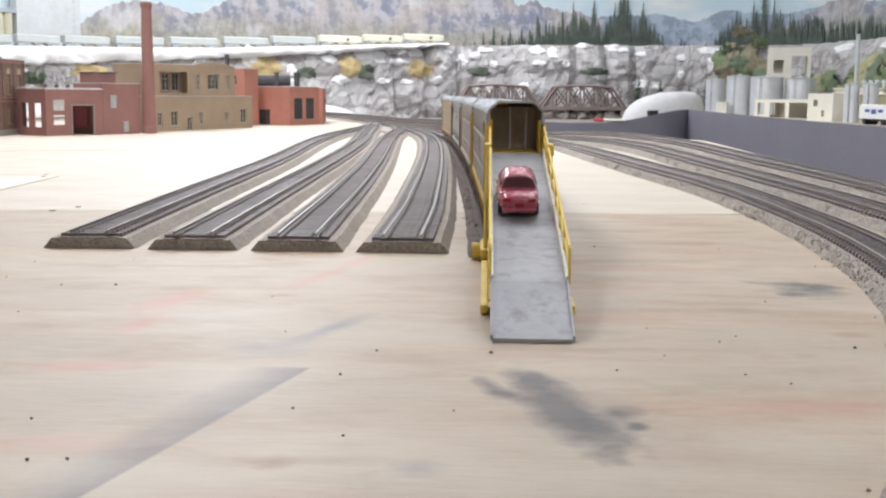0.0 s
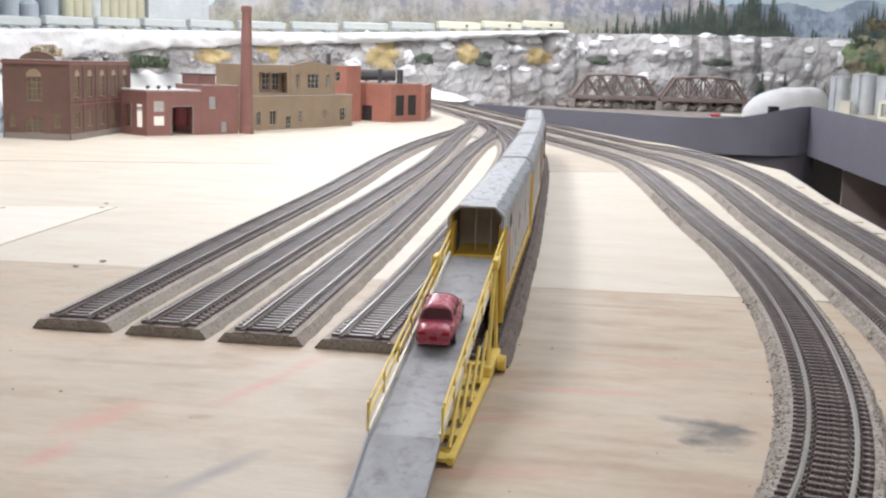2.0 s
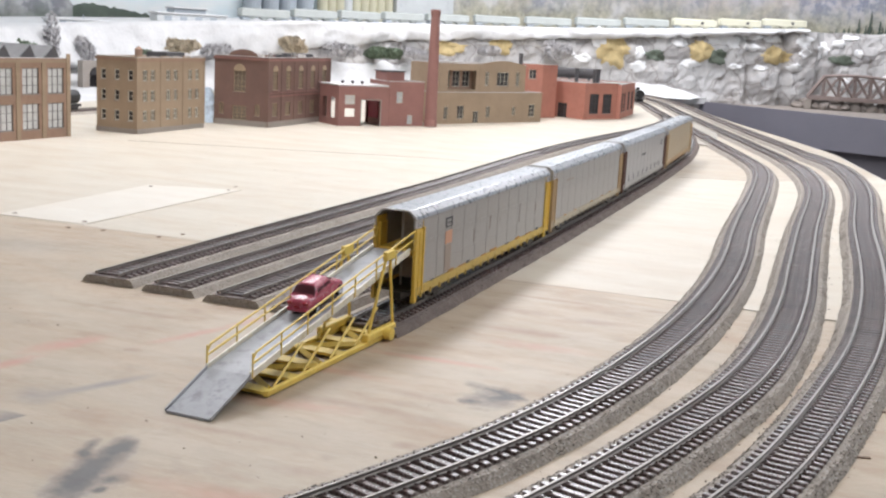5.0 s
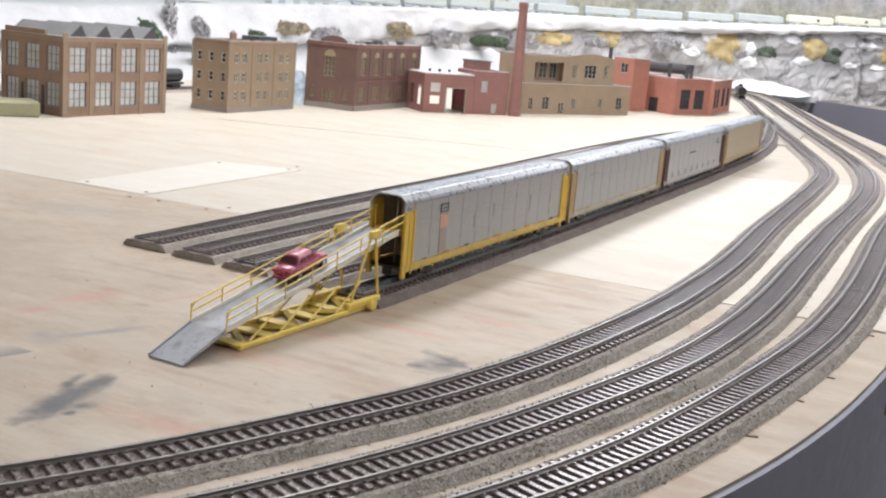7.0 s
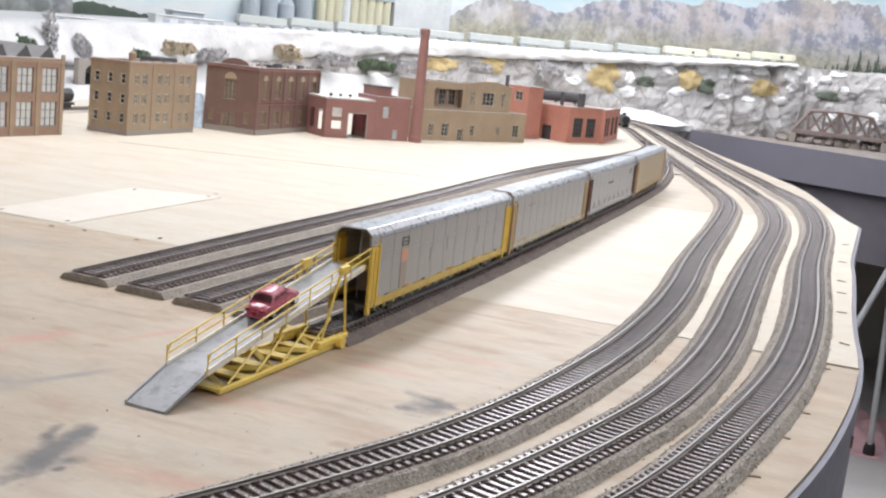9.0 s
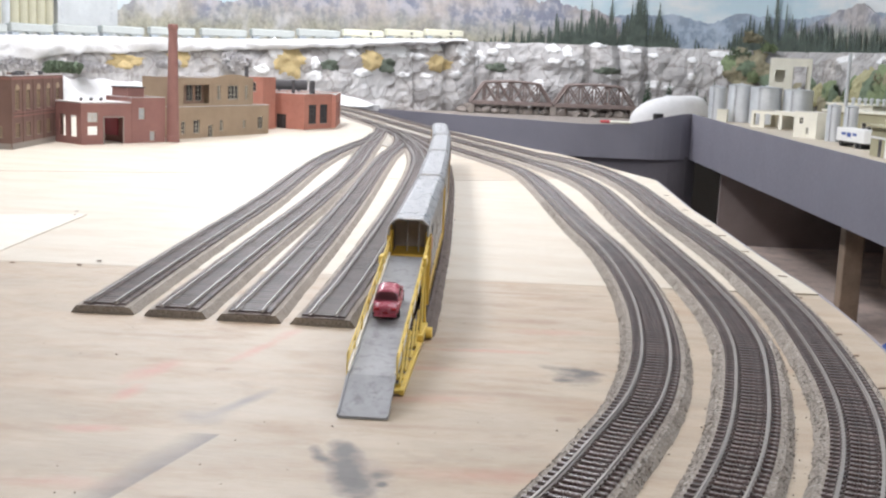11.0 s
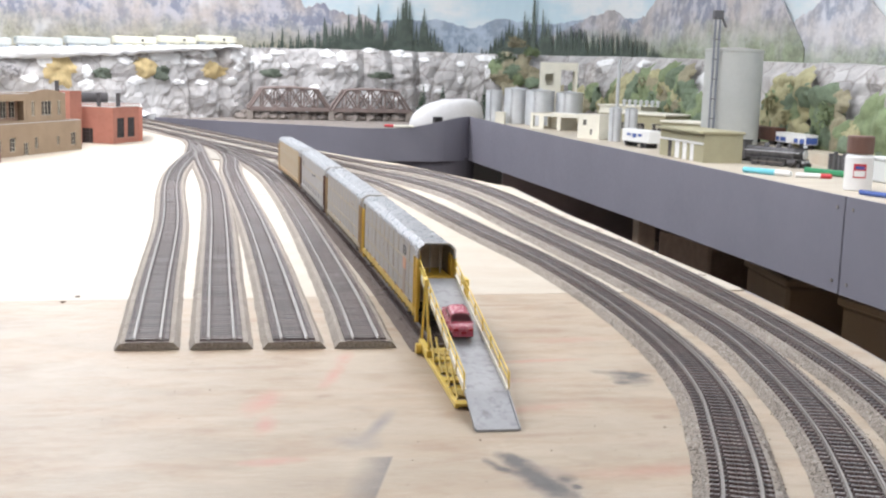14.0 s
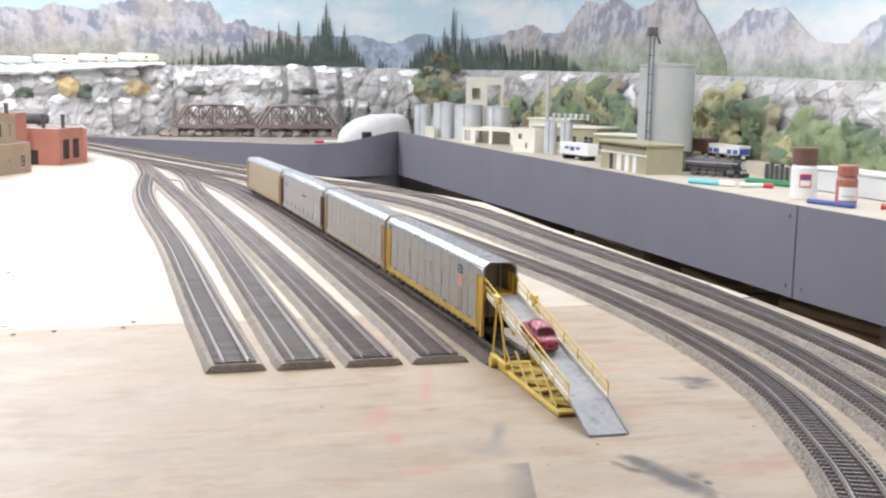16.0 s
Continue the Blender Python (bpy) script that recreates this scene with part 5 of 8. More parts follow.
def tan_works():
    h = thing("tan_works", heading((-0.418, 1.556), (-0.294, 1.866)), "tan brick works model with stepped blocks and curved parapet", "model building", "model buildings")
    block(h, 0.335, 0.13, 0.066, M_TANB, {"front": [(0.020, 0.032, 0.010, 0.036), (0.060, 0.080, 0.010, 0.038), (0.110, 0.126, 0.0, 0.026), (0.150, 0.162, 0.012, 0.036), (0.235, 0.245, 0.016, 0.034), (0.292, 0.312, 0.012, 0.040)], "right": [(0.03, 0.045, 0.012, 0.04), (0.08, 0.095, 0.012, 0.04)]}, glaze={"front": dict(cols=2, rows=3, pane_mat=M_PANEDK, sill=False), "right": dict(cols=2, rows=3, pane_mat=M_PANEDK)}, parapet=0.002)
    block(h, 0.150, 0.09, 0.060, M_TANB, {"front": [(0.018, 0.030, 0.014, 0.044), (0.056, 0.094, 0.014, 0.044), (0.118, 0.130, 0.014, 0.044)]}, glaze={"front": dict(cols=3, rows=3, pane_mat=M_PANEDK)}, at=Matrix.Translation((0.128, 0.004, 0.0665)))
    block(h, 0.1215, 0.088, 0.060, M_TANB, {"front": [(0.026, 0.112, 0.006, 0.046)]}, glaze={"front": None}, at=Matrix.Translation((0.006, 0.004, 0.0665)))
    inner = Matrix.Translation((0.009, 0.022, 0.0668))
    lights = [(0.024, 0.046, 0.010, 0.044), (0.054, 0.076, 0.010, 0.044), (0.084, 0.106, 0.010, 0.044)]
    part("recessed_wall", wall_with_holes(fresh(), 0.1150, 0.055, 0.002, lights, inner), M_BROWNB, h, "brown wall set back behind the opening")
    for x0, x1, z0, z1 in lights:
        window(h, x0, x1, z0, z1, inner, cols=2, rows=3, pane_mat=M_PANEDK, sill=False)
    bm = fresh()
    n = 10
    arc = [(0.128 + 0.15 * i / n, 0.1255 + 0.0095 * math.sin(math.pi * i / n)) for i in range(n + 1)]
    a = [bm.verts.new((x, 0.0035, z)) for x, z in arc]
    b = [bm.verts.new((x, 0.0060, z)) for x, z in arc]
    bm.faces.new(a), bm.faces.new(b[::-1])
    for i in range(n + 1):
        bm.faces.new((a[i], b[i], b[(i + 1) % (n + 1)], a[(i + 1) % (n + 1)]))
    part("curved_parapet", bm, M_TANB, h)
    part("roof_pipe", lathe(fresh(), [(0.0045, 0.10), (0.0045, 0.150), (0.0052, 0.1505), (0.0052, 0.153)], 12, (0.288, 0.03)), M_TAR, h)


def red_works():
    h = thing("red_works", heading((-0.394, 2.116), (-0.247, 2.056)), "bright red brick workshop model with dark windows and angled wing", "model building", "model buildings")
    L, D, H = 0.1588, 0.135, 0.088
    dark = dict(cols=3, rows=4, pane_mat=M_PANEDK, frame_mat=M_TAR)
    block(h, L, D, H, M_CORAL, {"front": [(0.012, 0.034, 0.016, 0.062), (0.075, 0.105, 0.0, 0.036)], "right": [(0.020, 0.056, 0.014, 0.062), (0.072, 0.108, 0.014, 0.062)]}, glaze={"front": dark, "right": dark}, parapet=0.002)
    wing = h.matrix_basis.inverted() @ heading((-0.440, 2.147), (-0.1885, 2.1765))
    block(h, 0.253, 0.268, 0.0855, M_CORAL, {"right": [(0.020, 0.050, 0.016, 0.064), (0.060, 0.090, 0.016, 0.064), (0.130, 0.170, 0.016, 0.064), (0.20, 0.24, 0.016, 0.064)]}, glaze={"right": dark}, parapet=0.002, at=wing)
    inv = h.matrix_basis.inverted()
    block(h, 0.064, 0.060, 0.127, M_CORAL, {"front": [(0.022, 0.044, 0.092, 0.114)]}, glaze={"front": dict(cols=2, rows=2, pane_mat=M_PANEDK)}, at=inv @ heading((-0.398, 2.012), (-0.336, 1.992)), name="tower_wall")
    part("roof_tank", rod(fresh(), inv @ Vector((-0.430, 2.262, 0.1045)), inv @ Vector((-0.292, 2.312, 0.1045)), 0.0135, 20), M_TAR, h, "long black cylindrical tank on the roof")
    for q in (0.15, 0.5, 0.85):
        c = Vector((-0.430, 2.262, 0.0)).lerp(Vector((-0.292, 2.312, 0.0)), q)
        part("tank_cradle", transformed(box(fresh(), -0.003, 0.003, -0.011, 0.011, 0.0830, 0.0935), inv @ Matrix.Translation(c) @ Matrix.Rotation(0.35, 4, "Z")), M_TAR, h)
    for x, y in ((0.105, 0.03), (0.125, 0.09), (0.145, 0.05)):
        part("roof_pipe", lathe(fresh(), [(0.0045, H - 0.003), (0.0045, H + 0.030), (0.0055, H + 0.0305), (0.0055, H + 0.033)], 10, (x, y)), M_TAR, h)


sawtooth_factory(), apartment_block(), brick_hall(), engine_house(), chimney(), tan_works(), red_works()


def plastic_bag():
    """A crumpled film bag standing behind the brick hall."""
    bm = fresh()
    n, k = 14, 9
    rings = []
    for j in range(k):
        q = j / (k - 1)
        w = 0.024 * (1 - 0.55 * q ** 2)
        rings.append([bm.verts.new((w * math.cos(2 * math.pi * i / n) * (1 + 0.30 * noise.noise((i * 0.9, j * 0.8, 2))), 0.7 * w * math.sin(2 * math.pi * i / n) * (1 + 0.35 * noise.noise((i * 1.1, j * 0.9, 7))), 0.0004 + 0.064 * q + (0.006 * noise.noise((i, j, 4)) if j else 0))) for i in range(n)])
    for p, r in zip(rings, rings[1:]):
        for i in range(n):
            bm.faces.new((p[i], p[(i + 1) % n], r[(i + 1) % n], r[i]))
    bm.faces.new(rings[0][::-1]), bm.faces.new(rings[-1])
    ob = part("plastic_bag", bm, plain("pale_blue_film", (0.56, 0.66, 0.78), 0.18, vary=0.35, big=50, small=200, relief=0.3))
    ob.matrix_basis = pose(-0.716, 1.158, 0)
    return tagged(ob, "crumpled pale blue plastic bag behind the brick hall", "plastic bag")


plastic_bag()

# ---- facing deck across the aisle, its fascia and legs ----
FAS = [(1.100, 0.30), (1.075, 0.70), (1.058, 0.968), (1.040, 1.60), (1.006, 2.40), (0.976, 3.0), (0.942, 3.69)]
BACKF = [tuple(p) for p in spline([(0.942, 3.69), (0.89, 3.635), (0.80, 3.585), (0.66, 3.57), (0.45, 3.59), (0.10, 3.74), (-0.30, 3.98), (-0.60, 4.05)], 0.03)]
WAVE = [(-0.7, -0.020), (0.3, -0.022), (0.50, -0.025), (0.62, -0.023), (0.70, -0.016), (0.764, -0.003), (0.832, 0.012), (0.90, 0.0235), (0.945, 0.0255)]
deck = thing("facing_deck", pose(0, 0, 0), "second layout deck with slate fascia across the aisle", "table", kind="structure")
M_PLASTER = plain("white_plaster_scenery", (0.66, 0.655, 0.655), 0.9, vary=0.10, big=9, small=90, relief=0.5, dist=0.004)
M_RUBBLE = plain("brown_grey_rubble", (0.27, 0.235, 0.21), 0.92, vary=0.28, big=22, small=140, relief=0.6, dist=0.003, dirt=(0.13, 0.115, 0.10), dirt_amount=0.5)
part("deck_top", prism(fresh(), [(x + 0.004, y) for x, y in FAS] + [(0.89, 3.655), (0.80, 3.605), (0.66, 3.59), (0.45, 3.61), (0.10, 3.76), (-0.30, 4.0), (-0.60, 4.07), (-0.60, 5.1), (1.9, 5.1), (1.9, 0.30)], -0.03, -0.026), M_RUBBLE, deck, "brown-grey rubble ground behind the curved fascia")


def fascia(line, tops, bottoms, th, name, label):
    bm = fresh()
    rings = []
    for i, (p, t, b) in enumerate(zip(line, tops, bottoms)):
        a, c = line[max(0, i - 1)], line[min(len(line) - 1, i + 1)]
        d = Vector((c[0] - a[0], c[1] - a[1])).normalized()
        n = Vector((d.y, -d.x)) * th
        rings.append([bm.verts.new(v) for v in ((p[0], p[1], b), (p[0] + n.x, p[1] + n.y, b), (p[0] + n.x, p[1] + n.y, t), (p[0], p[1], t))])
    for a, b in zip(rings, rings[1:]):
        for j in range(4):
            bm.faces.new((a[j], b[j], b[(j + 1) % 4], a[(j + 1) % 4]))
    bm.faces.new(rings[0]), bm.faces.new(rings[-1][::-1])
    return part(name, bm, M_FASCIA, deck, label)


M_LEG = plain("brown_timber_leg", (0.30, 0.215, 0.155), 0.85, vary=0.25, big=30)
fascia([(1.100, 0.30), (1.075, 0.70), (1.0602, 0.934)], [0.015] * 3, [-0.150] * 3, 0.004, "fascia_panel", "slate painted hardboard fascia panel with screws")
fascia([(1.0598, 0.938)] + FAS[3:], [0.015, 0.015, 0.0160, 0.0195, 0.0255], [-0.150] * 5, 0.004, "fascia_panel", "slate painted hardboard fascia panel with screws")
def wave(x):
    for (a, za), (b, zb) in zip(WAVE, WAVE[1:]):
        if a <= x <= b:
            return za + (zb - za) * (x - a) / (b - a)
    return WAVE[-1][1]


fascia(BACKF, [wave(p[0]) for p in BACKF], [-0.15] * len(BACKF), 0.004, "fascia_panel", "slate painted curved fascia with dipped top edge")
for y, dx in ((0.913, -1), (0.958, 1)):
    for z in (-0.005, -0.13):
        x = 1.058 + (0.968 - y) * 0.064
        part("screw", rod(fresh(), (x - 0.0012, y, z), (x + 0.001, y, z), 0.0032, 10), M_RAIL, deck)
part("screw", rod(fresh(), (1.0785, 0.62, -0.03), (1.081, 0.62, -0.03), 0.0032, 10), M_RAIL, deck)
# Slate like the fascia; shade under the deck is put into its darker colour.
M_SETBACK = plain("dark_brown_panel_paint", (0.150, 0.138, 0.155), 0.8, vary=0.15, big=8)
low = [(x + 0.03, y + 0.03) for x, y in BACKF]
fascia(low, [-0.14] * len(low), [-0.40] * len(low), 0.004, "lower_panel", "slate panel set back under the fascia, darkened for shade").data.materials[0] = M_SETBACK
for x, y, w in ((1.16, 0.75, 0.03), (1.125, 2.08, 0.024)):
    part("deck_leg", bbox(x - w, x + w, y - w, y + w, FLOOR, -0.0305, 0.002), M_LEG, deck, "rough brown timber leg")
part("deck_surface", prism(fresh(), [(x + 0.0045, y) for x, y in FAS[:-1]] + [(0.956, 3.71), (1.30, 4.30), (1.85, 4.60), (1.85, 0.30)], -0.026, 0.010), M_FAR, deck, "pale plywood deck surface")
M_UNDER = plain("brown_unfinished_panel", (0.58, 0.47, 0.41), 0.85, vary=0.35, big=6, dirt=(0.24, 0.19, 0.18), dirt_amount=0.7)
part("back_panel", box(fresh(), 1.70, 1.72, 0.30, 3.6, FLOOR, -0.031), M_UNDER, deck, "brown unfinished panel under the deck")
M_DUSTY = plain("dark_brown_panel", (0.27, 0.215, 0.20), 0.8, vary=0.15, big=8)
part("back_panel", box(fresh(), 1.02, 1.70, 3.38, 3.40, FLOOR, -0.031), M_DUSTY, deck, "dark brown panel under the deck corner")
part("lower_shelf", prism(fresh(), [(1.065, 0.35), (1.065, 0.72), (1.195, 0.72), (1.195, 0.785), (1.065, 0.785), (1.065, 2.048), (1.155, 2.048), (1.155, 2.112), (1.065, 2.112), (1.065, 3.37), (1.69, 3.37), (1.69, 0.35)], -0.448, -0.430), M_UNDER, deck, "brown shelf board under the deck")

# ---- painted backdrop: sky wall, mountains and forest ----
BACK = [(-2.35, -0.6), (-2.3, 1.2), (-2.15, 2.5), (-1.7, 3.7), (-1.0, 4.55), (-0.2, 4.92), (0.5, 5.0), (1.2, 4.97), (1.62, 4.72), (1.77, 4.2), (1.79, 3.4), (1.79, 1.0), (1.79, -0.4)]
LEDGE = [(-1.85, 0.0), (-1.80, 1.2), (-1.7, 2.1), (-1.44, 2.72), (-1.14, 3.4), (-0.69, 3.79), (-0.29, 4.08), (0.05, 4.33), (0.6, 4.40), (1.1, 4.42), (1.42, 4.3), (1.53, 4.0), (1.55, 3.4), (1.56, 2.4), (1.56, 1.0), (1.56, 0.0)]
LEDGE_Z = [(-5.5, 0.10), (-3.5, 0.124), (-2.96, 0.160), (-2.28, 0.194), (-1.54, 0.215), (-1.06, 0.228), (-0.5, 0.255), (0.0, 0.280), (0.6, 0.288), (1.3, 0.290), (2.3, 0.278), (3.0, 0.264), (3.7, 0.250), (4.4, 0.234), (6.5, 0.22)]


def along_line(points, near_x, near_y):
    pts = spline(points, 0.05)
    zero = min(range(len(pts)), key=lambda i: abs(pts[i].x - near_x) + (100 if pts[i].y < near_y else 0))

    def place(s, off=0.0):
        """The place at arc length s along the line, moved off towards the room."""
        k = max(1, min(len(pts) - 2, zero + math.floor(s / 0.05)))
        f = s / 0.05 - (k - zero)
        p = pts[k].lerp(pts[k + 1], f) if 0 <= f <= 1 else pts[k] + (pts[k + 1] - pts[k]) * f
        d0, d1 = (pts[k + 1] - pts[k - 1]).normalized(), (pts[min(len(pts) - 1, k + 2)] - pts[k]).normalized()
        d = d0.lerp(d1, max(0, min(1, f)))
        return p.x + d.y * off, p.y - d.x * off
    return place, -zero * 0.05, (len(pts) - 1 - zero) * 0.05


on_back, B0, B1 = along_line(BACK, 0.0, 4.5)
on_ledge, L0, L1 = along_line(LEDGE, 0.056, 4.0)


def between(table, s):
    for (s0, z0), (s1, z1) in zip(table, table[1:]):
        if s0 <= s <= s1:
            return z0 + (z1 - z0) * (s - s0) / (s1 - s0)
    return table[0][1] if s < table[0][0] else table[-1][1]


def sky_material():
    m, nt, b = nodes_of("painted_sky")
    v = coords(nt)
    sep = nt.nodes.new("ShaderNodeSeparateXYZ")
    link(nt, v, sep.inputs[0])
    h = maths(nt, "DIVIDE", maths(nt, "SUBTRACT", sep.outputs["Z"], 0.25), 0.6, clamp=True)
    col = ramp(nt, h, [(0.0, (0.68, 0.77, 0.80)), (0.5, (0.55, 0.69, 0.755)), (1.0, (0.47, 0.63, 0.725))])
    cl = ramp(nt, noise_node(nt, v, 2.6, 6, 0.6, (1, 1, 2.2)), [(0.44, (0, 0, 0)), (0.62, (1, 1, 1))])
    col = mix(nt, maths(nt, "MULTIPLY", cl, 0.85), col, (0.82, 0.82, 0.81))
    link(nt, col, b.inputs["Base Color"])
    b.inputs["Roughness"].default_value = 0.85
    return m


def mountain_material(name, rock, light, warm, meadow, snow, base, span, along_y=1.0, ridge=5.0, fog=0.45):
    """Printed peaks: ridged faces lit from one side, warm cliffs, snow gullies, drifting mist and meadows at the foot."""
    m, nt, b = nodes_of(name)
    raw = coords(nt)
    wide = nt.nodes.new("ShaderNodeMapping")
    wide.inputs["Scale"].default_value = (1, along_y, 1)
    link(nt, raw, wide.inputs["Vector"])
    v = wide.outputs[0]

    def heights(offset):
        mp = nt.nodes.new("ShaderNodeMapping")
        mp.inputs["Location"].default_value = offset
        mp.inputs["Scale"].default_value = (1, 1, 0.75)
        link(nt, v, mp.inputs["Vector"])
        n = nt.nodes.new("ShaderNodeTexNoise")
        n.noise_type = "FBM"
        n.inputs["Scale"].default_value, n.inputs["Detail"].default_value = ridge, 10
        n.inputs["Roughness"].default_value, n.inputs["Distortion"].default_value = 0.64, 0.0
        link(nt, mp.outputs[0], n.inputs["Vector"])
        return n.outputs["Fac"]

    slope = maths(nt, "MULTIPLY_ADD", maths(nt, "SUBTRACT", heights((0, 0, 0)), heights((0.012, 0.012, 0.012))), 3.2, 0.5)
    big = noise_node(nt, v, 4.5, 5, 0.6)
    fine = noise_node(nt, v, 60, 6, 0.75, (1, 1, 0.7))
    shade = tuple(c * 0.80 for c in rock)
    col = ramp(nt, slope, [(0.34, shade), (0.47, rock), (0.53, light), (0.72, tuple(min(1, c * 1.22) for c in light))])
    col = mix(nt, ramp(nt, big, [(0.44, (0, 0, 0)), (0.60, (0.72,) * 3)]), col, mix(nt, slope, tuple(c * 0.62 for c in warm), tuple(min(1, c * 1.12) for c in warm)))
    col = mix(nt, 0.24, col, ramp(nt, fine, [(0.35, shade), (0.68, light)]))
    sn = ramp(nt, noise_node(nt, v, 22, 7, 0.72, (1, 1, 1.3)), [(0.60, (0, 0, 0)), (0.64, (1, 1, 1))])
    col = mix(nt, maths(nt, "MULTIPLY", sn, snow), col, (0.80, 0.80, 0.83))
    sep = nt.nodes.new("ShaderNodeSeparateXYZ")
    link(nt, raw, sep.inputs[0])
    wob = noise_node(nt, v, 7, 6, 0.7)
    z = maths(nt, "ADD", sep.outputs["Z"], maths(nt, "MULTIPLY", maths(nt, "SUBTRACT", wob, 0.5), 0.22))
    low = maths(nt, "DIVIDE", maths(nt, "SUBTRACT", base + span, z), span, clamp=True)
    field = ramp(nt, noise_node(nt, v, 26, 7, 0.75), [(0.35, tuple(c * 0.55 for c in meadow)), (0.52, meadow), (0.68, tuple(min(1, c * 1.35) for c in meadow))])
    col = mix(nt, maths(nt, "MULTIPLY", low, 0.9), col, field)
    mist = ramp(nt, noise_node(nt, v, 4.6, 6, 0.62), [(0.575, (0, 0, 0)), (0.66, (fog,) * 3)])
    col = mix(nt, mist, col, (0.80, 0.79, 0.79))
    link(nt, col, b.inputs["Base Color"])
    b.inputs["Roughness"].default_value = 0.9
    return m


def sheet(name, s0, s1, step, low, high, mat, label, category, place, off, thick=0.002):
    bm = fresh()
    n = int((s1 - s0) / step)
    front, back = [], []
    for i in range(n + 1):
        s = s0 + (s1 - s0) * i / n
        for store, o in ((front, off), (back, off - thick)):
            x, y = place(s, o)
            store.append((bm.verts.new((x, y, low)), bm.verts.new((x, y, high(s)))))
    for i in range(n):
        (a, b), (c, d) = front[i], front[i + 1]
        (e, f), (g, h) = back[i], back[i + 1]
        for q in ((a, c, d, b), (e, f, h, g), (b, d, h, f), (a, e, g, c)):
            bm.faces.new(q)
    return tagged(part(name, bm, mat), label, category, kind="structure")


def crest(table, jag, seed):
    def z(s):
        return between(table, s) + jag * (0.5 - 1.6 * abs(noise.noise((s * 8, seed, 0))) + 0.7 - 1.9 * abs(noise.noise((s * 23, seed, 3))) + 0.5 * noise.noise((s * 60, seed, 5)))
    return z


sheet("backdrop", B0 + 0.1, B1 - 0.1, 0.05, -0.2, lambda s: CEIL, sky_material(), "painted pale blue sky backdrop with soft clouds", "backdrop", on_back, 0.0, 0.012)
M_MT1 = mountain_material("hazy_peaks", (0.31, 0.33, 0.42), (0.51, 0.49, 0.52), (0.66, 0.56, 0.475), (0.46, 0.44, 0.33), 0.22, 0.30, 0.13, 1.0, 5.5, 0.5)
M_MT2 = mountain_material("near_peaks", (0.31, 0.325, 0.40), (0.50, 0.49, 0.52), (0.60, 0.52, 0.45), (0.27, 0.315, 0.20), 0.25, 0.30, 0.13, 0.7, 8.0, 0.30)
M_MT4 = mountain_material("pale_blue_peaks", (0.40, 0.435, 0.53), (0.59, 0.60, 0.645), (0.68, 0.61, 0.55), (0.36, 0.40, 0.31), 0.35, 0.275, 0.06, 0.7, 8.0, 0.25)
M_MT3 = mountain_material("blue_hills", (0.33, 0.40, 0.50), (0.42, 0.49, 0.57), (0.45, 0.5, 0.56), (0.35, 0.42, 0.40), 0.1, 0.2, 0.08)
sheet("backdrop_hills", 0.5, 2.6, 0.012, 0.1, crest([(0.5, 0.42), (1.03, 0.455), (1.17, 0.412), (1.32, 0.465), (1.6, 0.44), (1.85, 0.47), (2.6, 0.44)], 0.012, 21), M_MT3, "printed distant blue hills", "backdrop", on_back, 0.006)
sheet("backdrop_mountains", -1.86, 0.75, 0.006, 0.1, crest([(-1.86, 0.275), (-1.81, 0.290), (-1.78, 0.329), (-1.66, 0.410), (-1.51, 0.445), (-1.39, 0.443), (-1.25, 0.405), (-1.17, 0.420), (-1.07, 0.469), (-0.96, 0.50), (-0.73, 0.52), (-0.57, 0.514), (-0.49, 0.557), (-0.34, 0.526), (-0.21, 0.573), (0.01, 0.597), (0.26, 0.59), (0.34, 0.488), (0.42, 0.525), (0.46, 0.48), (0.62, 0.462), (0.75, 0.42)], 0.012, 3), M_MT1, "printed hazy blue-grey mountain range with warm sunlit faces", "backdrop", on_back, 0.010)
sheet("backdrop_mountains", 1.60, 3.90, 0.006, 0.05, crest([(1.60, 0.38), (1.67, 0.405), (1.82, 0.473), (2.07, 0.505), (2.28, 0.433), (2.42, 0.465), (2.64, 0.575), (2.84, 0.55), (2.98, 0.575), (3.15, 0.505), (3.35, 0.53), (3.46, 0.60), (3.58, 0.575), (3.66, 0.50), (3.79, 0.40), (3.90, 0.30)], 0.010, 9), M_MT2, "printed craggy grey peaks with warm faces and green lower slopes", "backdrop", on_back, 0.012)
sheet("backdrop_mountains", 3.62, 5.6, 0.006, 0.05, crest([(3.62, 0.36), (3.72, 0.372), (3.80, 0.385), (3.91, 0.413), (4.03, 0.465), (4.10, 0.447), (4.22, 0.455), (4.30, 0.403), (4.40, 0.347), (4.48, 0.339), (4.56, 0.340), (4.63, 0.381), (4.71, 0.410), (5.0, 0.47), (5.6, 0.40)], 0.010, 19), M_MT4, "printed pale blue-grey peaks against the sky", "backdrop", on_back, 0.009)
M_CONIF = plain("dark_conifer_green", (0.105, 0.130, 0.108), 0.9, vary=0.45, big=30, small=200, relief=0.3)


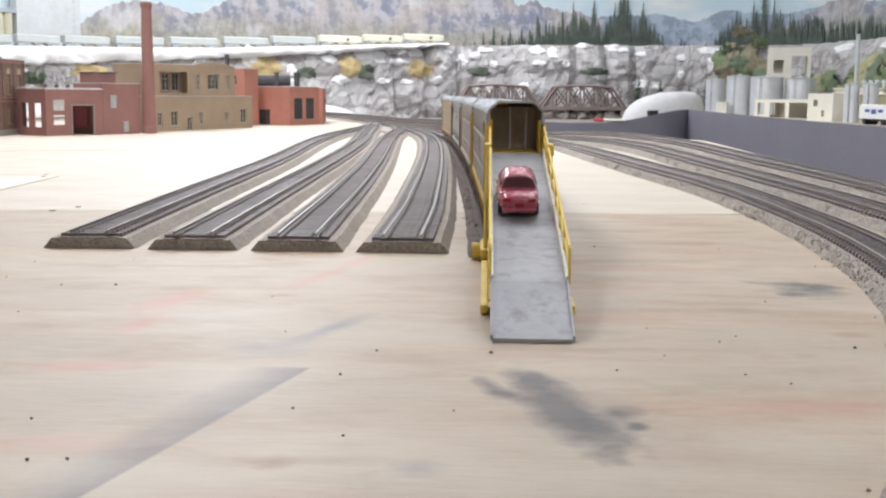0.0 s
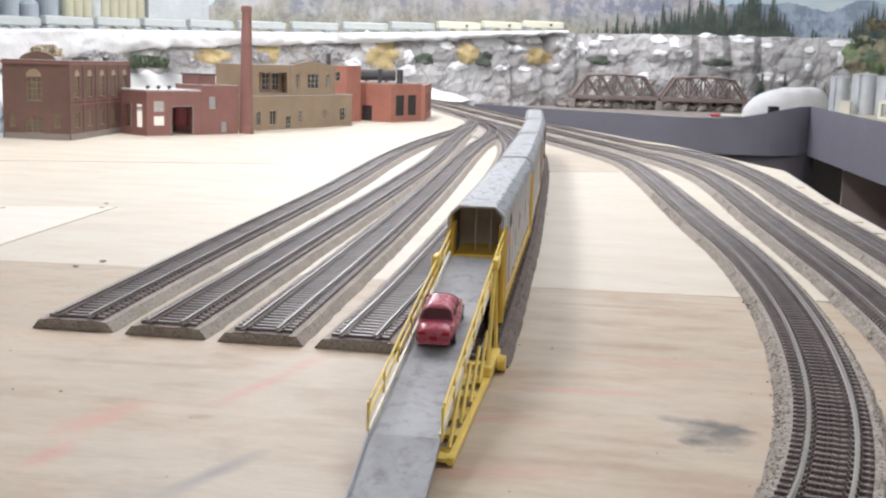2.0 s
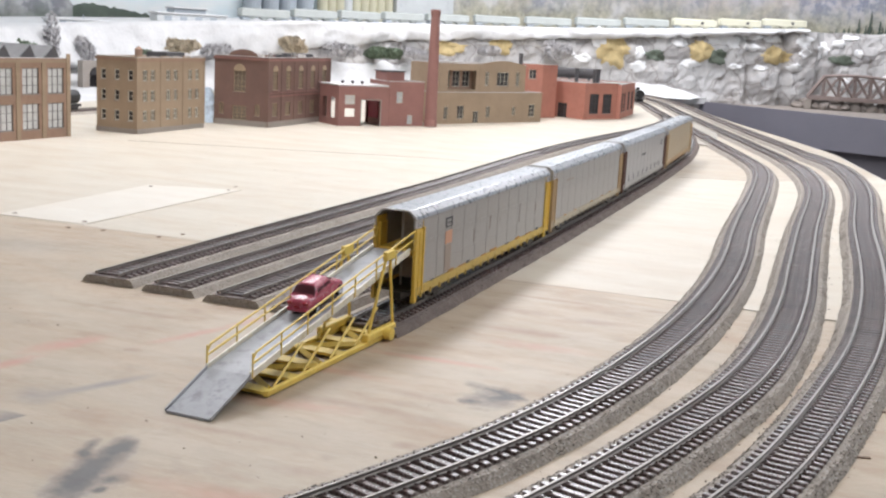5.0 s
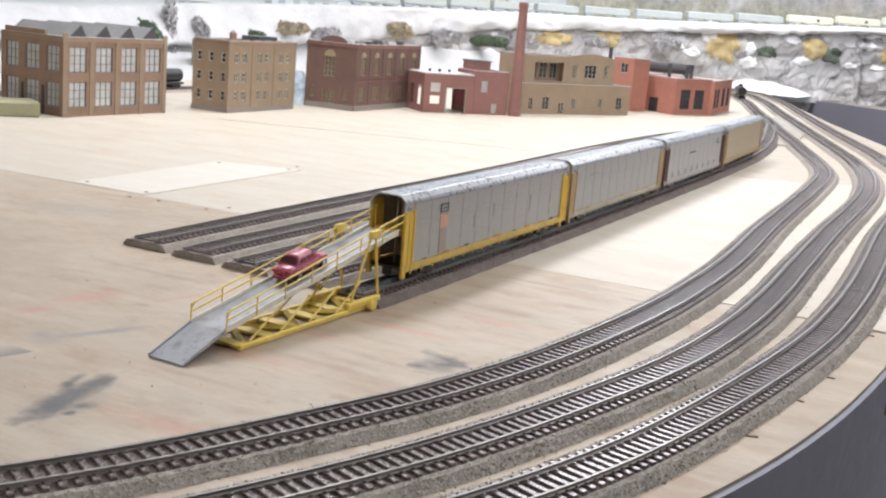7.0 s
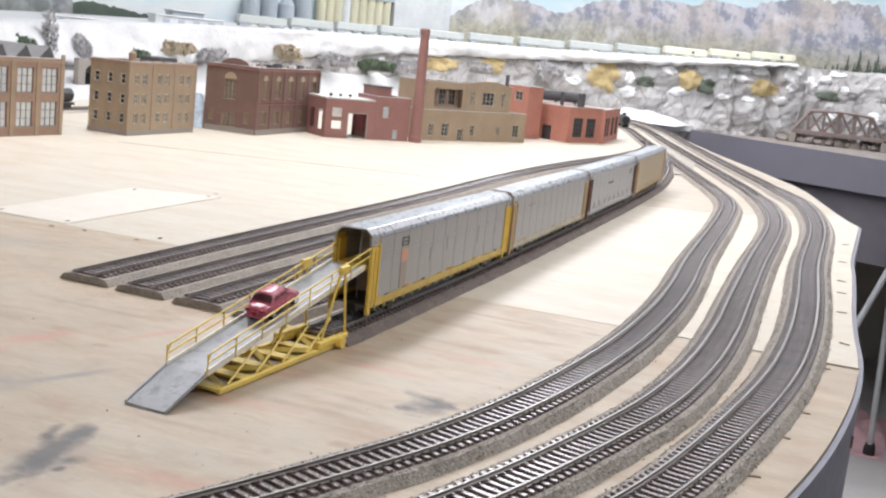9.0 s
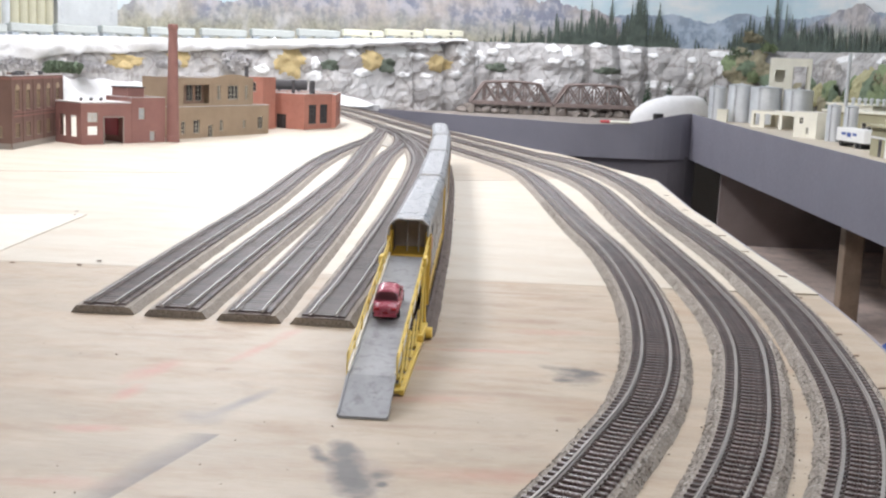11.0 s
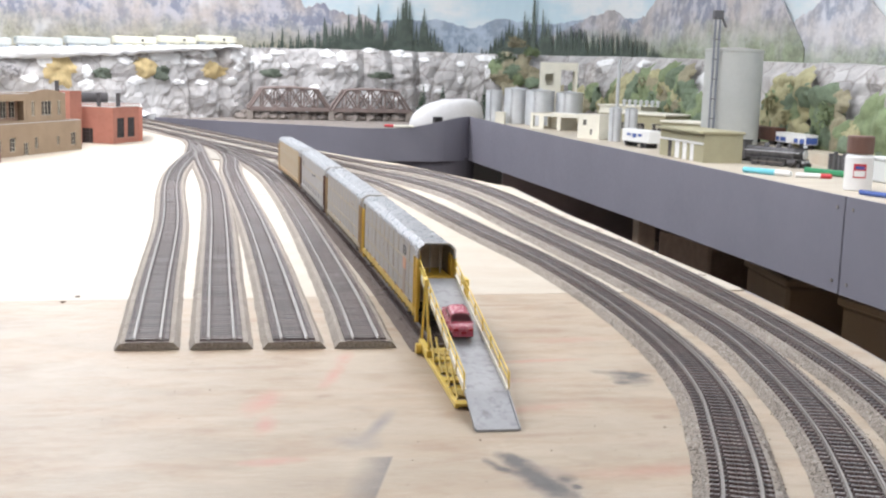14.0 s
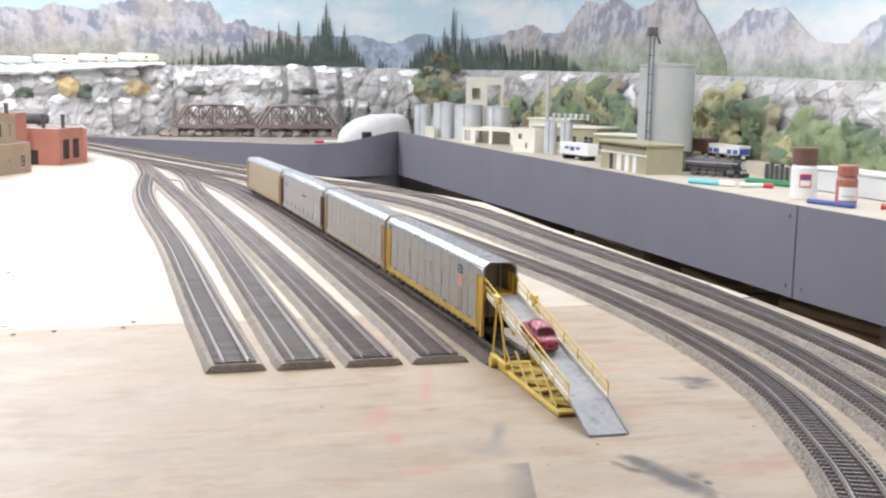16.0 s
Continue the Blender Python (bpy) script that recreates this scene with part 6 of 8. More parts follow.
def printed_forest(s0, s1, z_low, envelope, seed, off, spires=(), gap=(0.003, 0.009)):
    """A printed stand of spruce: many jagged flat trees of uneven height on the backdrop sheet."""
    rng = random.Random(seed)
    bm = fresh()
    s, todo = s0, []
    while s < s1:
        todo.append((s, max(0.02, between(envelope, s) - z_low) * rng.uniform(0.4, 1.0)))
        s += rng.uniform(*gap)
    todo += [(a, b - z_low) for a, b in spires]
    for s, h in todo:
        w = 0.007 + h * rng.uniform(0.06, 0.11)
        levels = max(6, int(h / 0.0065))
        o = off + rng.uniform(0, 0.006)
        prev = None
        bare = rng.uniform(0.0, 0.25)
        for k in range(levels * 2 + 1):
            q = k / (levels * 2)
            full = (1 - q) ** 0.8 * (1.0 if q > bare else 0.55)
            a, c = (rng.uniform(0.45, 1.35) * w * full * (1.0 if k % 2 == 0 else 0.28) + 0.0006 for _ in range(2))
            z = z_low + h * q
            cur = [bm.verts.new((*on_back(s + t, o), z + dz)) for t, dz in ((-a, -0.003), (0, 0), (c, -0.003))]
            if prev:
                bm.faces.new((prev[0], prev[1], cur[1], cur[0])), bm.faces.new((prev[1], prev[2], cur[2], cur[1]))
            prev = cur
    return tagged(part("backdrop_forest", bm, M_CONIF), "printed dark spruce forest along the foot of the mountains", "backdrop", kind="structure")


printed_forest(0.04, 1.05, 0.24, [(0.04, 0.31), (0.34, 0.385), (0.5, 0.45), (0.65, 0.49), (0.95, 0.48), (1.05, 0.36)], 5, 0.018, ((0.84, 0.628), (0.86, 0.55), (0.825, 0.56), (0.60, 0.52), (0.55, 0.48), (0.22, 0.40), (0.17, 0.37), (0.80, 0.52), (0.43, 0.455), (0.70, 0.53), (0.935, 0.52), (0.30, 0.39)))
printed_forest(1.24, 2.70, 0.24, [(1.24, 0.34), (1.38, 0.47), (1.62, 0.49), (1.85, 0.43), (2.4, 0.40), (2.62, 0.33), (2.70, 0.30)], 6, 0.018, ((1.51, 0.618), (1.46, 0.52), (1.56, 0.53), (1.38, 0.48), (2.0, 0.45), (2.25, 0.43)))
printed_forest(1.05, 1.24, 0.26, [(1.05, 0.35), (1.24, 0.36)], 8, 0.016, gap=(0.012, 0.03))

# grain elevator and mill printed on the backdrop, in low relief
M_BEIGE = plain("beige_silo_paint", (0.60, 0.57, 0.42), 0.8, vary=0.08, big=12)
M_PALEG = plain("pale_grey_mill", (0.64, 0.66, 0.66), 0.85, vary=0.08, big=18, small=80, dirt=(0.50, 0.52, 0.53), dirt_amount=0.35)
M_MILLWIN = plain("pale_grey_window", (0.56, 0.58, 0.59), 0.6, vary=0.1, big=30)
M_GREYB = plain("grey_blue_metal", (0.40, 0.44, 0.48), 0.6, vary=0.1, big=12)


def grain_elevator():
    t = thing("grain_elevator", pose(0, 0, 0), "beige ribbed grain elevator with pale grey mill house", "model building")
    n = 9
    for i in range(n):
        s = -2.47 + 0.37 * (i + 0.5) / n
        x, y = on_back(s, 0.028)
        part("silo", lathe(fresh(), [(0.0215, 0.15), (0.0215, 0.366)], 14, (x, y)), M_BEIGE if i not in (3,) else M_PALEG, t)
    for s0, s1, z0, z1, m in ((-2.48, -2.09, 0.366, 0.380, M_GREYB), (-2.09, -1.80, 0.15, 0.47, M_PALEG), (-2.25, -1.80, 0.245, 0.262, M_PALEG)):
        part("block", prism(fresh(), [on_back(s0, 0.05), on_back(s1, 0.05), on_back(s1, 0.008), on_back(s0, 0.008)], z0, z1), m, t)
    for row_z in (0.295, 0.32, 0.345, 0.37, 0.395, 0.42, 0.445):
        for k in range(9):
            s = -2.075 + 0.03 * k
            part("window", prism(fresh(), [on_back(s, 0.0515), on_back(s + 0.011, 0.0515), on_back(s + 0.011, 0.0495), on_back(s, 0.0495)], row_z, row_z + 0.011), M_MILLWIN, t)
    for i in range(4):
        x, y = on_back(-2.80 + 0.085 * i, 0.04)
        part("silo", lathe(fresh(), [(0.035, 0.12), (0.035, 0.30 + 0.05 * (i % 2)), (0.01, 0.33 + 0.05 * (i % 2))], 18, (x, y)), M_GREYB, t)


grain_elevator()
M_DARKHILL = plain("dark_green_hill", (0.10, 0.125, 0.10), 0.9, vary=0.35, big=14, small=150, relief=0.4)
M_LEFTPEAK = mountain_material("left_peak", (0.27, 0.275, 0.31), (0.40, 0.40, 0.42), (0.36, 0.35, 0.34), (0.155, 0.19, 0.135), 0.05, 0.13, 0.10, 1.0, 9.0, 0.05)
sheet("backdrop_mountain", -3.95, -3.46, 0.006, 0.08, crest([(-3.95, 0.13), (-3.88, 0.25), (-3.80, 0.39), (-3.745, 0.44), (-3.66, 0.34), (-3.56, 0.22), (-3.46, 0.13)], 0.008, 31), M_LEFTPEAK, "printed grey mountain with green lower slopes", "backdrop", on_back, 0.014)
sheet("backdrop_hill", -3.56, -3.08, 0.008, 0.08, crest([(-3.56, 0.205), (-3.50, 0.222), (-3.30, 0.198), (-3.12, 0.194), (-3.08, 0.15)], 0.010, 33), M_DARKHILL, "printed dark green tree line", "backdrop", on_back, 0.015)
M_SNOWHILL = plain("snowy_grey_hill", (0.32, 0.33, 0.36), 0.9, vary=0.4, big=22, small=150, dirt=(0.82, 0.82, 0.83), dirt_amount=0.95)
sheet("backdrop_hill", -4.7, -3.84, 0.01, 0.08, crest([(-4.7, 0.25), (-4.3, 0.26), (-4.05, 0.24), (-3.95, 0.22), (-3.84, 0.12)], 0.012, 35), M_SNOWHILL, "printed grey hill with snow patches", "backdrop", on_back, 0.011)

# ---- rock face, snow bank and ledge under the backdrop ----
def rock_material():
    m, nt, b = nodes_of("grey_plaster_rock")
    v = coords(nt)
    n = noise_node(nt, v, 14, 7, 0.68)
    col = ramp(nt, n, [(0.3, (0.32, 0.31, 0.31)), (0.5, (0.45, 0.437, 0.432)), (0.7, (0.585, 0.57, 0.56))])
    col = mix(nt, ramp(nt, noise_node(nt, v, 4, 4), [(0.5, (0, 0, 0)), (0.7, (0.4,) * 3)]), col, (0.34, 0.285, 0.24))
    fine = noise_node(nt, v, 90, 5, 0.7)
    vor = nt.nodes.new("ShaderNodeTexVoronoi")
    vor.feature = "DISTANCE_TO_EDGE"
    vor.inputs["Scale"].default_value = 11
    warp = nt.nodes.new("ShaderNodeVectorMath")
    warp.operation = "MULTIPLY_ADD"
    cn = nt.nodes.new("ShaderNodeTexNoise")
    cn.inputs["Scale"].default_value = 9
    link(nt, v, cn.inputs["Vector"])
    link(nt, cn.outputs["Color"], warp.inputs[0])
    warp.inputs[1].default_value = (0.12, 0.12, 0.12)
    link(nt, v, warp.inputs[2])
    link(nt, warp.outputs[0], vor.inputs["Vector"])
    cell = nt.nodes.new("ShaderNodeTexVoronoi")
    cell.inputs["Scale"].default_value = 11
    link(nt, warp.outputs[0], cell.inputs["Vector"])
    tone = nt.nodes.new("ShaderNodeSeparateColor")
    link(nt, cell.outputs["Color"], tone.inputs[0])
    col = mix(nt, ramp(nt, tone.outputs[0], [(0.0, (0.45,) * 3), (0.35, (0, 0, 0))]), col, (0.29, 0.275, 0.27))
    col = mix(nt, ramp(nt, tone.outputs[1], [(0.65, (0, 0, 0)), (1.0, (0.5,) * 3)]), col, (0.62, 0.615, 0.61))
    crack = ramp(nt, vor.outputs["Distance"], [(0.0, (1, 1, 1)), (0.05, (0, 0, 0))])
    col = mix(nt, maths(nt, "MULTIPLY", crack, 0.58), col, (0.17, 0.145, 0.13))
    link(nt, col, b.inputs["Base Color"])
    b.inputs["Roughness"].default_value = 0.92
    bump(nt, b, fine, 0.6, 0.004)
    return m


M_ROCK = rock_material()


def rock_depth(s, z):
    p = (s * 5.5, z * 7.5, 0.3)
    fis = min(abs(s - q) for q in (-0.14, 0.03, 0.53, 0.66, 0.79, -0.30)) * 30
    d, _ = noise.voronoi(p)
    e, _ = noise.voronoi((s * 15, z * 17, 2.7))
    return -0.035 * max(0.0, 1 - fis + 0.3 * noise.noise((z * 20, s, 2))) + 0.033 * (d[1] - d[0]) + 0.016 * (e[1] - e[0]) + 0.02 * noise.noise((s * 3, z * 4, 9)) + 0.006 * noise.noise((s * 40, z * 40, 1))


def rock_face(s0, s1, z_low, lean, label):
    bm = fresh()
    ns, nz = int((s1 - s0) / 0.013), 26
    grid = []
    for i in range(ns + 1):
        s = s0 + (s1 - s0) * i / ns
        top = between(LEDGE_Z, s) + 0.006 * noise.noise((s * 12, 1, 1))
        colm = []
        for k in range(nz + 1):
            f = k / nz
            z = z_low + (top - z_low) * f
            off = 0.02 + rock_depth(s, z) + lean * (1 - f) - 0.03 * max(0, f - 0.85) / 0.15
            x, y = on_ledge(s, off)
            colm.append(bm.verts.new((x, y, z)))
        for off, z in ((-0.10, top + 0.001), (-0.45, top - 0.01)):
            x, y = on_ledge(s, off)
            colm.append(bm.verts.new((x, y, z)))
        grid.append(colm)
    for a, b in zip(grid, grid[1:]):
        for k in range(len(a) - 1):
            bm.faces.new((a[k], b[k], b[k + 1], a[k + 1]))
    return tagged(part("rock_face", bm, M_ROCK), label, "rock face", kind="structure")


rock_face(L0 + 0.1, 1.18, -0.16, 0.02, "sculpted grey plaster rock cliff with cracks")
rock_face(1.18, L1 - 0.1, -0.02, 0.015, "sculpted pale grey cliff behind the industries")


def snow_bank(s0, s1, lower, label):
    """White plaster snow lying over the upper part of the cliff."""
    bm = fresh()
    grid = []
    n = int((s1 - s0) / 0.014)
    for i in range(n + 1):
        s = s0 + (s1 - s0) * i / n
        top = between(LEDGE_Z, s) + 0.010
        low = lower(s) + 0.014 * noise.noise((s * 7, 4, 4)) + 0.010 * noise.noise((s * 23, 6, 4))
        low = min(low, top - 0.004)
        colm = []
        for k in range(11):
            f = k / 10
            z = low + (top - low) * f
            off = 0.034 + rock_depth(s, z) * 0.8 + 0.008 * math.sin(math.pi * min(1, f * 1.1)) + max(0, 0.09 - low) * 1.4 * (1 - f)
            x, y = on_ledge(s, off - (0.05 if k == 0 else 0))
            colm.append(bm.verts.new((x, y, z)))
        for off, z in ((-0.03, top + 0.002), (-0.46, top + 0.002)):
            x, y = on_ledge(s, off)
            colm.append(bm.verts.new((x, y, z)))
        grid.append(colm)
    for a, b in zip(grid, grid[1:]):
        for k in range(len(a) - 1):
            bm.faces.new((a[k], b[k], b[k + 1], a[k + 1]))
    return tagged(part("snow_bank", bm, M_PLASTER, smooth=True), label, "snow", kind="structure")


snow_bank(L0 + 0.1, -0.05, lambda s: between([(-6, 0.02), (-3.0, 0.035), (-2.4, 0.09), (-1.9, 0.150), (-1.3, 0.182), (-0.8, 0.214), (-0.4, 0.243), (-0.05, 0.276)], s), "white plaster snow bank along the cliff top")
def snow_apron(s0, s1, upper, label):
    """Snow heaped against the foot of the slope."""
    bm = fresh()
    grid = []
    n = int((s1 - s0) / 0.02)
    for i in range(n + 1):
        s = s0 + (s1 - s0) * i / n
        top = upper(s) + 0.016 * noise.noise((s * 6, 8, 2)) + 0.010 * noise.noise((s * 19, 8, 5))
        colm = []
        for k in range(9):
            f = k / 8
            z = -0.012 + (top + 0.012) * f
            x, y = on_ledge(s, 0.045 + rock_depth(s, z) * 0.8 * f + 0.11 * (1 - f) ** 1.5 + 0.012 * noise.noise((s * 14, z * 14, 3)) - (0.03 if k == 8 else 0))
            colm.append(bm.verts.new((x, y, z)))
        grid.append(colm)
    for a, b in zip(grid, grid[1:]):
        for k in range(8):
            bm.faces.new((a[k], b[k], b[k + 1], a[k + 1]))
    return tagged(part("snow_bank", bm, M_PLASTER, smooth=True), label, "snow", kind="structure")


snow_apron(L0 + 0.2, -1.25, lambda s: between([(-6, 0.05), (-2.6, 0.075), (-2.1, 0.085), (-1.7, 0.075), (-1.4, 0.06), (-1.25, 0.0)], s), "white plaster snow heaped at the foot of the slope")
# low white ground between the board and the cliff on the far side
tagged(part("plaster_ground", prism(fresh(), [(-1.3505, -0.2), (-1.15, -0.2), (-1.1505, 1.25), (-1.3505, 2.4), (-1.3505, 3.721), (-0.452, 3.721), (-0.40, 3.86), (-0.31, 3.99), (-0.30, 4.25), (-1.9, 4.25), (-2.2, 2.0), (-2.2, -0.2)], -0.03, -0.006), M_PLASTER), "white plaster ground behind the board", "ground", kind="structure")


def lump(name, s, z, ws, hz, mat, label, category, bulge=0.02, seed=0, off=0.005, kind="", group=""):
    """A flattened ragged pad (snow, moss) lying on the cliff."""
    rng = random.Random(seed + int(s * 1000))
    bm = fresh()
    n, rings = 40, 5
    centre = None
    prev = None
    ph = rng.uniform(0, 9)
    for r in range(rings + 1):
        f = r / rings
        cur = []
        for i in range(n):
            a = 2 * math.pi * i / n
            k = 1 + 0.42 * noise.noise((math.cos(a) * 1.6 + ph, math.sin(a) * 1.6, seed)) + 0.24 * noise.noise((math.cos(a) * 5 + ph, math.sin(a) * 5, seed + 3)) + 0.10 * rng.uniform(-1, 1)
            ss, zz = s + ws * f * k * math.cos(a), z + hz * f * k * math.sin(a)
            low = -0.16 if ss < 1.18 else -0.02
            up = (zz - low) / (between(LEDGE_Z, ss) - low)
            x, y = on_ledge(ss, 0.02 + off + rock_depth(ss, zz) + 0.02 * (1 - up) - 0.2 * max(0.0, up - 0.85) + bulge * (1 - f * f) - 0.010 * (f > 0.95))
            if r == 0:
                if centre is None:
                    centre = bm.verts.new((x, y, zz))
                cur.append(centre)
            else:
                cur.append(bm.verts.new((x, y, zz)))
        if r == 1:
            for i in range(n):
                bm.faces.new((centre, cur[i], cur[(i + 1) % n]))
        elif r > 1:
            for i in range(n):
                bm.faces.new((prev[i], cur[i], cur[(i + 1) % n], prev[(i + 1) % n]))
        prev = cur
    return tagged(part(name, bm, mat, smooth=True), label, category, group, kind)


M_SNOWP = plain("white_snow_plaster", (0.80, 0.80, 0.80), 0.9, vary=0.06, big=20, small=120, relief=0.4, dist=0.002)
M_OCHRE = plain("ochre_turf", (0.54, 0.42, 0.215), 0.95, vary=0.22, big=60, small=300, relief=0.9, dist=0.003)
M_MOSS = plain("dull_green_turf", (0.13, 0.155, 0.12), 0.95, vary=0.3, big=60, small=300, relief=0.9, dist=0.004)
SNOW = [(-0.68, 0.238, 0.06, 0.014), (-0.45, 0.232, 0.045, 0.020), (-0.38, 0.222, 0.025, 0.024), (-0.20, 0.242, 0.035, 0.014), (-0.06, 0.240, 0.03, 0.022), (-0.05, 0.192, 0.022, 0.016), (-0.29, 0.247, 0.04, 0.010), (-0.57, 0.126, 0.036, 0.016), (-0.37, 0.123, 0.026, 0.009), (-0.25, 0.123, 0.025, 0.009), (-0.09, 0.131, 0.03, 0.014), (-0.79, 0.160, 0.022, 0.020), (-0.79, 0.106, 0.03, 0.018), (0.09, 0.236, 0.022, 0.014), (0.17, 0.200, 0.016, 0.014), (0.36, 0.207, 0.026, 0.009), (0.42, 0.251, 0.018, 0.022), (0.56, 0.284, 0.030, 0.008), (0.69, 0.277, 0.028, 0.012), (0.73, 0.268, 0.022, 0.010), (0.81, 0.252, 0.018, 0.010), (0.98, 0.237, 0.018, 0.012), (0.98, 0.165, 0.014, 0.014), (0.81, 0.125, 0.028, 0.014), (1.10, 0.268, 0.045, 0.014), (1.12, 0.205, 0.022, 0.034), (0.64, 0.150, 0.030, 0.010), (0.03, 0.205, 0.020, 0.026), (0.13, 0.262, 0.03, 0.010), (0.48, 0.205, 0.014, 0.012), (0.30, 0.115, 0.02, 0.010), (0.88, 0.110, 0.022, 0.010), (-0.96, 0.205, 0.025, 0.03), (-1.12, 0.145, 0.05, 0.014), (-1.03, 0.125, 0.03, 0.012), (1.96, 0.258, 0.06, 0.012), (2.42, 0.252, 0.07, 0.012), (3.00, 0.180, 0.03, 0.030), (3.78, 0.124, 0.018, 0.022), (0.12, 0.078, 0.030, 0.016), (0.30, 0.082, 0.022, 0.020), (0.54, 0.088, 0.026, 0.018), (0.68, 0.080, 0.022, 0.014), (-0.30, 0.205, 0.030, 0.012), (-0.62, 0.205, 0.028, 0.016), (0.36, 0.262, 0.03, 0.014)]
for i, (s, z, ws, hz) in enumerate(SNOW):
    lump("snow_patch", s, z, ws * 1.3, hz * 1.35, M_SNOWP, "white plaster snow patch on the rock", "snow", 0.001, i, 0.005, group="snow patches")
for i, (s, z, ws, hz) in enumerate(((-0.53, 0.176, 0.055, 0.034), (-0.185, 0.172, 0.065, 0.030), (-0.90, 0.165, 0.060, 0.058), (-1.62, 0.138, 0.09, 0.020), (-1.36, 0.156, 0.05, 0.026))):
    lump("turf_patch", s, z, ws * 1.12, hz * 1.3, M_OCHRE, "ochre yellow turf patch on the rock", "turf", 0.001, 40 + i, 0.006, group="turf patches")
for i, (s, z, ws, hz) in enumerate(((-0.72, 0.150, 0.055, 0.024), (-0.45, 0.158, 0.045, 0.036), (0.10, 0.170, 0.055, 0.022), (0.60, 0.173, 0.06, 0.018), (-1.97, 0.110, 0.07, 0.022))):
    lump("moss_patch", s, z, ws, hz, M_MOSS, "dull green moss patch on the rock", "turf", 0.001, 60 + i, 0.005, group="turf patches")

# ---- truss bridge in front of the rock face ----
M_STEELRUST = plain("rust_brown_steel", (0.225, 0.175, 0.160), 0.8, vary=0.2, big=30, small=250)
M_CREAM = plain("cream_plastic", (0.80, 0.77, 0.66), 0.6, vary=0.06, big=20)
M_SILO = plain("corrugated_silver", (0.60, 0.615, 0.63), 0.42, 0.4, vary=0.1, big=20, small=200, relief=0.2)
M_TANK = plain("pale_concrete_tank", (0.43, 0.44, 0.42), 0.75, vary=0.08, big=10, small=200, dirt=(0.33, 0.34, 0.32), dirt_amount=0.3)
M_OLIVE = plain("olive_tan_wall", (0.36, 0.335, 0.22), 0.75, vary=0.08, big=20)
M_WHITE = plain("white_plastic", (0.78, 0.78, 0.77), 0.45, vary=0.04, big=20)
M_ENGINE = plain("dark_engine_grey", (0.095, 0.092, 0.098), 0.5, vary=0.2, big=40)
M_BLUE = plain("blue_paint", (0.05, 0.10, 0.33), 0.5, vary=0.1)


def truss_bridge():
    """Two through-truss spans: heavy deck girders, cambered top chords, sway bracing, grey piers."""
    b = thing("truss_bridge", Matrix.Translation((0.066, 4.12, 0)) @ Matrix.Rotation(math.atan2(0.10, 0.70), 4, "Z"), "rust-brown steel truss bridge with two spans on piers", "model bridge")
    SP, N, ZT, ZD, W = 0.354, 6, 0.106, 0.020, 0.070
    for span in range(2):
        x0 = span * (SP + 0.008)
        node = lambda i: (x0 + SP * i / N, ZT + 0.007 * math.sin(math.pi * (i - 1) / (N - 2)))
        for y in (0.0, W):
            part("bottom_chord", bbox(x0, x0 + SP, y - 0.004, y + 0.004, ZD - 0.008, ZD + 0.007, 0.0008), M_STEELRUST, b)
            for i in range(1, N - 1):
                (xa, za), (xb, zb) = node(i), node(i + 1)
                part("top_chord", rod(fresh(), (xa, y, za), (xb, y, zb), 0.0052, 4), M_STEELRUST, b)
            for i, j in ((0, 1), (N, N - 1)):
                part("end_post", rod(fresh(), (node(i)[0], y, ZD), (node(j)[0], y, node(j)[1]), 0.0055, 4), M_STEELRUST, b)
            for i in range(1, N):
                part("upright", rod(fresh(), (node(i)[0], y, ZD), (node(i)[0], y, node(i)[1]), 0.0036, 4), M_STEELRUST, b)
            for i in range(1, N - 1):
                (xa, za), (xb, zb) = node(i), node(i + 1)
                part("diagonal", rod(fresh(), (xa, y, za), (xb, y, ZD), 0.0032, 4), M_STEELRUST, b)
                part("diagonal", rod(fresh(), (xa, y, ZD), (xb, y, zb), 0.0028, 4), M_STEELRUST, b)
        for i in range(1, N):
            part("cross_strut", rod(fresh(), (node(i)[0], 0, node(i)[1]), (node(i)[0], W, node(i)[1]), 0.0028, 4), M_STEELRUST, b)
            if i < N - 1:
                part("sway_brace", rod(fresh(), (node(i)[0], 0, node(i)[1]), (node(i + 1)[0], W, node(i + 1)[1]), 0.0020, 4), M_STEELRUST, b)
        part("bridge_deck", bbox(x0, x0 + SP, 0.0045, W - 0.0045, ZD - 0.004, ZD + 0.003, 0.0006), M_STEELRUST, b)
    for x in (0.004, SP + 0.004, 2 * SP + 0.002):
        part("pier", bbox(x - 0.013, x + 0.013, -0.004, W + 0.004, -0.026, ZD - 0.0085, 0.002), M_STONE, b)


truss_bridge()


def boulder(x, y, z, rx, ry, rz, seed):
    """A broken rock with facets, half sunk in the rubble under the bridge."""
    bm = fresh()
    bmesh.ops.create_icosphere(bm, subdivisions=2, radius=1.0)
    for v in bm.verts:
        k = 1 + 0.45 * noise.noise(v.co * 1.1 + Vector((seed * 3.1, 0, 0))) + 0.18 * noise.noise(v.co * 3.0 + Vector((0, seed * 1.7, 0)))
        v.co = Vector((v.co.x * rx, v.co.y * ry, max(-0.5 * rz, v.co.z * rz))) * k
    ob = part("boulder", bm, M_RUBBLE, m=pose(x, y, z, 0, 0, seed * 47))
    tagged(ob, "brown-grey plaster boulder in the rubble under the bridge", "rock", "rubble boulders")


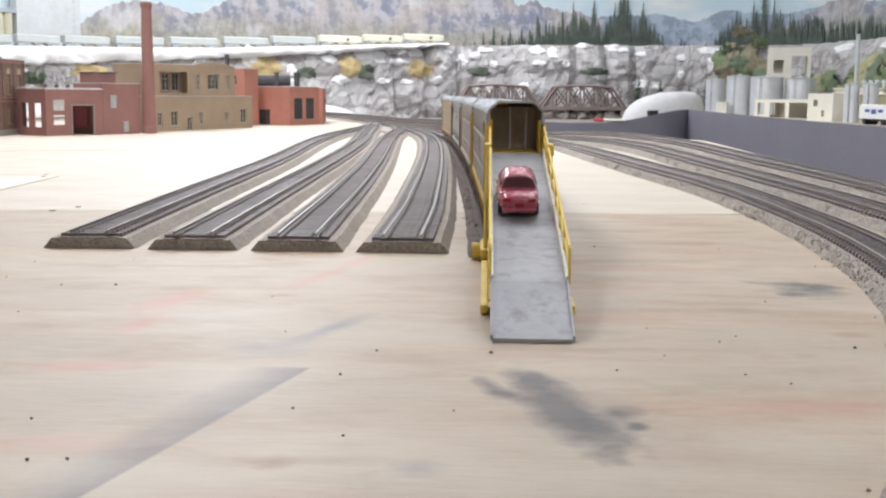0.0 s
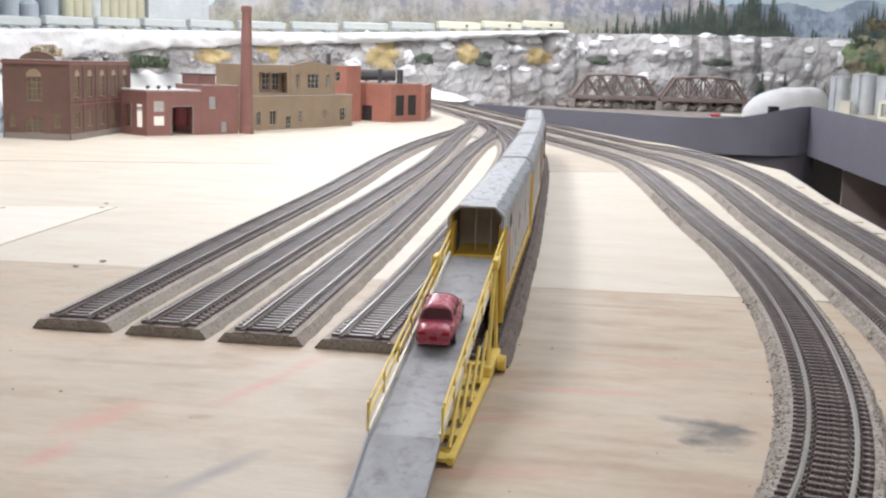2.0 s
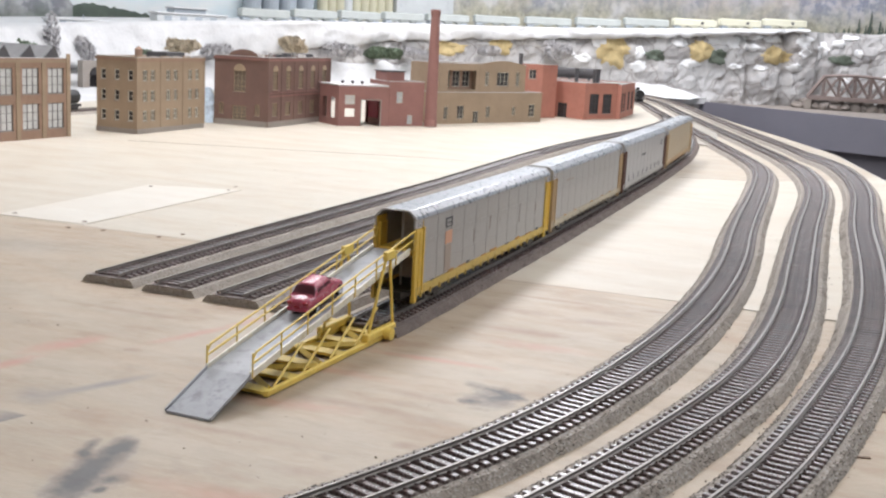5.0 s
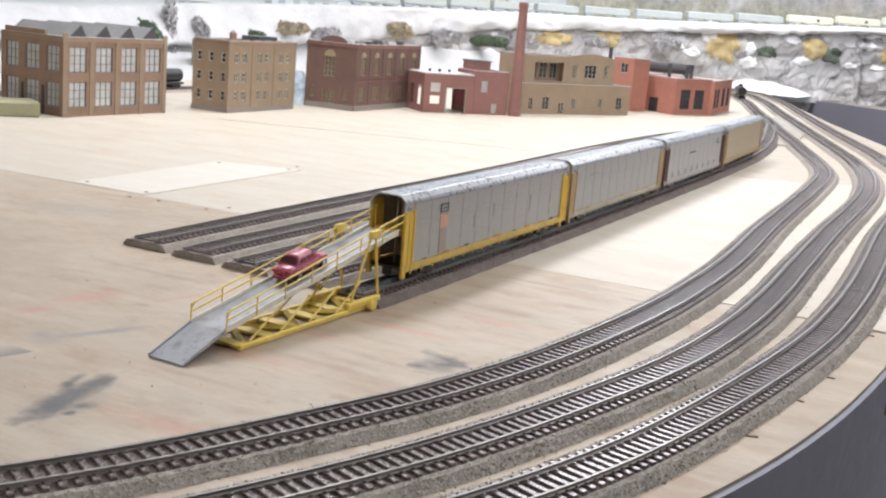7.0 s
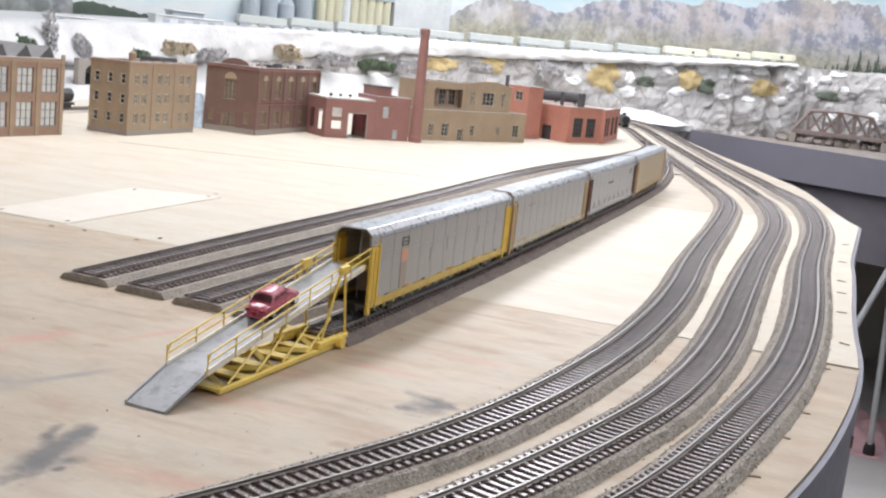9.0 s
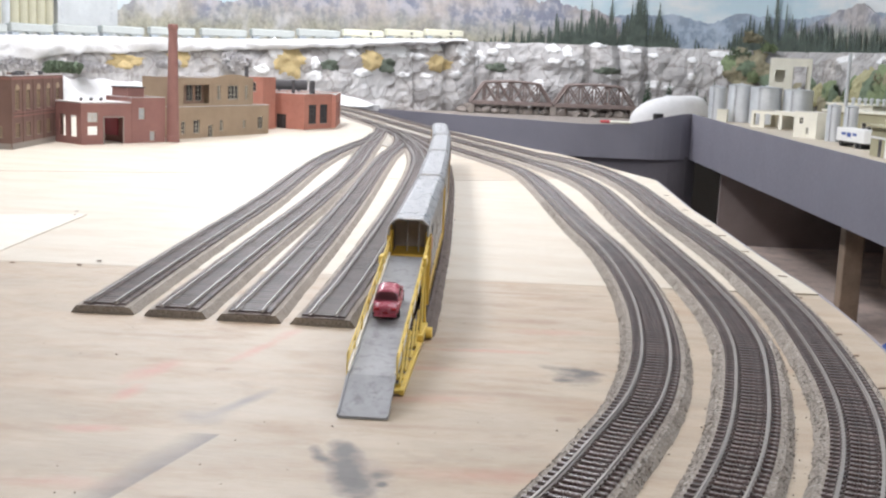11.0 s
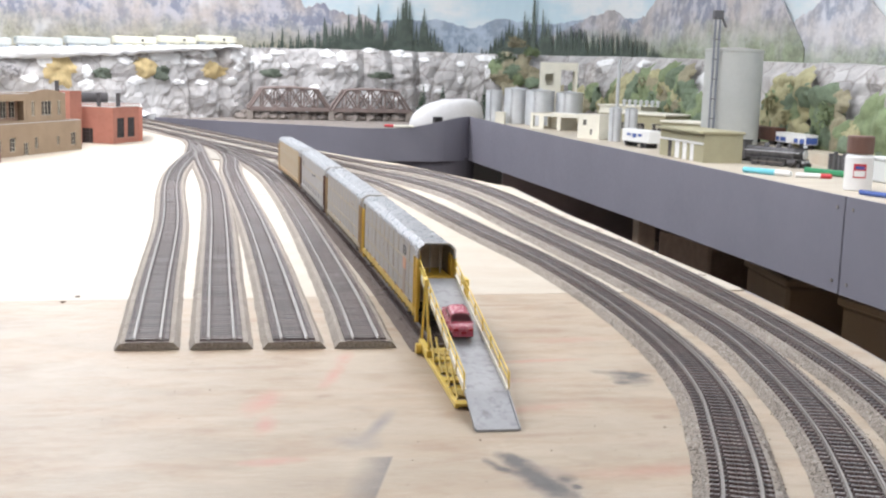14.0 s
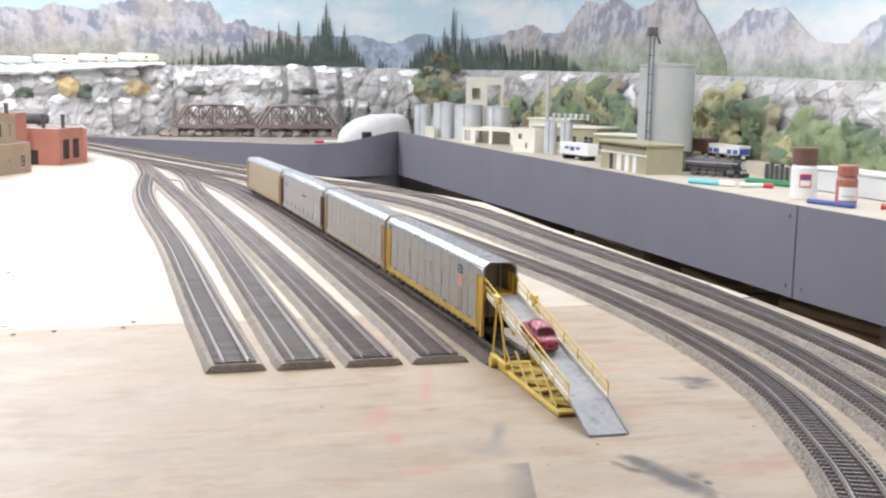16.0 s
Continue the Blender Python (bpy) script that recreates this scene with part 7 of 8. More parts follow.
rubble_rng = random.Random(44)
for k in range(44):
    f = (k + rubble_rng.uniform(-0.3, 0.3)) / 43
    px, py = 0.03 + 0.76 * f, 4.135 + 0.108 * f
    deep = k % 2
    r = rubble_rng.uniform(0.020, 0.034)
    boulder(px, py + (0.085 if deep else -0.005 + 0.02 * rubble_rng.random()), -0.022 + (0.022 if deep else 0.006), r, r * 0.7, r * rubble_rng.uniform(0.55, 0.8) * (1.25 if deep else 1.0), k)


def far_wagons():
    """A long freight train on the ledge in front of the backdrop."""
    pale = plain("pale_blue_grey_wagon", (0.46, 0.485, 0.465), 0.6, vary=0.08, big=20)
    cream = plain("cream_wagon", (0.70, 0.68, 0.54), 0.6, vary=0.06, big=20)
    s, i = -0.02, 0
    while s > -2.45:
        L = 0.196
        a, b2 = on_ledge(s - L, -0.05), on_ledge(s, -0.05)
        z = (between(LEDGE_Z, s) + between(LEDGE_Z, s - L)) / 2 + 0.012
        m = Matrix.Translation((a[0], a[1], z)) @ Matrix.Rotation(math.atan2(b2[1] - a[1], b2[0] - a[0]), 4, "Z")
        t = thing("hopper_wagon", m, ("cream" if i < 3 else "pale grey-blue") + " covered hopper wagon on the ledge track", "freight wagon", "far freight train")
        mat = cream if i < 3 else pale
        bm = fresh()
        for sgn in (0,):
            sec = [(0.006, 0.004), (0.030, 0.012), (L - 0.030, 0.012), (L - 0.006, 0.004)]
        box(bm, 0.004, L - 0.004, -0.015, 0.015, 0.010, 0.036)
        bevelled(bm, 0.003)
        part("body", bm, mat, t)
        part("roof_walk", bbox(0.01, L - 0.01, -0.004, 0.004, 0.0362, 0.0385, 0.0004), mat, t)
        for k in range(3):
            x = 0.045 + k * 0.053
            hb = fresh()
            vs = [hb.verts.new(p) for p in ((x - 0.02, -0.012, 0.0105), (x + 0.02, -0.012, 0.0105), (x + 0.02, 0.012, 0.0105), (x - 0.02, 0.012, 0.0105), (x - 0.006, -0.006, 0.002), (x + 0.006, -0.006, 0.002), (x + 0.006, 0.006, 0.002), (x - 0.006, 0.006, 0.002))]
            for f in ((0, 1, 2, 3), (4, 5, 6, 7), (0, 1, 5, 4), (1, 2, 6, 5), (2, 3, 7, 6), (3, 0, 4, 7)):
                hb.faces.new([vs[j] for j in f])
            part("hopper", hb, mat, t)
        for x in (0.025, L - 0.025):
            part("bogie", bbox(x - 0.014, x + 0.014, -0.011, 0.011, -0.0008, 0.0085, 0.001), M_GREYB, t)
        if i < 3:
            part("emblem", box(fresh(), L * 0.62, L * 0.68, -0.0158, -0.0152, 0.018, 0.028), M_ENGINE, t)
        s -= L + 0.010
        i += 1


far_wagons()


def snow_shed(s0, s1, off, h, wall, label, mast=0.0):
    """A low snow-covered shed on the ledge, with a gutter and, on one, a thin mast."""
    a, b = on_ledge(s0, off), on_ledge(s1, off)
    z = min(between(LEDGE_Z, s0), between(LEDGE_Z, s1)) + 0.012
    L = math.hypot(b[0] - a[0], b[1] - a[1])
    t = thing("snow_shed", heading(a, b) @ Matrix.Translation((0, 0, z)), label, "model building", "ledge sheds")
    part("wall", bbox(0, L, 0, 0.05, 0, h, 0.001), wall, t)
    part("roof", bbox(-0.004, L + 0.004, -0.006, 0.056, h + 0.0002, h + 0.006, 0.002), M_PLASTER, t, "snow-covered flat roof")
    for k in range(4):
        part("shed_door", box(fresh(), L * (0.1 + 0.22 * k), L * (0.2 + 0.22 * k), -0.0008, -0.0001, 0.001, h * 0.75), M_GREYB, t)
    if mast:
        part("mast", rod(fresh(), (L * 0.6, 0.02, h), (L * 0.6, 0.02, h + mast), 0.0018, 6), M_GREYB, t)


snow_shed(-2.76, -2.52, -0.06, 0.022, M_PALEG, "low pale grey shed under snow on the ledge")
snow_shed(-2.66, -2.55, -0.14, 0.036, M_GREYB, "grey shed with snowy roof behind the others")
snow_shed(-3.12, -2.93, -0.05, 0.008, M_PALEG, "low white platform with a thin mast on the ledge", 0.018)


# ---- foliage and small trees ----
def leaf_clump(name, centre, radii, mat, label, category, n=240, seed=0, group="", leaf=0.009):
    """A bush: a crown of many small leaves scattered on an uneven lobed hull, on a short stem."""
    rng = random.Random(seed)
    t = thing(name, Matrix.Translation(centre), label, category, group)
    verts, faces = [], []
    lobes = [(Vector((rng.uniform(-0.5, 0.5) * radii[0], rng.uniform(-0.5, 0.5) * radii[1], rng.uniform(0.25, 0.9) * radii[2])), rng.uniform(0.40, 0.68)) for _ in range(6)]
    for _ in range(n):
        c, k = rng.choice(lobes)
        d = Vector((rng.gauss(0, 1), rng.gauss(0, 1), rng.gauss(0, 1))).normalized() * rng.uniform(0.35, 1.0)
        p = c + Vector((d.x * radii[0], d.y * radii[1], d.z * radii[2])) * k
        if p.z < 0:
            p.z = rng.uniform(0, 0.15) * radii[2]
        q = Euler((rng.uniform(0, 6), rng.uniform(0, 6), rng.uniform(0, 6))).to_matrix()
        sz = leaf * rng.uniform(0.6, 1.4)
        i = len(verts)
        for v in ((-sz, 0, 0), (0, -sz * 0.6, 0.2 * sz), (sz, 0, 0), (0, sz * 0.6, 0.2 * sz)):
            verts.append(tuple(p + q @ Vector(v)))
        faces.append((i, i + 1, i + 2, i + 3))
    me = bpy.data.meshes.new("crown")
    me.from_pydata(verts, [], faces)
    me.materials.append(mat)
    ob = new("crown", me)
    ob.parent = t
    st = fresh()
    for k in range(4):
        a = k * 1.7
        rod(st, (0, 0, 0), (math.cos(a) * radii[0] * 0.4, math.sin(a) * radii[1] * 0.4, radii[2] * 0.35), 0.0018, 5, 0.0006)
    part("stem", st, M_BARK, t)
    return t


M_BARK = plain("grey_brown_twig", (0.16, 0.12, 0.09), 0.9, vary=0.2)
M_LEAFG = plain("green_foliage", (0.20, 0.25, 0.135), 0.9, vary=0.3, big=70, small=300, relief=0.8, dist=0.003)
M_LEAFD = plain("dark_green_foliage", (0.15, 0.195, 0.13), 0.9, vary=0.3, big=70, small=300, relief=0.8, dist=0.003)
M_LEAFY = plain("olive_yellow_foliage", (0.40, 0.375, 0.22), 0.9, vary=0.28, big=70, small=300, relief=0.8, dist=0.003)
M_LEAFB = plain("brown_green_foliage", (0.29, 0.265, 0.18), 0.9, vary=0.28, big=70, small=300, relief=0.8, dist=0.003)
M_LEAFS = plain("grey_lichen_foliage", (0.50, 0.485, 0.49), 0.9, vary=0.25, big=40, small=150, relief=0)
M_LEAFT = plain("tan_lichen_foliage", (0.50, 0.42, 0.31), 0.9, vary=0.25, big=40, small=150, relief=0)
GREENS = {"g": (M_LEAFG, "green"), "d": (M_LEAFD, "dark green"), "y": (M_LEAFY, "olive yellow"), "b": (M_LEAFB, "brown green"), "s": (M_LEAFS, "grey lichen"), "t": (M_LEAFT, "tan lichen")}
rng = random.Random(12)
# stretches of the cliff that are overgrown: from, to, lowest, highest, how many, kinds
OVERGROWN = [(1.15, 1.36, 0.15, 0.262, 9, "bbdg"), (1.55, 2.15, 0.06, 0.15, 9, "gdyb"), (2.18, 2.60, 0.08, 0.20, 16, "gygdy"), (2.55, 2.98, 0.08, 0.222, 24, "gygdyb"), (2.95, 3.12, 0.05, 0.13, 6, "dg"), (3.42, 3.56, 0.03, 0.10, 5, "gy"), (3.56, 3.78, 0.05, 0.205, 18, "gyyd"), (3.86, 3.96, 0.04, 0.17, 9, "dgb"), (3.96, 4.10, 0.02, 0.09, 5, "dgy"), (4.08, 4.60, 0.03, 0.125, 20, "gdg")]
for s0, s1, z0, z1, n, kinds in OVERGROWN:
    for k in range(n):
        mat, word = GREENS[kinds[(k + 1) % len(kinds)]]
        lump("foliage_patch", s0 + (s1 - s0) * ((k * 0.618 + 0.3) % 1), z0 + (z1 - z0) * ((k + 0.5) / n), rng.uniform(0.04, 0.075), rng.uniform(0.028, 0.050), mat, word + " flock foliage spread over the cliff", "foliage", 0.002 + 0.003 * (k % 3), 300 + k, 0.035, group="foliage patches")
    for k in range((n + 1) // 2 if s0 < 1.5 else n // 4):
        mat, word = GREENS[kinds[k % len(kinds)]]
        x, y = on_ledge(s0 + (s1 - s0) * ((k * 0.618) % 1), 0.05 + rng.uniform(-0.005, 0.02))
        z = z0 + (z1 - z0) * ((k + 0.5) / max(1, n // 4)) * 0.8 + rng.uniform(-0.015, 0.015)
        w = rng.uniform(0.036, 0.060)
        leaf_clump("bush", (x, y, z - 0.02), (w, 0.032, w * rng.uniform(0.7, 1.1)), mat, word + " foliage bush clinging to the cliff", "bush", 420, 7 * k + int(s0 * 100), "cliff bushes", 0.0062)
# kind, place along the slope, foot, half width, height
LOW_BUSHES = [("d", -3.33, 0.050, 0.06, 0.045), ("s", -3.235, 0.000, 0.036, 0.125), ("s", -3.13, 0.052, 0.034, 0.062), ("t", -2.79, 0.092, 0.085, 0.030), ("d", -2.93, 0.068, 0.05, 0.022), ("s", -2.66, 0.080, 0.075, 0.028), ("t", -2.36, 0.108, 0.055, 0.034), ("s", -2.18, 0.098, 0.12, 0.034), ("d", -1.985, 0.098, 0.085, 0.026), ("s", -1.82, 0.100, 0.09, 0.026), ("s", -1.15, 0.118, 0.075, 0.046), ("s", -1.45, 0.120, 0.06, 0.024)]
for i, (k, s, z, w, h) in enumerate(LOW_BUSHES):
    x, y = on_ledge(s, 0.085)
    mat, word = GREENS[k]
    leaf_clump("bush", (x, y, z), (w, 0.035, h), mat, word + " bush on the white plaster slope", "bush", 2200, 100 + i, "slope bushes", 0.0075)


M_FIR = plain("fir_green_foliage", (0.050, 0.098, 0.055), 0.9, vary=0.4, big=60, small=300, relief=0.3)


def conifer(x, y, z, h, seed):
    rng = random.Random(seed)
    t = thing("conifer", Matrix.Translation((x, y, z)), "small dark green bottle-brush conifer by the rocks", "tree", "small conifers")
    part("trunk", rod(fresh(), (0, 0, 0), (0, 0, h * 0.95), 0.0025, 6, 0.0006), M_BARK, t)
    verts, faces = [], []
    for k in range(int(h / 0.0035)):
        q = k / (h / 0.0035)
        zc = h * (0.08 + 0.92 * q)
        for j in range(9):
            a = rng.uniform(0, 6.28)
            r = h * 0.22 * (1 - q) * rng.uniform(0.6, 1.1) + 0.001
            i = len(verts)
            c, s2 = math.cos(a), math.sin(a)
            w = 0.0022 + 0.002 * (1 - q)
            verts += [(0, 0, zc), (r * c - w * s2, r * s2 + w * c, zc - r * 0.30), (r * c * 1.15, r * s2 * 1.15, zc - r * 0.42), (r * c + w * s2, r * s2 - w * c, zc - r * 0.30)]
            faces.append((i, i + 1, i + 2, i + 3))
    me = bpy.data.meshes.new("branches")
    me.from_pydata(verts, [], faces)
    me.materials.append(M_FIR)
    ob = new("crown", me)
    ob.parent = t


for i, (x, y, h) in enumerate(((0.815, 4.12, 0.182), (0.905, 4.14, 0.178), (1.025, 4.16, 0.150), (1.062, 4.17, 0.132), (1.092, 4.14, 0.182))):
    conifer(x, y, -0.0262, h, 70 + i)

# ---- plaster mound beside the fascia corner ----
def mound():
    bm = fresh()
    n, m = 28, 10
    rows = []
    for k in range(m + 1):
        f = k / m
        ring = []
        for i in range(n):
            a = 2 * math.pi * i / n
            r = math.cos(f * math.pi / 2) ** (0.22 if math.cos(a) > 0 else 0.40)
            x, y = 0.165 * r * math.cos(a), 0.085 * r * math.sin(a)
            z = -0.026 + 0.118 * math.sin(f * math.pi / 2) * (0.98 - 0.36 * max(0.0, 0.1 - x / 0.165) ** 1.3) + 0.004 * noise.noise((x * 20, y * 20, f * 3))
            ring.append(bm.verts.new((x, y, z)))
        rows.append(ring)
    for a, b in zip(rows, rows[1:]):
        for i in range(n):
            bm.faces.new((a[i], a[(i + 1) % n], b[(i + 1) % n], b[i]))
    bmesh.ops.remove_doubles(bm, verts=bm.verts[:], dist=0.0005)
    ob = part("plaster_mound", bm, M_PLASTER, None, smooth=True, m=pose(0.880, 3.86, 0, 0, 0, 12))
    tagged(ob, "smooth white plaster mound behind the fascia corner", "scenery")


mound()


def snow_hump():
    bm = fresh()
    n = 24
    grid = [[bm.verts.new((-0.95 + 0.62 * i / n, 3.74 + 0.40 * k / n, -0.006 + 0.055 * max(0, math.sin(math.pi * i / n)) ** 0.7 * max(0, math.sin(math.pi * k / n)) ** 0.7 * (1 + 0.3 * noise.noise((i * 0.3, k * 0.3, 5))))) for k in range(n + 1)] for i in range(n + 1)]
    for a, b in zip(grid, grid[1:]):
        for k in range(n):
            bm.faces.new((a[k], b[k], b[k + 1], a[k + 1]))
    tagged(part("snow_hump", bm, M_PLASTER, smooth=True), "smooth white plaster hump where the tracks leave", "scenery")


snow_hump()
tagged(part("tunnel_liner", bbox(-0.018, 0.018, -0.012, 0.012, 0, 0.046, 0.003), M_BLACK, m=pose(0.817, 3.71, -0.0255, 0, 0, 20)), "small black tunnel mouth block at the mound", "scenery")


def marker_pen(x, y, z, length, turn, barrel, cap, label, r=0.006):
    t = thing("marker_pen", pose(x, y, z + r, 0, 0, turn), label, "marker pen")
    b = fresh()
    rod(b, (0, 0, 0), (length * 0.68, 0, 0), r, 14)
    part("barrel", b, barrel, t, smooth=False)
    c = fresh()
    rod(c, (length * 0.681, 0, 0), (length * 0.96, 0, 0), r * 1.06, 14)
    rod(c, (length * 0.96, 0, 0), (length, 0, 0), r * 0.8, 14)
    part("cap", c, cap, t)


M_CYAN = plain("cyan_plastic", (0.16, 0.52, 0.62), 0.35, vary=0.05)
M_GREENP = plain("green_plastic", (0.03, 0.23, 0.10), 0.35, vary=0.05)
M_REDP = plain("red_plastic", (0.55, 0.05, 0.06), 0.35, vary=0.05)
marker_pen(0.700, 3.566, -0.0195, 0.115, 174, M_CREAM, M_REDP, "cream and red marker pen lying on the fascia edge", 0.0055)
DZ = 0.0102
marker_pen(1.104, 1.435, DZ, 0.11, -57, M_CYAN, M_WHITE, "cyan marker pen with white cap on the deck")
marker_pen(1.170, 1.335, DZ, 0.07, -20, M_WHITE, M_REDP, "white pen with red cap on the deck", 0.005)
marker_pen(1.245, 1.44, DZ, 0.12, -66, M_GREENP, M_GREENP, "green marker pen on the deck", 0.0065)
marker_pen(1.130, 1.015, DZ, 0.10, -70, M_BLUE, M_BLUE, "blue pen lying on the deck", 0.0045)
marker_pen(1.205, 0.905, DZ, 0.05, -40, M_REDP, M_WHITE, "short red pen lying on the deck", 0.005)


def ribbed_silo(x, y, r, h, z=DZ, label="silver corrugated storage silo on the deck", mat=None, dome=0.012, group="storage silos"):
    t = thing("storage_silo", pose(x, y, z), label, "silo", group)
    prof = []
    k = int(h / 0.006)
    for i in range(k + 1):
        zz = h * i / k
        prof += [(r - 0.0008, zz), (r, zz + h / k * 0.5)] if i < k else [(r, zz)]
    part("shell", lathe(fresh(), prof, 36), mat or M_SILO, t)
    part("roof", lathe(fresh(), [(r * 1.02, h + 0.0003), (r * 0.5, h + dome * 0.7), (r * 0.1, h + dome), (r * 0.08, h + dome + 0.004)], 36), mat or M_SILO, t)
    lad = fresh()
    a = math.radians(235)
    for d in (-0.05, 0.05):
        rod(lad, ((r + 0.001) * math.cos(a + d), (r + 0.001) * math.sin(a + d), 0.002), ((r + 0.001) * math.cos(a + d), (r + 0.001) * math.sin(a + d), h), 0.0005, 4)
    part("ladder", lad, M_ENGINE, t)
    return t


ribbed_silo(1.088, 3.500, 0.046, 0.134, dome=0.005)
ribbed_silo(1.160, 3.41, 0.055, 0.130, dome=0.005)
ribbed_silo(1.264, 3.372, 0.052, 0.126, dome=0.005)
ribbed_silo(1.018, 3.580, 0.033, 0.124, dome=0.003, label="slim silver silo with yellowed top near the fascia corner")
shed = thing("cream_block", pose(1.020, 3.46, DZ, 0, 0, -20), "small cream plastic block beside the silos", "model building", "deck buildings")
part("body", bbox(-0.018, 0.018, -0.018, 0.018, 0, 0.042, 0.001), M_CREAM, shed)
part("lid", bbox(-0.019, 0.019, -0.019, 0.019, 0.0422, 0.045, 0.0006), M_CREAM, shed)
for dx, dy in ((0, 0), (0.034, -0.045)):
    ribbed_silo(1.150 + dx, 2.455 + dy, 0.019, 0.098, label="slim silver twin silo beside the cream shed", dome=0.004)


M_MAST = plain("dark_blue_grey_pipe", (0.17, 0.18, 0.215), 0.55, vary=0.12, big=20)


def big_tank():
    t = thing("storage_tank", pose(1.325, 2.03, DZ), "tall pale grey concrete storage tank", "storage tank")
    part("shell", lathe(fresh(), [(0.0745, 0.004), (0.074, 0.262)], 56), M_TANK, t)
    part("base_ring", lathe(fresh(), [(0.0765, 0), (0.0765, 0.0032), (0.075, 0.0038)], 56), M_TANK, t)
    part("top_rim", lathe(fresh(), [(0.0742, 0.2622), (0.0755, 0.2628), (0.0755, 0.269), (0.0725, 0.2695)], 56), M_TANK, t)
    part("roof", lathe(fresh(), [(0.0722, 0.2697), (0.03, 0.274), (0.002, 0.2748)], 56), M_GREYROOF, t)
    for k in range(1, 5):
        part("hoop", lathe(fresh(), [(0.0744, 0.052 * k - 0.0006), (0.0749, 0.052 * k), (0.0744, 0.052 * k + 0.0006)], 56), M_TANK, t)
    p = thing("pipe_mast", pose(1.252, 1.978, DZ), "dark twin-pipe elevator leg with head box", "elevator leg")
    for d in (-0.005, 0.005):
        part("pipe", rod(fresh(), (d, -d * 0.4, 0), (d, -d * 0.4, 0.345), 0.0028, 10), M_MAST, p)
    part("head_box", bbox(-0.012, 0.012, -0.010, 0.010, 0.342, 0.364, 0.002), M_ENGINE, p)
    part("spout", rod(fresh(), (0.01, -0.004, 0.345), (0.022, -0.002, 0.322), 0.003, 8), M_ENGINE, p)
    for k in range(6):
        part("clamp", bbox(-0.0085, 0.0085, -0.004, 0.004, 0.04 + k * 0.05, 0.0425 + k * 0.05, 0.0006), M_ENGINE, p)


big_tank()


def cream_tower():
    t = thing("cream_tower", heading((1.208, 3.62), (1.353, 3.584)) @ Matrix.Translation((0, 0, DZ)), "cream plastic tower building with two open bays", "model building", "deck buildings")
    block(t, 0.150, 0.06, 0.240, M_CREAM, {"front": [(0.022, 0.056, 0.150, 0.195), (0.084, 0.138, 0.125, 0.210), (0.02, 0.06, 0.03, 0.09)], "back": [(0.018, 0.066, 0.12, 0.215)]}, glaze={"front": None, "back": None}, roof=M_CREAM)


def cream_frame():
    t = thing("open_frame_building", heading((1.060, 3.14), (1.190, 2.945)) @ Matrix.Translation((0, 0, DZ)), "cream open-bay factory shell under construction", "model building", "deck buildings")
    block(t, 0.235, 0.11, 0.056, M_CREAM, {"front": [(0.012, 0.040, 0.008, 0.046), (0.062, 0.125, 0.0, 0.046), (0.140, 0.222, 0.0, 0.046)], "left": [(0.02, 0.09, 0.008, 0.046)]}, glaze={"front": None, "left": None}, roof=M_CREAM)


def cream_sheds():
    t = thing("cream_shed", heading((1.078, 2.60), (1.135, 2.50)) @ Matrix.Translation((0, 0, DZ)), "small cream plastic shed with dark vents", "model building", "deck buildings")
    block(t, 0.090, 0.07, 0.074, M_CREAM, {"front": [(0.02, 0.036, 0.040, 0.058), (0.05, 0.06, 0.012, 0.03)]}, glaze={"front": dict(cols=2, rows=2, pane_mat=M_PANEDK, frame_mat=M_CREAM, sill=False)}, roof=M_CREAM)
    for (a, b, L, D, H) in (((1.22, 2.83), (1.36, 2.60), 0.27, 0.16, 0.072), ((1.30, 2.46), (1.40, 2.28), 0.20, 0.12, 0.060), ((1.30, 3.10), (1.40, 2.95), 0.18, 0.12, 0.088)):
        u = thing("flat_roof_works", heading(a, b) @ Matrix.Translation((0, 0, DZ)), "cream flat-roofed works building with olive walls", "model building", "deck buildings")
        block(u, L, D, H, M_OLIVE if H < 0.08 else M_CREAM, {"front": row(4, L, L / 7, H * 0.3, H * 0.65)}, glaze={"front": dict(cols=2, rows=2, pane_mat=M_PANEDK, frame_mat=M_CREAM, sill=False)}, roof=M_CREAM, parapet=0.0)
        part("roof_slab", bbox(-0.006, L + 0.006, -0.006, D + 0.006, H + 0.0003, H + 0.006, 0.001), M_CREAM, u)
    st = thing("exhaust_stack", pose(1.312, 2.94, DZ + 0.088), "thin pale grey exhaust stack", "chimney")
    part("pipe", lathe(fresh(), [(0.006, 0), (0.006, 0.160), (0.0066, 0.1605), (0.0066, 0.164)], 14), M_SILO, st)
    for k in range(7):
        v = thing("roof_ventilator", pose(1.325 + k * 0.013, 2.905 - k * 0.0195, DZ + 0.0945), "small grey roof ventilator in a row", "ventilator", "roof ventilators")
        part("cowl", lathe(fresh(), [(0.005, 0), (0.005, 0.012), (0.0075, 0.014), (0.0075, 0.018), (0.003, 0.022)], 12), M_SILO, v)
    y = thing("yellow_tank", pose(1.165, 2.72, DZ), "small yellow horizontal tank on a cradle", "tank")
    part("shell", rod(fresh(), (-0.02, 0.02, 0.055), (0.02, -0.02, 0.055), 0.014, 16), plain("lemon_yellow", (0.66, 0.58, 0.14), 0.5, vary=0.08), y)
    part("cradle", bbox(-0.010, 0.010, -0.010, 0.010, 0, 0.046, 0.001), M_CREAM, y)


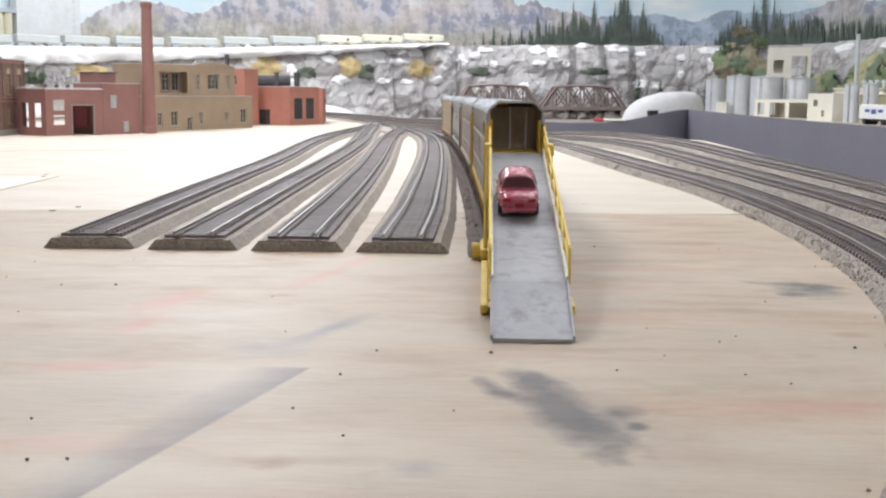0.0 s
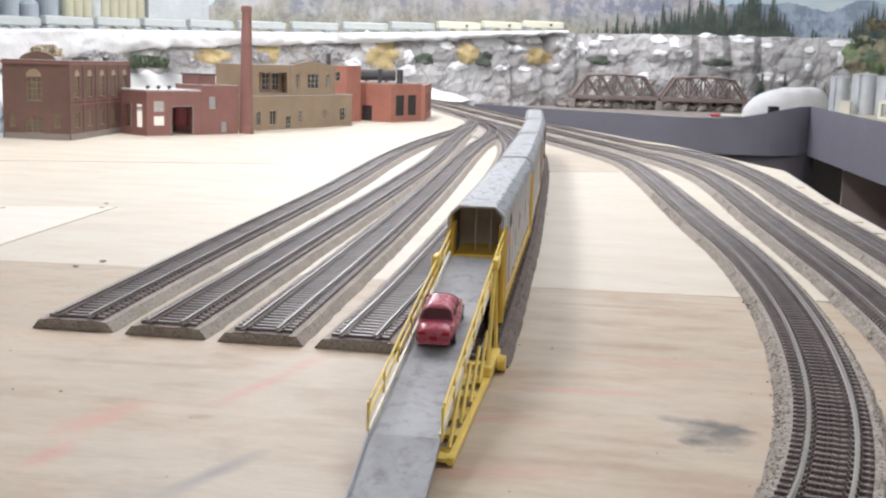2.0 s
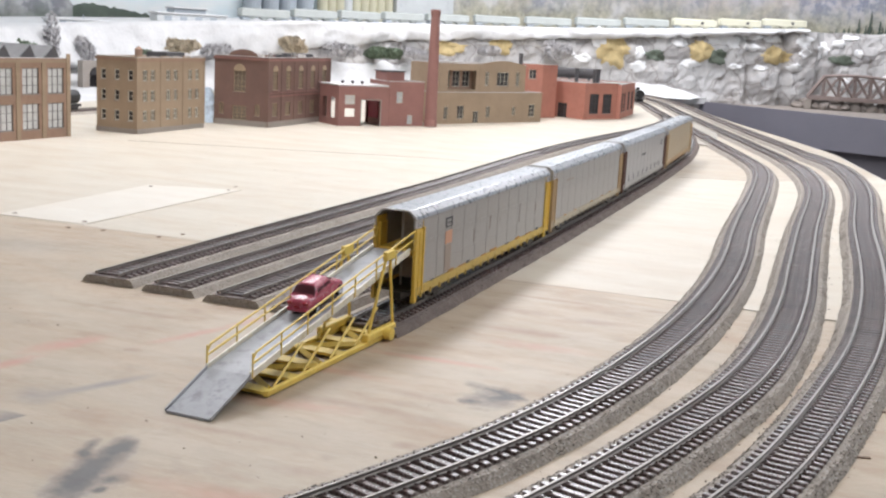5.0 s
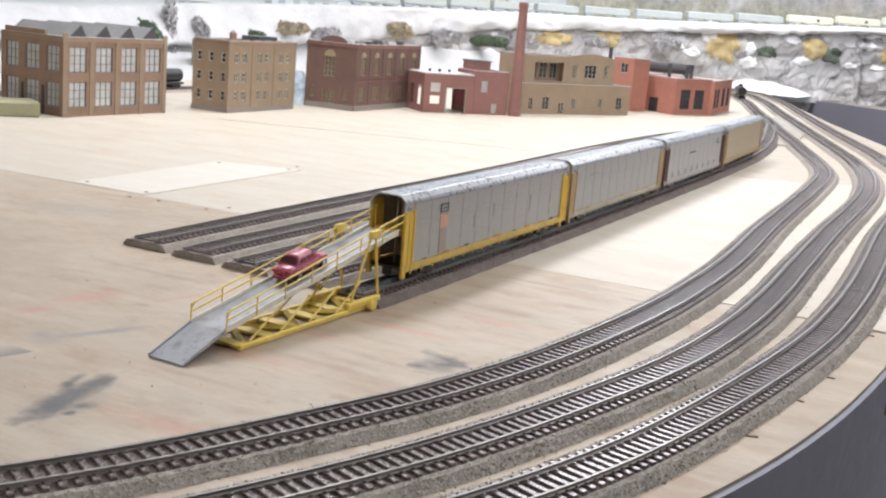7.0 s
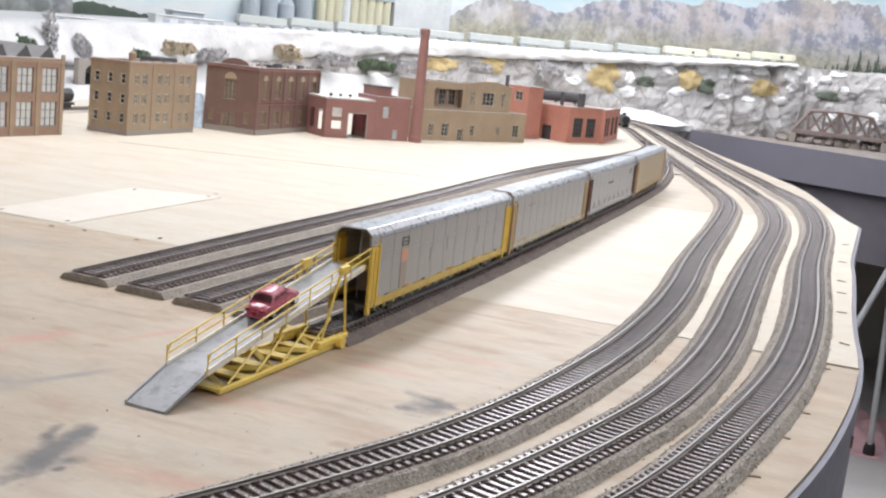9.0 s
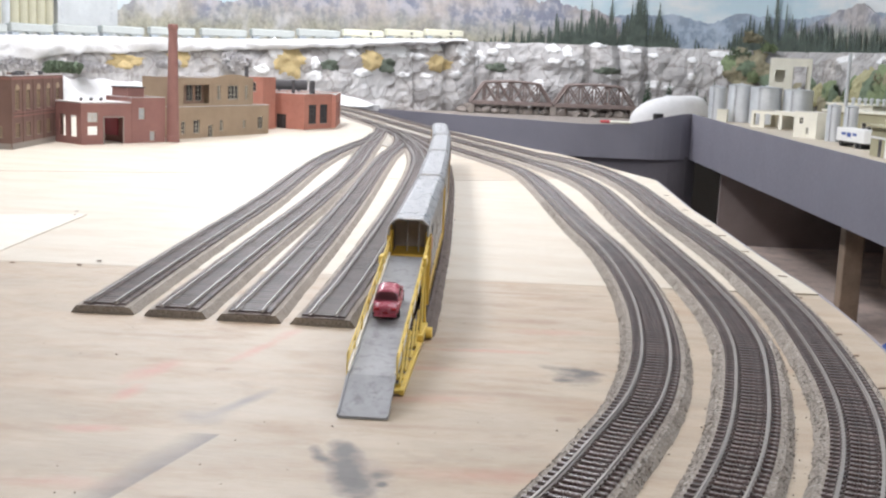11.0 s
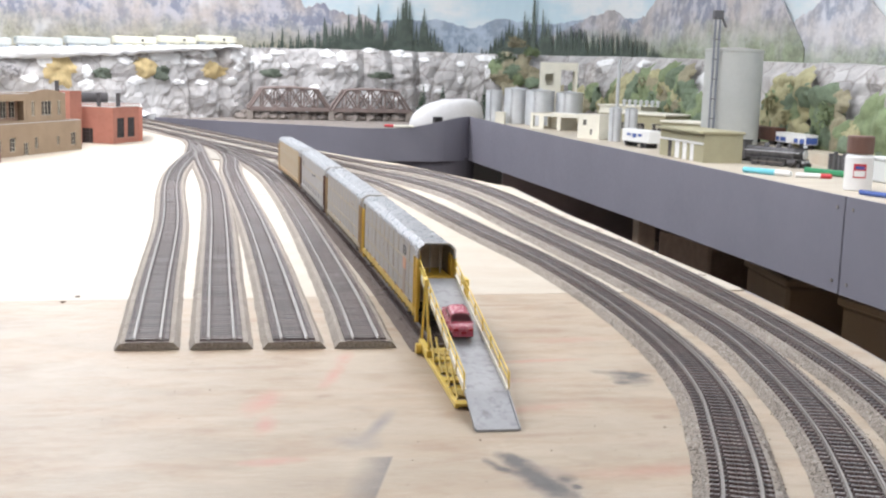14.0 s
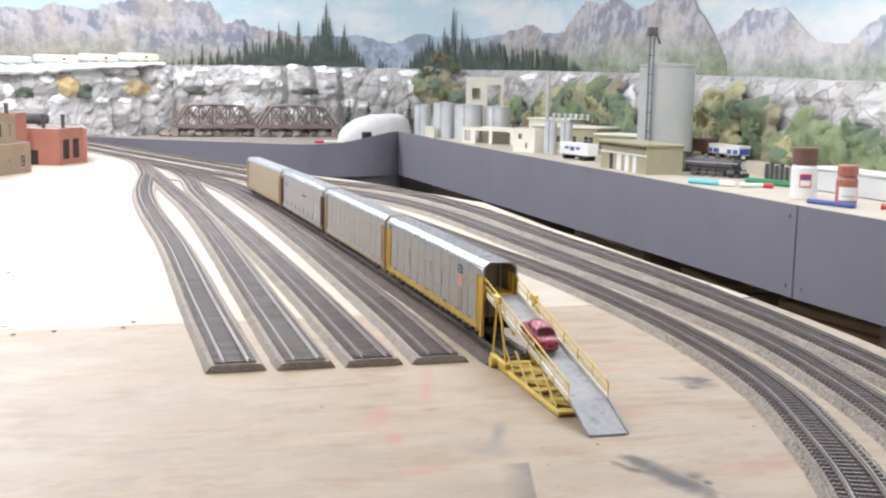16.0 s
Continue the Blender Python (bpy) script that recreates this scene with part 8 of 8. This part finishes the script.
def olive_hut():
    t = thing("loading_shed", heading((1.098, 1.925), (1.110, 1.668)) @ Matrix.Translation((0, 0, DZ)), "olive and white loading shed with bay doors and flat roof", "model building", "deck buildings")
    L, D, H = 0.255, 0.096, 0.066
    block(t, L, D, H, M_OLIVE, {"front": [(0.050, 0.072, 0.0, 0.040), (0.090, 0.118, 0.0, 0.040), (0.135, 0.160, 0.0, 0.040), (0.178, 0.200, 0.0, 0.040)]}, glaze={"front": None}, roof=M_TAR)
    for i, (x0, x1) in enumerate(((0.090, 0.118), (0.135, 0.160), (0.178, 0.200))):
        part("bay_door", bbox(x0 + 0.0003, x1 - 0.0003, 0.0006, 0.0016, 0.0, 0.0395, 0.0002), M_WHITE, t, "white bay door")
    # One bay counts as open; this dark plate gives the shade inside it.
    part("bay_door", bbox(0.0503, 0.0717, 0.0006, 0.0016, 0.0, 0.0395, 0.0002), M_PANEDK, t, "dark plate for the shade in an open bay")
    part("front_band", bbox(0.002, L - 0.002, -0.0022, -0.0002, 0.0405, 0.0455, 0.0004), M_WHITE, t)
    part("roof_slab", bbox(-0.004, L + 0.004, -0.014, D + 0.004, H + 0.0003, H + 0.006, 0.001), M_OLIVE, t, "overhanging olive roof slab")


def white_truck():
    t = thing("box_truck", heading((1.115, 2.275), (1.145, 2.115)) @ Matrix.Translation((0, 0, DZ)), "white toy box trailer with blue marking bars", "toy truck")
    part("box_body", bbox(0.0, 0.150, -0.002, 0.034, 0.014, 0.048, 0.0015), M_WHITE, t)
    for i in range(3):
        part("marking_bar", box(fresh(), 0.030 + i * 0.03, 0.052 + i * 0.03, -0.0026, -0.0022, 0.030 - 0.004 * (i % 2), 0.037), M_BLUE, t)
    for x in (0.025, 0.11, 0.13):
        part("wheel", rod(fresh(), (x, -0.001, 0.0075), (x, 0.033, 0.0075), 0.0072, 14), M_RUBBER, t)
    part("chassis", bbox(0.004, 0.146, 0.004, 0.028, 0.009, 0.0138, 0.0005), M_BLACK, t)


cream_tower(), cream_frame(), cream_sheds(), olive_hut(), white_truck()


def steam_engine():
    t = thing("steam_locomotive", heading((1.215, 1.690), (1.345, 1.500)) @ Matrix.Translation((0, 0, DZ)), "dark grey model steam locomotive with tender", "model locomotive")
    part("boiler", rod(fresh(), (0.012, 0, 0.030), (0.135, 0, 0.030), 0.0135, 20), M_ENGINE, t)
    part("smokebox", rod(fresh(), (0.135, 0, 0.030), (0.156, 0, 0.030), 0.0145, 20), M_BLACK, t)
    part("cab", bbox(-0.014, 0.013, -0.016, 0.016, 0.012, 0.052, 0.001), M_ENGINE, t)
    part("running_board", bbox(0.01, 0.158, -0.016, 0.016, 0.0175, 0.0195, 0.0004), M_ENGINE, t)
    part("frame", bbox(-0.01, 0.155, -0.008, 0.008, 0.006, 0.017, 0.0006), M_BLACK, t)
    for x in (0.06, 0.09, 0.118):
        part("dome", lathe(fresh(), [(0.006, 0.042), (0.006, 0.049), (0.003, 0.052)], 14, (x, 0)), M_ENGINE, t)
    part("funnel", lathe(fresh(), [(0.005, 0.042), (0.0045, 0.050), (0.006, 0.0545)], 14, (0.146, 0)), M_BLACK, t)
    for x in (0.035, 0.058, 0.081, 0.104):
        for s in (-1, 1):
            part("driving_wheel", rod(fresh(), (x, s * 0.008, 0.0102), (x, s * 0.0105, 0.0102), 0.0100, 20), M_ENGINE, t)
    for s in (-1, 1):
        part("side_rod", bbox(0.033, 0.107, s * 0.0118 - 0.0005, s * 0.0118 + 0.0005, 0.0088, 0.0108, 0.0002), M_RAIL, t)
        part("cylinder_block", rod(fresh(), (0.122, s * 0.0125, 0.012), (0.142, s * 0.0125, 0.012), 0.0055, 12), M_ENGINE, t)
    for s in (-1, 1):
        part("handrail", rod(fresh(), (0.012, s * 0.0152, 0.0335), (0.150, s * 0.0152, 0.0335), 0.0007, 6), M_SILO, t, "pale handrail along the boiler")
        part("steam_pipe", rod(fresh(), (0.134, s * 0.012, 0.026), (0.134, s * 0.0135, 0.015), 0.0022, 8), M_ENGINE, t)
    for x in (0.030, 0.052, 0.075, 0.100, 0.122):
        part("boiler_band", rod(fresh(), (x, 0, 0.030), (x + 0.0012, 0, 0.030), 0.0138, 20), M_BLACK, t)
    part("smokebox_door", rod(fresh(), (0.1561, 0, 0.030), (0.158, 0, 0.030), 0.0105, 18), M_SILO, t, "pale grey smokebox door")
    part("headlamp", rod(fresh(), (0.152, 0, 0.0475), (0.160, 0, 0.0475), 0.003, 10), M_SILO, t)
    part("pilot_beam", bbox(0.157, 0.161, -0.015, 0.015, 0.011, 0.0165, 0.0005), M_SILO, t)
    for x in (0.126, 0.146):
        part("pilot_wheel", rod(fresh(), (x, -0.0105, 0.0052), (x, 0.0105, 0.0052), 0.0050, 14), M_ENGINE, t)
    part("cab_roof", bbox(-0.018, 0.016, -0.0175, 0.0175, 0.0522, 0.0545, 0.0008), M_BLACK, t)
    part("cab_window", box(box(fresh(), -0.008, 0.006, -0.0163, -0.0161, 0.034, 0.046), -0.008, 0.006, 0.0161, 0.0163, 0.034, 0.046), M_PANEDK, t)
    part("cowcatcher", bbox(0.156, 0.168, -0.012, 0.012, 0.002, 0.012, 0.002), M_BLACK, t)
    part("coal_load", bevelled(box(fresh(), -0.070, -0.024, -0.012, 0.012, 0.0402, 0.0450), 0.003), M_BLACK, t, "heaped black coal load")
    part("tender", bbox(-0.095, -0.020, -0.015, 0.015, 0.012, 0.040, 0.001), M_ENGINE, t)
    for x in (-0.085, -0.068, -0.045, -0.028):
        part("tender_wheel", rod(fresh(), (x, -0.0105, 0.0065), (x, 0.0105, 0.0065), 0.0062, 14), M_BLACK, t)


def boxcar(a, b, mat, label, top, roof, stripe=None):
    t = thing("boxcar", heading(a, b) @ Matrix.Translation((0, 0, 0.0365)), label, "freight wagon")
    L = 0.155
    part("body", bbox(0, L, -0.017, 0.017, 0.011, top, 0.001), mat, t)
    part("roof", bbox(-0.001, L + 0.001, -0.018, 0.018, top + 0.0002, top + 0.003, 0.001), roof, t)
    part("sliding_door", bbox(L * 0.40, L * 0.60, -0.0185, -0.0173, 0.013, top - 0.003, 0.0003), mat, t)
    if stripe:
        for x0, x1 in ((0.004, 0.020), (0.028, 0.056), (0.098, 0.118), (0.128, L - 0.004)):
            part("stripe", box(fresh(), x0, x1, -0.0178, -0.0172, 0.014, top - 0.008), stripe, t)
        part("end_panel", box(fresh(), L + 0.0001, L + 0.0006, -0.015, 0.015, 0.013, top - 0.004), stripe, t)
    for x in (0.022, L - 0.022):
        part("bogie", bbox(x - 0.015, x + 0.015, -0.011, 0.011, 0.0, 0.0105, 0.001), M_BLACK, t)


steam_engine()
tagged(part("raised_track_board", prism(fresh(), [(1.41, 2.16), (1.505, 2.16), (1.50, 0.50), (1.385, 0.50)], 0.0102, 0.036), M_FAR), "pale raised plywood track board along the cliff foot", "shelf", kind="structure")
boxcar((1.432, 2.13), (1.442, 1.97), M_BROWN, "oxide brown boxcar on the raised board", 0.042, M_BROWN)
boxcar((1.442, 1.965), (1.446, 1.80), M_WHITE, "low white wagon with blue blocks on the raised board", 0.033, M_WHITE, M_BLUE)
for i in range(7):
    t = thing("timber_post", pose(1.365 - 0.004 * i, 1.56 - 0.028 * i, DZ), "short dark grey timber post", "post", "timber posts")
    part("shaft", bbox(-0.004, 0.004, -0.004, 0.004, 0, 0.035 + 0.006 * (i % 2), 0.0006), M_ENGINE, t)
box_t = thing("plastic_case", pose(1.330, 0.62, DZ), "long pale translucent plastic case", "storage box")
part("tray", bbox(-0.030, 0.030, 0.0, 0.66, 0.0, 0.044, 0.003), plain("milky_plastic", (0.58, 0.60, 0.60), 0.35, vary=0.05), box_t)
part("lid", bbox(-0.032, 0.032, -0.002, 0.662, 0.0442, 0.050, 0.0015), M_PALEG, box_t)


def paint_bottle(x, y, r, h, cap_h, body, cap, label, logo):
    t = thing("paint_bottle", pose(x, y, DZ), label, "paint bottle")
    hb = h - cap_h
    part("bottle", lathe(fresh(), [(r * 0.94, 0), (r, 0.002), (r, hb - 0.006), (r * 0.86, hb - 0.001), (r * 0.80, hb)], 32), body, t)
    part("cap", lathe(fresh(), [(r * 0.93, hb + 0.0003), (r * 0.95, hb + 0.002), (r * 0.95, h - 0.002), (r * 0.90, h)], 32), cap, t)
    if logo:
        wrap = lambda a0, a1, z0, z1, mat, nm, rr: part(nm, curved_label(a0, a1, z0, z1, rr), mat, t)
        wrap(-2.45, -1.55, hb * 0.36, hb * 0.74, M_REDP, "label_panel", r + 0.0004)
        wrap(-2.38, -1.62, hb * 0.40, hb * 0.56, M_WHITE, "label_field", r + 0.0007)
        wrap(-2.3, -1.7, hb * 0.60, hb * 0.68, M_BLUE, "label_bar", r + 0.0010)
    else:
        part("label_panel", curved_label(-2.9, -1.0, hb * 0.22, hb * 0.66, r + 0.0004), M_WHITE, t)
        part("label_bar", curved_label(-2.6, -1.4, hb * 0.34, hb * 0.38, r + 0.0007), M_GREYB, t)


def curved_label(a0, a1, z0, z1, r):
    bm = fresh()
    n = 14
    pts = [(math.cos(a0 + (a1 - a0) * i / n), math.sin(a0 + (a1 - a0) * i / n)) for i in range(n + 1)]
    fr = [(bm.verts.new((c * r, s * r, z0)), bm.verts.new((c * r, s * r, z1))) for c, s in pts]
    bk = [(bm.verts.new((c * (r - 0.0003), s * (r - 0.0003), z0)), bm.verts.new((c * (r - 0.0003), s * (r - 0.0003), z1))) for c, s in pts]
    for i in range(n):
        bm.faces.new((fr[i][0], fr[i + 1][0], fr[i + 1][1], fr[i][1]))
        bm.faces.new((bk[i][0], bk[i][1], bk[i + 1][1], bk[i + 1][0]))
    return bm


M_CAPB = plain("brown_paint_cap", (0.155, 0.085, 0.065), 0.5, vary=0.08)
M_PINKB = plain("reddish_paint_bottle", (0.40, 0.155, 0.115), 0.3, vary=0.06)
paint_bottle(1.166, 1.090, 0.0245, 0.098, 0.032, M_WHITE, M_CAPB, "white paint bottle with brown cap and red label", True)
paint_bottle(1.170, 0.958, 0.019, 0.074, 0.020, M_PINKB, M_PINKB, "reddish brown paint bottle with white label", False)


# ---- behind the buildings: low track, portal, grey wagons ----
railway("far siding behind the model buildings", [(-0.93, 0.30), (-0.95, 0.80), (-0.96, 1.30), (-0.93, 1.90), (-0.84, 2.50), (-0.72, 3.05), (-0.60, 3.40)], (0, 0), M_CORKTOP, "back tracks")


def dark_tank_wagon(x, y, turn):
    t = thing("tank_wagon", pose(x, y, 0.009, 0, 0, turn), "black tank wagon on the far track", "freight wagon", "tank wagons")
    part("tank", rod(fresh(), (-0.06, 0, 0.024), (0.06, 0, 0.024), 0.013, 18), M_BLACK, t)
    part("frame", bbox(-0.065, 0.065, -0.011, 0.011, 0.006, 0.0105, 0.0006), M_BLACK, t)
    part("dome", lathe(fresh(), [(0.006, 0.035), (0.006, 0.043), (0.004, 0.044)], 12), M_BLACK, t)
    for x2 in (-0.045, 0.045):
        part("bogie", bbox(x2 - 0.012, x2 + 0.012, -0.010, 0.010, 0.0, 0.0058, 0.0006), M_BLACK, t)


dark_tank_wagon(-0.35, 3.01, 112)
dark_tank_wagon(-0.955, 1.02, 92)
pa, pb = on_ledge(-3.215, 0.175), on_ledge(-3.125, 0.175)
por = thing("tunnel_portal", heading(pa, pb) @ Matrix.Translation((0, 0, -0.006)), "grey stone tunnel portal in the white slope", "tunnel portal")
bmp = fresh()
wall_with_holes(bmp, 0.09, 0.072, 0.02, [(0.024, 0.066, 0.0, 0.034)], Matrix.Identity(4))
part("portal_wall", bmp, M_STONE, por)
# Dark plates stand in for the shade inside the tunnel.
arch = fresh()
for i in range(8):
    a0, a1 = math.pi * i / 8, math.pi * (i + 1) / 8
    vs = [arch.verts.new((0.045 + r * math.cos(a), y, 0.034 + r * math.sin(a))) for y in (-0.004, -0.0005) for r, a in ((0.0, a0), (0.021, a0), (0.021, a1), (0.0, a1))]
    for f in ((0, 1, 2, 3), (4, 5, 6, 7), (1, 2, 6, 5)):
        arch.faces.new([vs[j] for j in f])
part("tunnel_arch", arch, M_DARK, por, "dark plate for the shade in the arched tunnel mouth")
part("tunnel_dark", box(fresh(), 0.022, 0.068, 0.0205, 0.024, 0, 0.05), M_DARK, por)
tagged(part("blue_tarp", bbox(-0.012, 0.012, -0.02, 0.02, 0, 0.075, 0.008), plain("pale_blue_sheet", (0.36, 0.52, 0.66), 0.6, vary=0.2), m=pose(-0.735, 1.145, 0, 0, 0, 10)), "pale blue sheet standing between the buildings", "sheet")
M_PLANK = plain("weathered_wood_plank", (0.34, 0.32, 0.20), 0.8, vary=0.2)
tagged(part("low_platform", bbox(-0.055, 0.055, -0.032, 0.032, 0, 0.022, 0.002), M_PLANK, m=pose(-0.745, 0.476, 0, 0, 0, 60)), "low olive wooden platform beside the factory", "platform")

# ---- aisle floor clutter ----
def heap(name, x, y, z, rx, ry, h, mat, label, category, seed):
    bm = fresh()
    n = 22
    grid = [[bm.verts.new((x + rx * (2 * i / n - 1), y + ry * (2 * k / n - 1), z + max(0.003, h * (1 - ((2 * i / n - 1) ** 2 + (2 * k / n - 1) ** 2) * 0.8) * (0.6 + 0.7 * noise.noise((i * 0.35, k * 0.35, seed)))))) for k in range(n + 1)] for i in range(n + 1)]
    for a, b in zip(grid, grid[1:]):
        for k in range(n):
            bm.faces.new((a[k], b[k], b[k + 1], a[k + 1]))
    tagged(part(name, bm, mat, smooth=True), label, category)


M_PINK = plain("pink_cloth", (0.60, 0.38, 0.40), 0.9, vary=0.2, big=14)

heap("pink_cloth", 0.30, 4.05, FLOOR, 0.32, 0.30, 0.16, M_PINK, "crumpled pink cloth on the concrete floor", "cloth", 3)
M_ORANGEC = plain("orange_cable_sheath", (0.60, 0.16, 0.06), 0.5, vary=0.08)
cable = bpy.data.curves.new("extension_cable", "CURVE")
cable.dimensions, cable.bevel_depth, cable.bevel_resolution = "3D", 0.007, 3
sp = cable.splines.new("BEZIER")
sp.bezier_points.add(3)
for bp, c in zip(sp.bezier_points, ((0.05, 3.30, FLOOR + 0.008), (0.25, 3.10, FLOOR + 0.008), (0.48, 3.18, FLOOR + 0.008), (1.1, 3.05, FLOOR + 0.008))):
    bp.co, bp.handle_left_type, bp.handle_right_type = c, "AUTO", "AUTO"
cable.materials.append(M_ORANGEC)
tagged(new("extension_cable", cable), "orange extension cable lying on the concrete floor", "cable")


def tripod():
    t = thing("light_stand", pose(0.52, 3.55, FLOOR), "grey metal light stand with black leg joints", "light stand")
    top = (0.02, 0.0, 0.80)
    for k in range(3):
        a = math.radians(200 + 120 * k)
        foot = (0.26 * math.cos(a), 0.26 * math.sin(a), 0.03)
        leg = part("leg", rod(fresh(), foot, top, 0.011, 10), M_SILO, t)
        part("foot_cap", lathe(fresh(), [(0.022, 0), (0.022, 0.03), (0.014, 0.05)], 14, foot[:2]), M_RUBBER, leg)
    part("hub", lathe(fresh(), [(0.03, 0.78), (0.03, 0.86), (0.012, 0.87)], 16, (0.02, 0)), M_BLACK, t)


tripod()


def storage_tote(x, y, z, w, d, h, mat, label, turn=0):
    t = thing("storage_box", pose(x, y, z, 0, 0, turn), label, "storage box", "boxes under the deck")
    part("tray", bbox(-w / 2, w / 2, -d / 2, d / 2, 0, h, 0.008), mat, t)
    part("lid", bbox(-w / 2 - 0.008, w / 2 + 0.008, -d / 2 - 0.008, d / 2 + 0.008, h + 0.0005, h + 0.02, 0.004), mat, t)


M_KRAFT = plain("brown_cardboard", (0.30, 0.21, 0.13), 0.9, vary=0.12, big=8)
storage_tote(1.50, 1.25, -0.4298, 0.28, 0.36, 0.16, M_KRAFT, "brown cardboard box on the lower shelf", 8)
storage_tote(1.52, 1.85, -0.4298, 0.28, 0.30, 0.14, M_KRAFT, "brown cardboard box on the lower shelf", -6)
storage_tote(1.53, 2.50, -0.4298, 0.26, 0.36, 0.15, M_LEG, "brown plastic storage box on the lower shelf", 4)
storage_tote(1.52, 0.72, -0.4298, 0.26, 0.36, 0.18, M_LEG, "brown plastic storage box on the lower shelf", 3)
heap("white_sheet", 1.30, 1.95, -0.4298, 0.07, 0.12, 0.05, M_WHITE, "crumpled white sheet on the lower shelf", "sheet", 12)
heap("blue_rag", 1.13, 1.72, -0.4298, 0.05, 0.06, 0.05, M_BLUE, "bright blue rag on the lower shelf", "cloth", 6)


def reel(x, y, r, core, h, flange_mat, core_mat, label):
    """A wire reel standing on end: two flanges and a wound core."""
    t = thing("wire_reel", pose(x, y, -0.4298), label, "wire reel", "wire reels")
    part("lower_flange", lathe(fresh(), [(r * 0.8, 0), (r * 0.8, 0.003), (core, 0.0035)], 32), flange_mat, t)
    part("winding", lathe(fresh(), [(core, 0.0037), (core * 1.04, h * 0.5), (core, h - 0.0047)], 28), core_mat, t)
    part("upper_flange", lathe(fresh(), [(core, h - 0.0045), (r, h - 0.004), (r, h), (r * 0.25, h + 0.001)], 32), flange_mat, t)
    part("hub", lathe(fresh(), [(r * 0.22, h + 0.0011), (r * 0.22, h + 0.003)], 20), M_BLACK, t)


M_GREENW = plain("green_wire_winding", (0.02, 0.30, 0.20), 0.45, vary=0.15, big=30)
M_COPPER = plain("copper_wire_winding", (0.42, 0.19, 0.11), 0.4, 0.6, vary=0.15, big=60)
reel(1.236, 1.80, 0.048, 0.023, 0.072, M_TANK, M_GREENW, "grey wire reel with green wire on the lower shelf")
reel(1.142, 1.29, 0.021, 0.014, 0.034, M_WHITE, M_COPPER, "small white reel of copper wire on the lower shelf")
ybox = thing("yellow_box", pose(1.178, 1.405, -0.4298, 0, 0, -14), "bright yellow cardboard box with a small dark mark", "box")
M_YBOX = plain("bright_yellow_card", (0.72, 0.66, 0.05), 0.6, vary=0.08, big=20)
part("tray", bbox(-0.058, 0.058, -0.045, 0.045, 0, 0.052, 0.0015), M_YBOX, ybox)
part("lid", bbox(-0.0595, 0.0595, -0.0465, 0.0465, 0.0522, 0.070, 0.0015), M_YBOX, ybox)
mark = fresh()
for x0, x1 in ((-0.016, 0.016),):
    vs = [mark.verts.new((x, y, z)) for y in (-0.0458, -0.0452) for x, z in ((x0, 0.022), (x1, 0.022), (0.0, 0.036))]
    mark.faces.new(vs[:3]), mark.faces.new(vs[3:][::-1])
    for k in range(3):
        mark.faces.new((vs[k], vs[(k + 1) % 3], vs[3 + (k + 1) % 3], vs[3 + k]))
part("mark", mark, M_BLACK, ybox, "small dark triangular mark")
tagged(part("white_rod", rod(fresh(), (1.256, 1.70, -0.4265), (1.300, 1.46, -0.4265), 0.0032, 8), M_WHITE), "thin white plastic rod on the lower shelf", "rod")
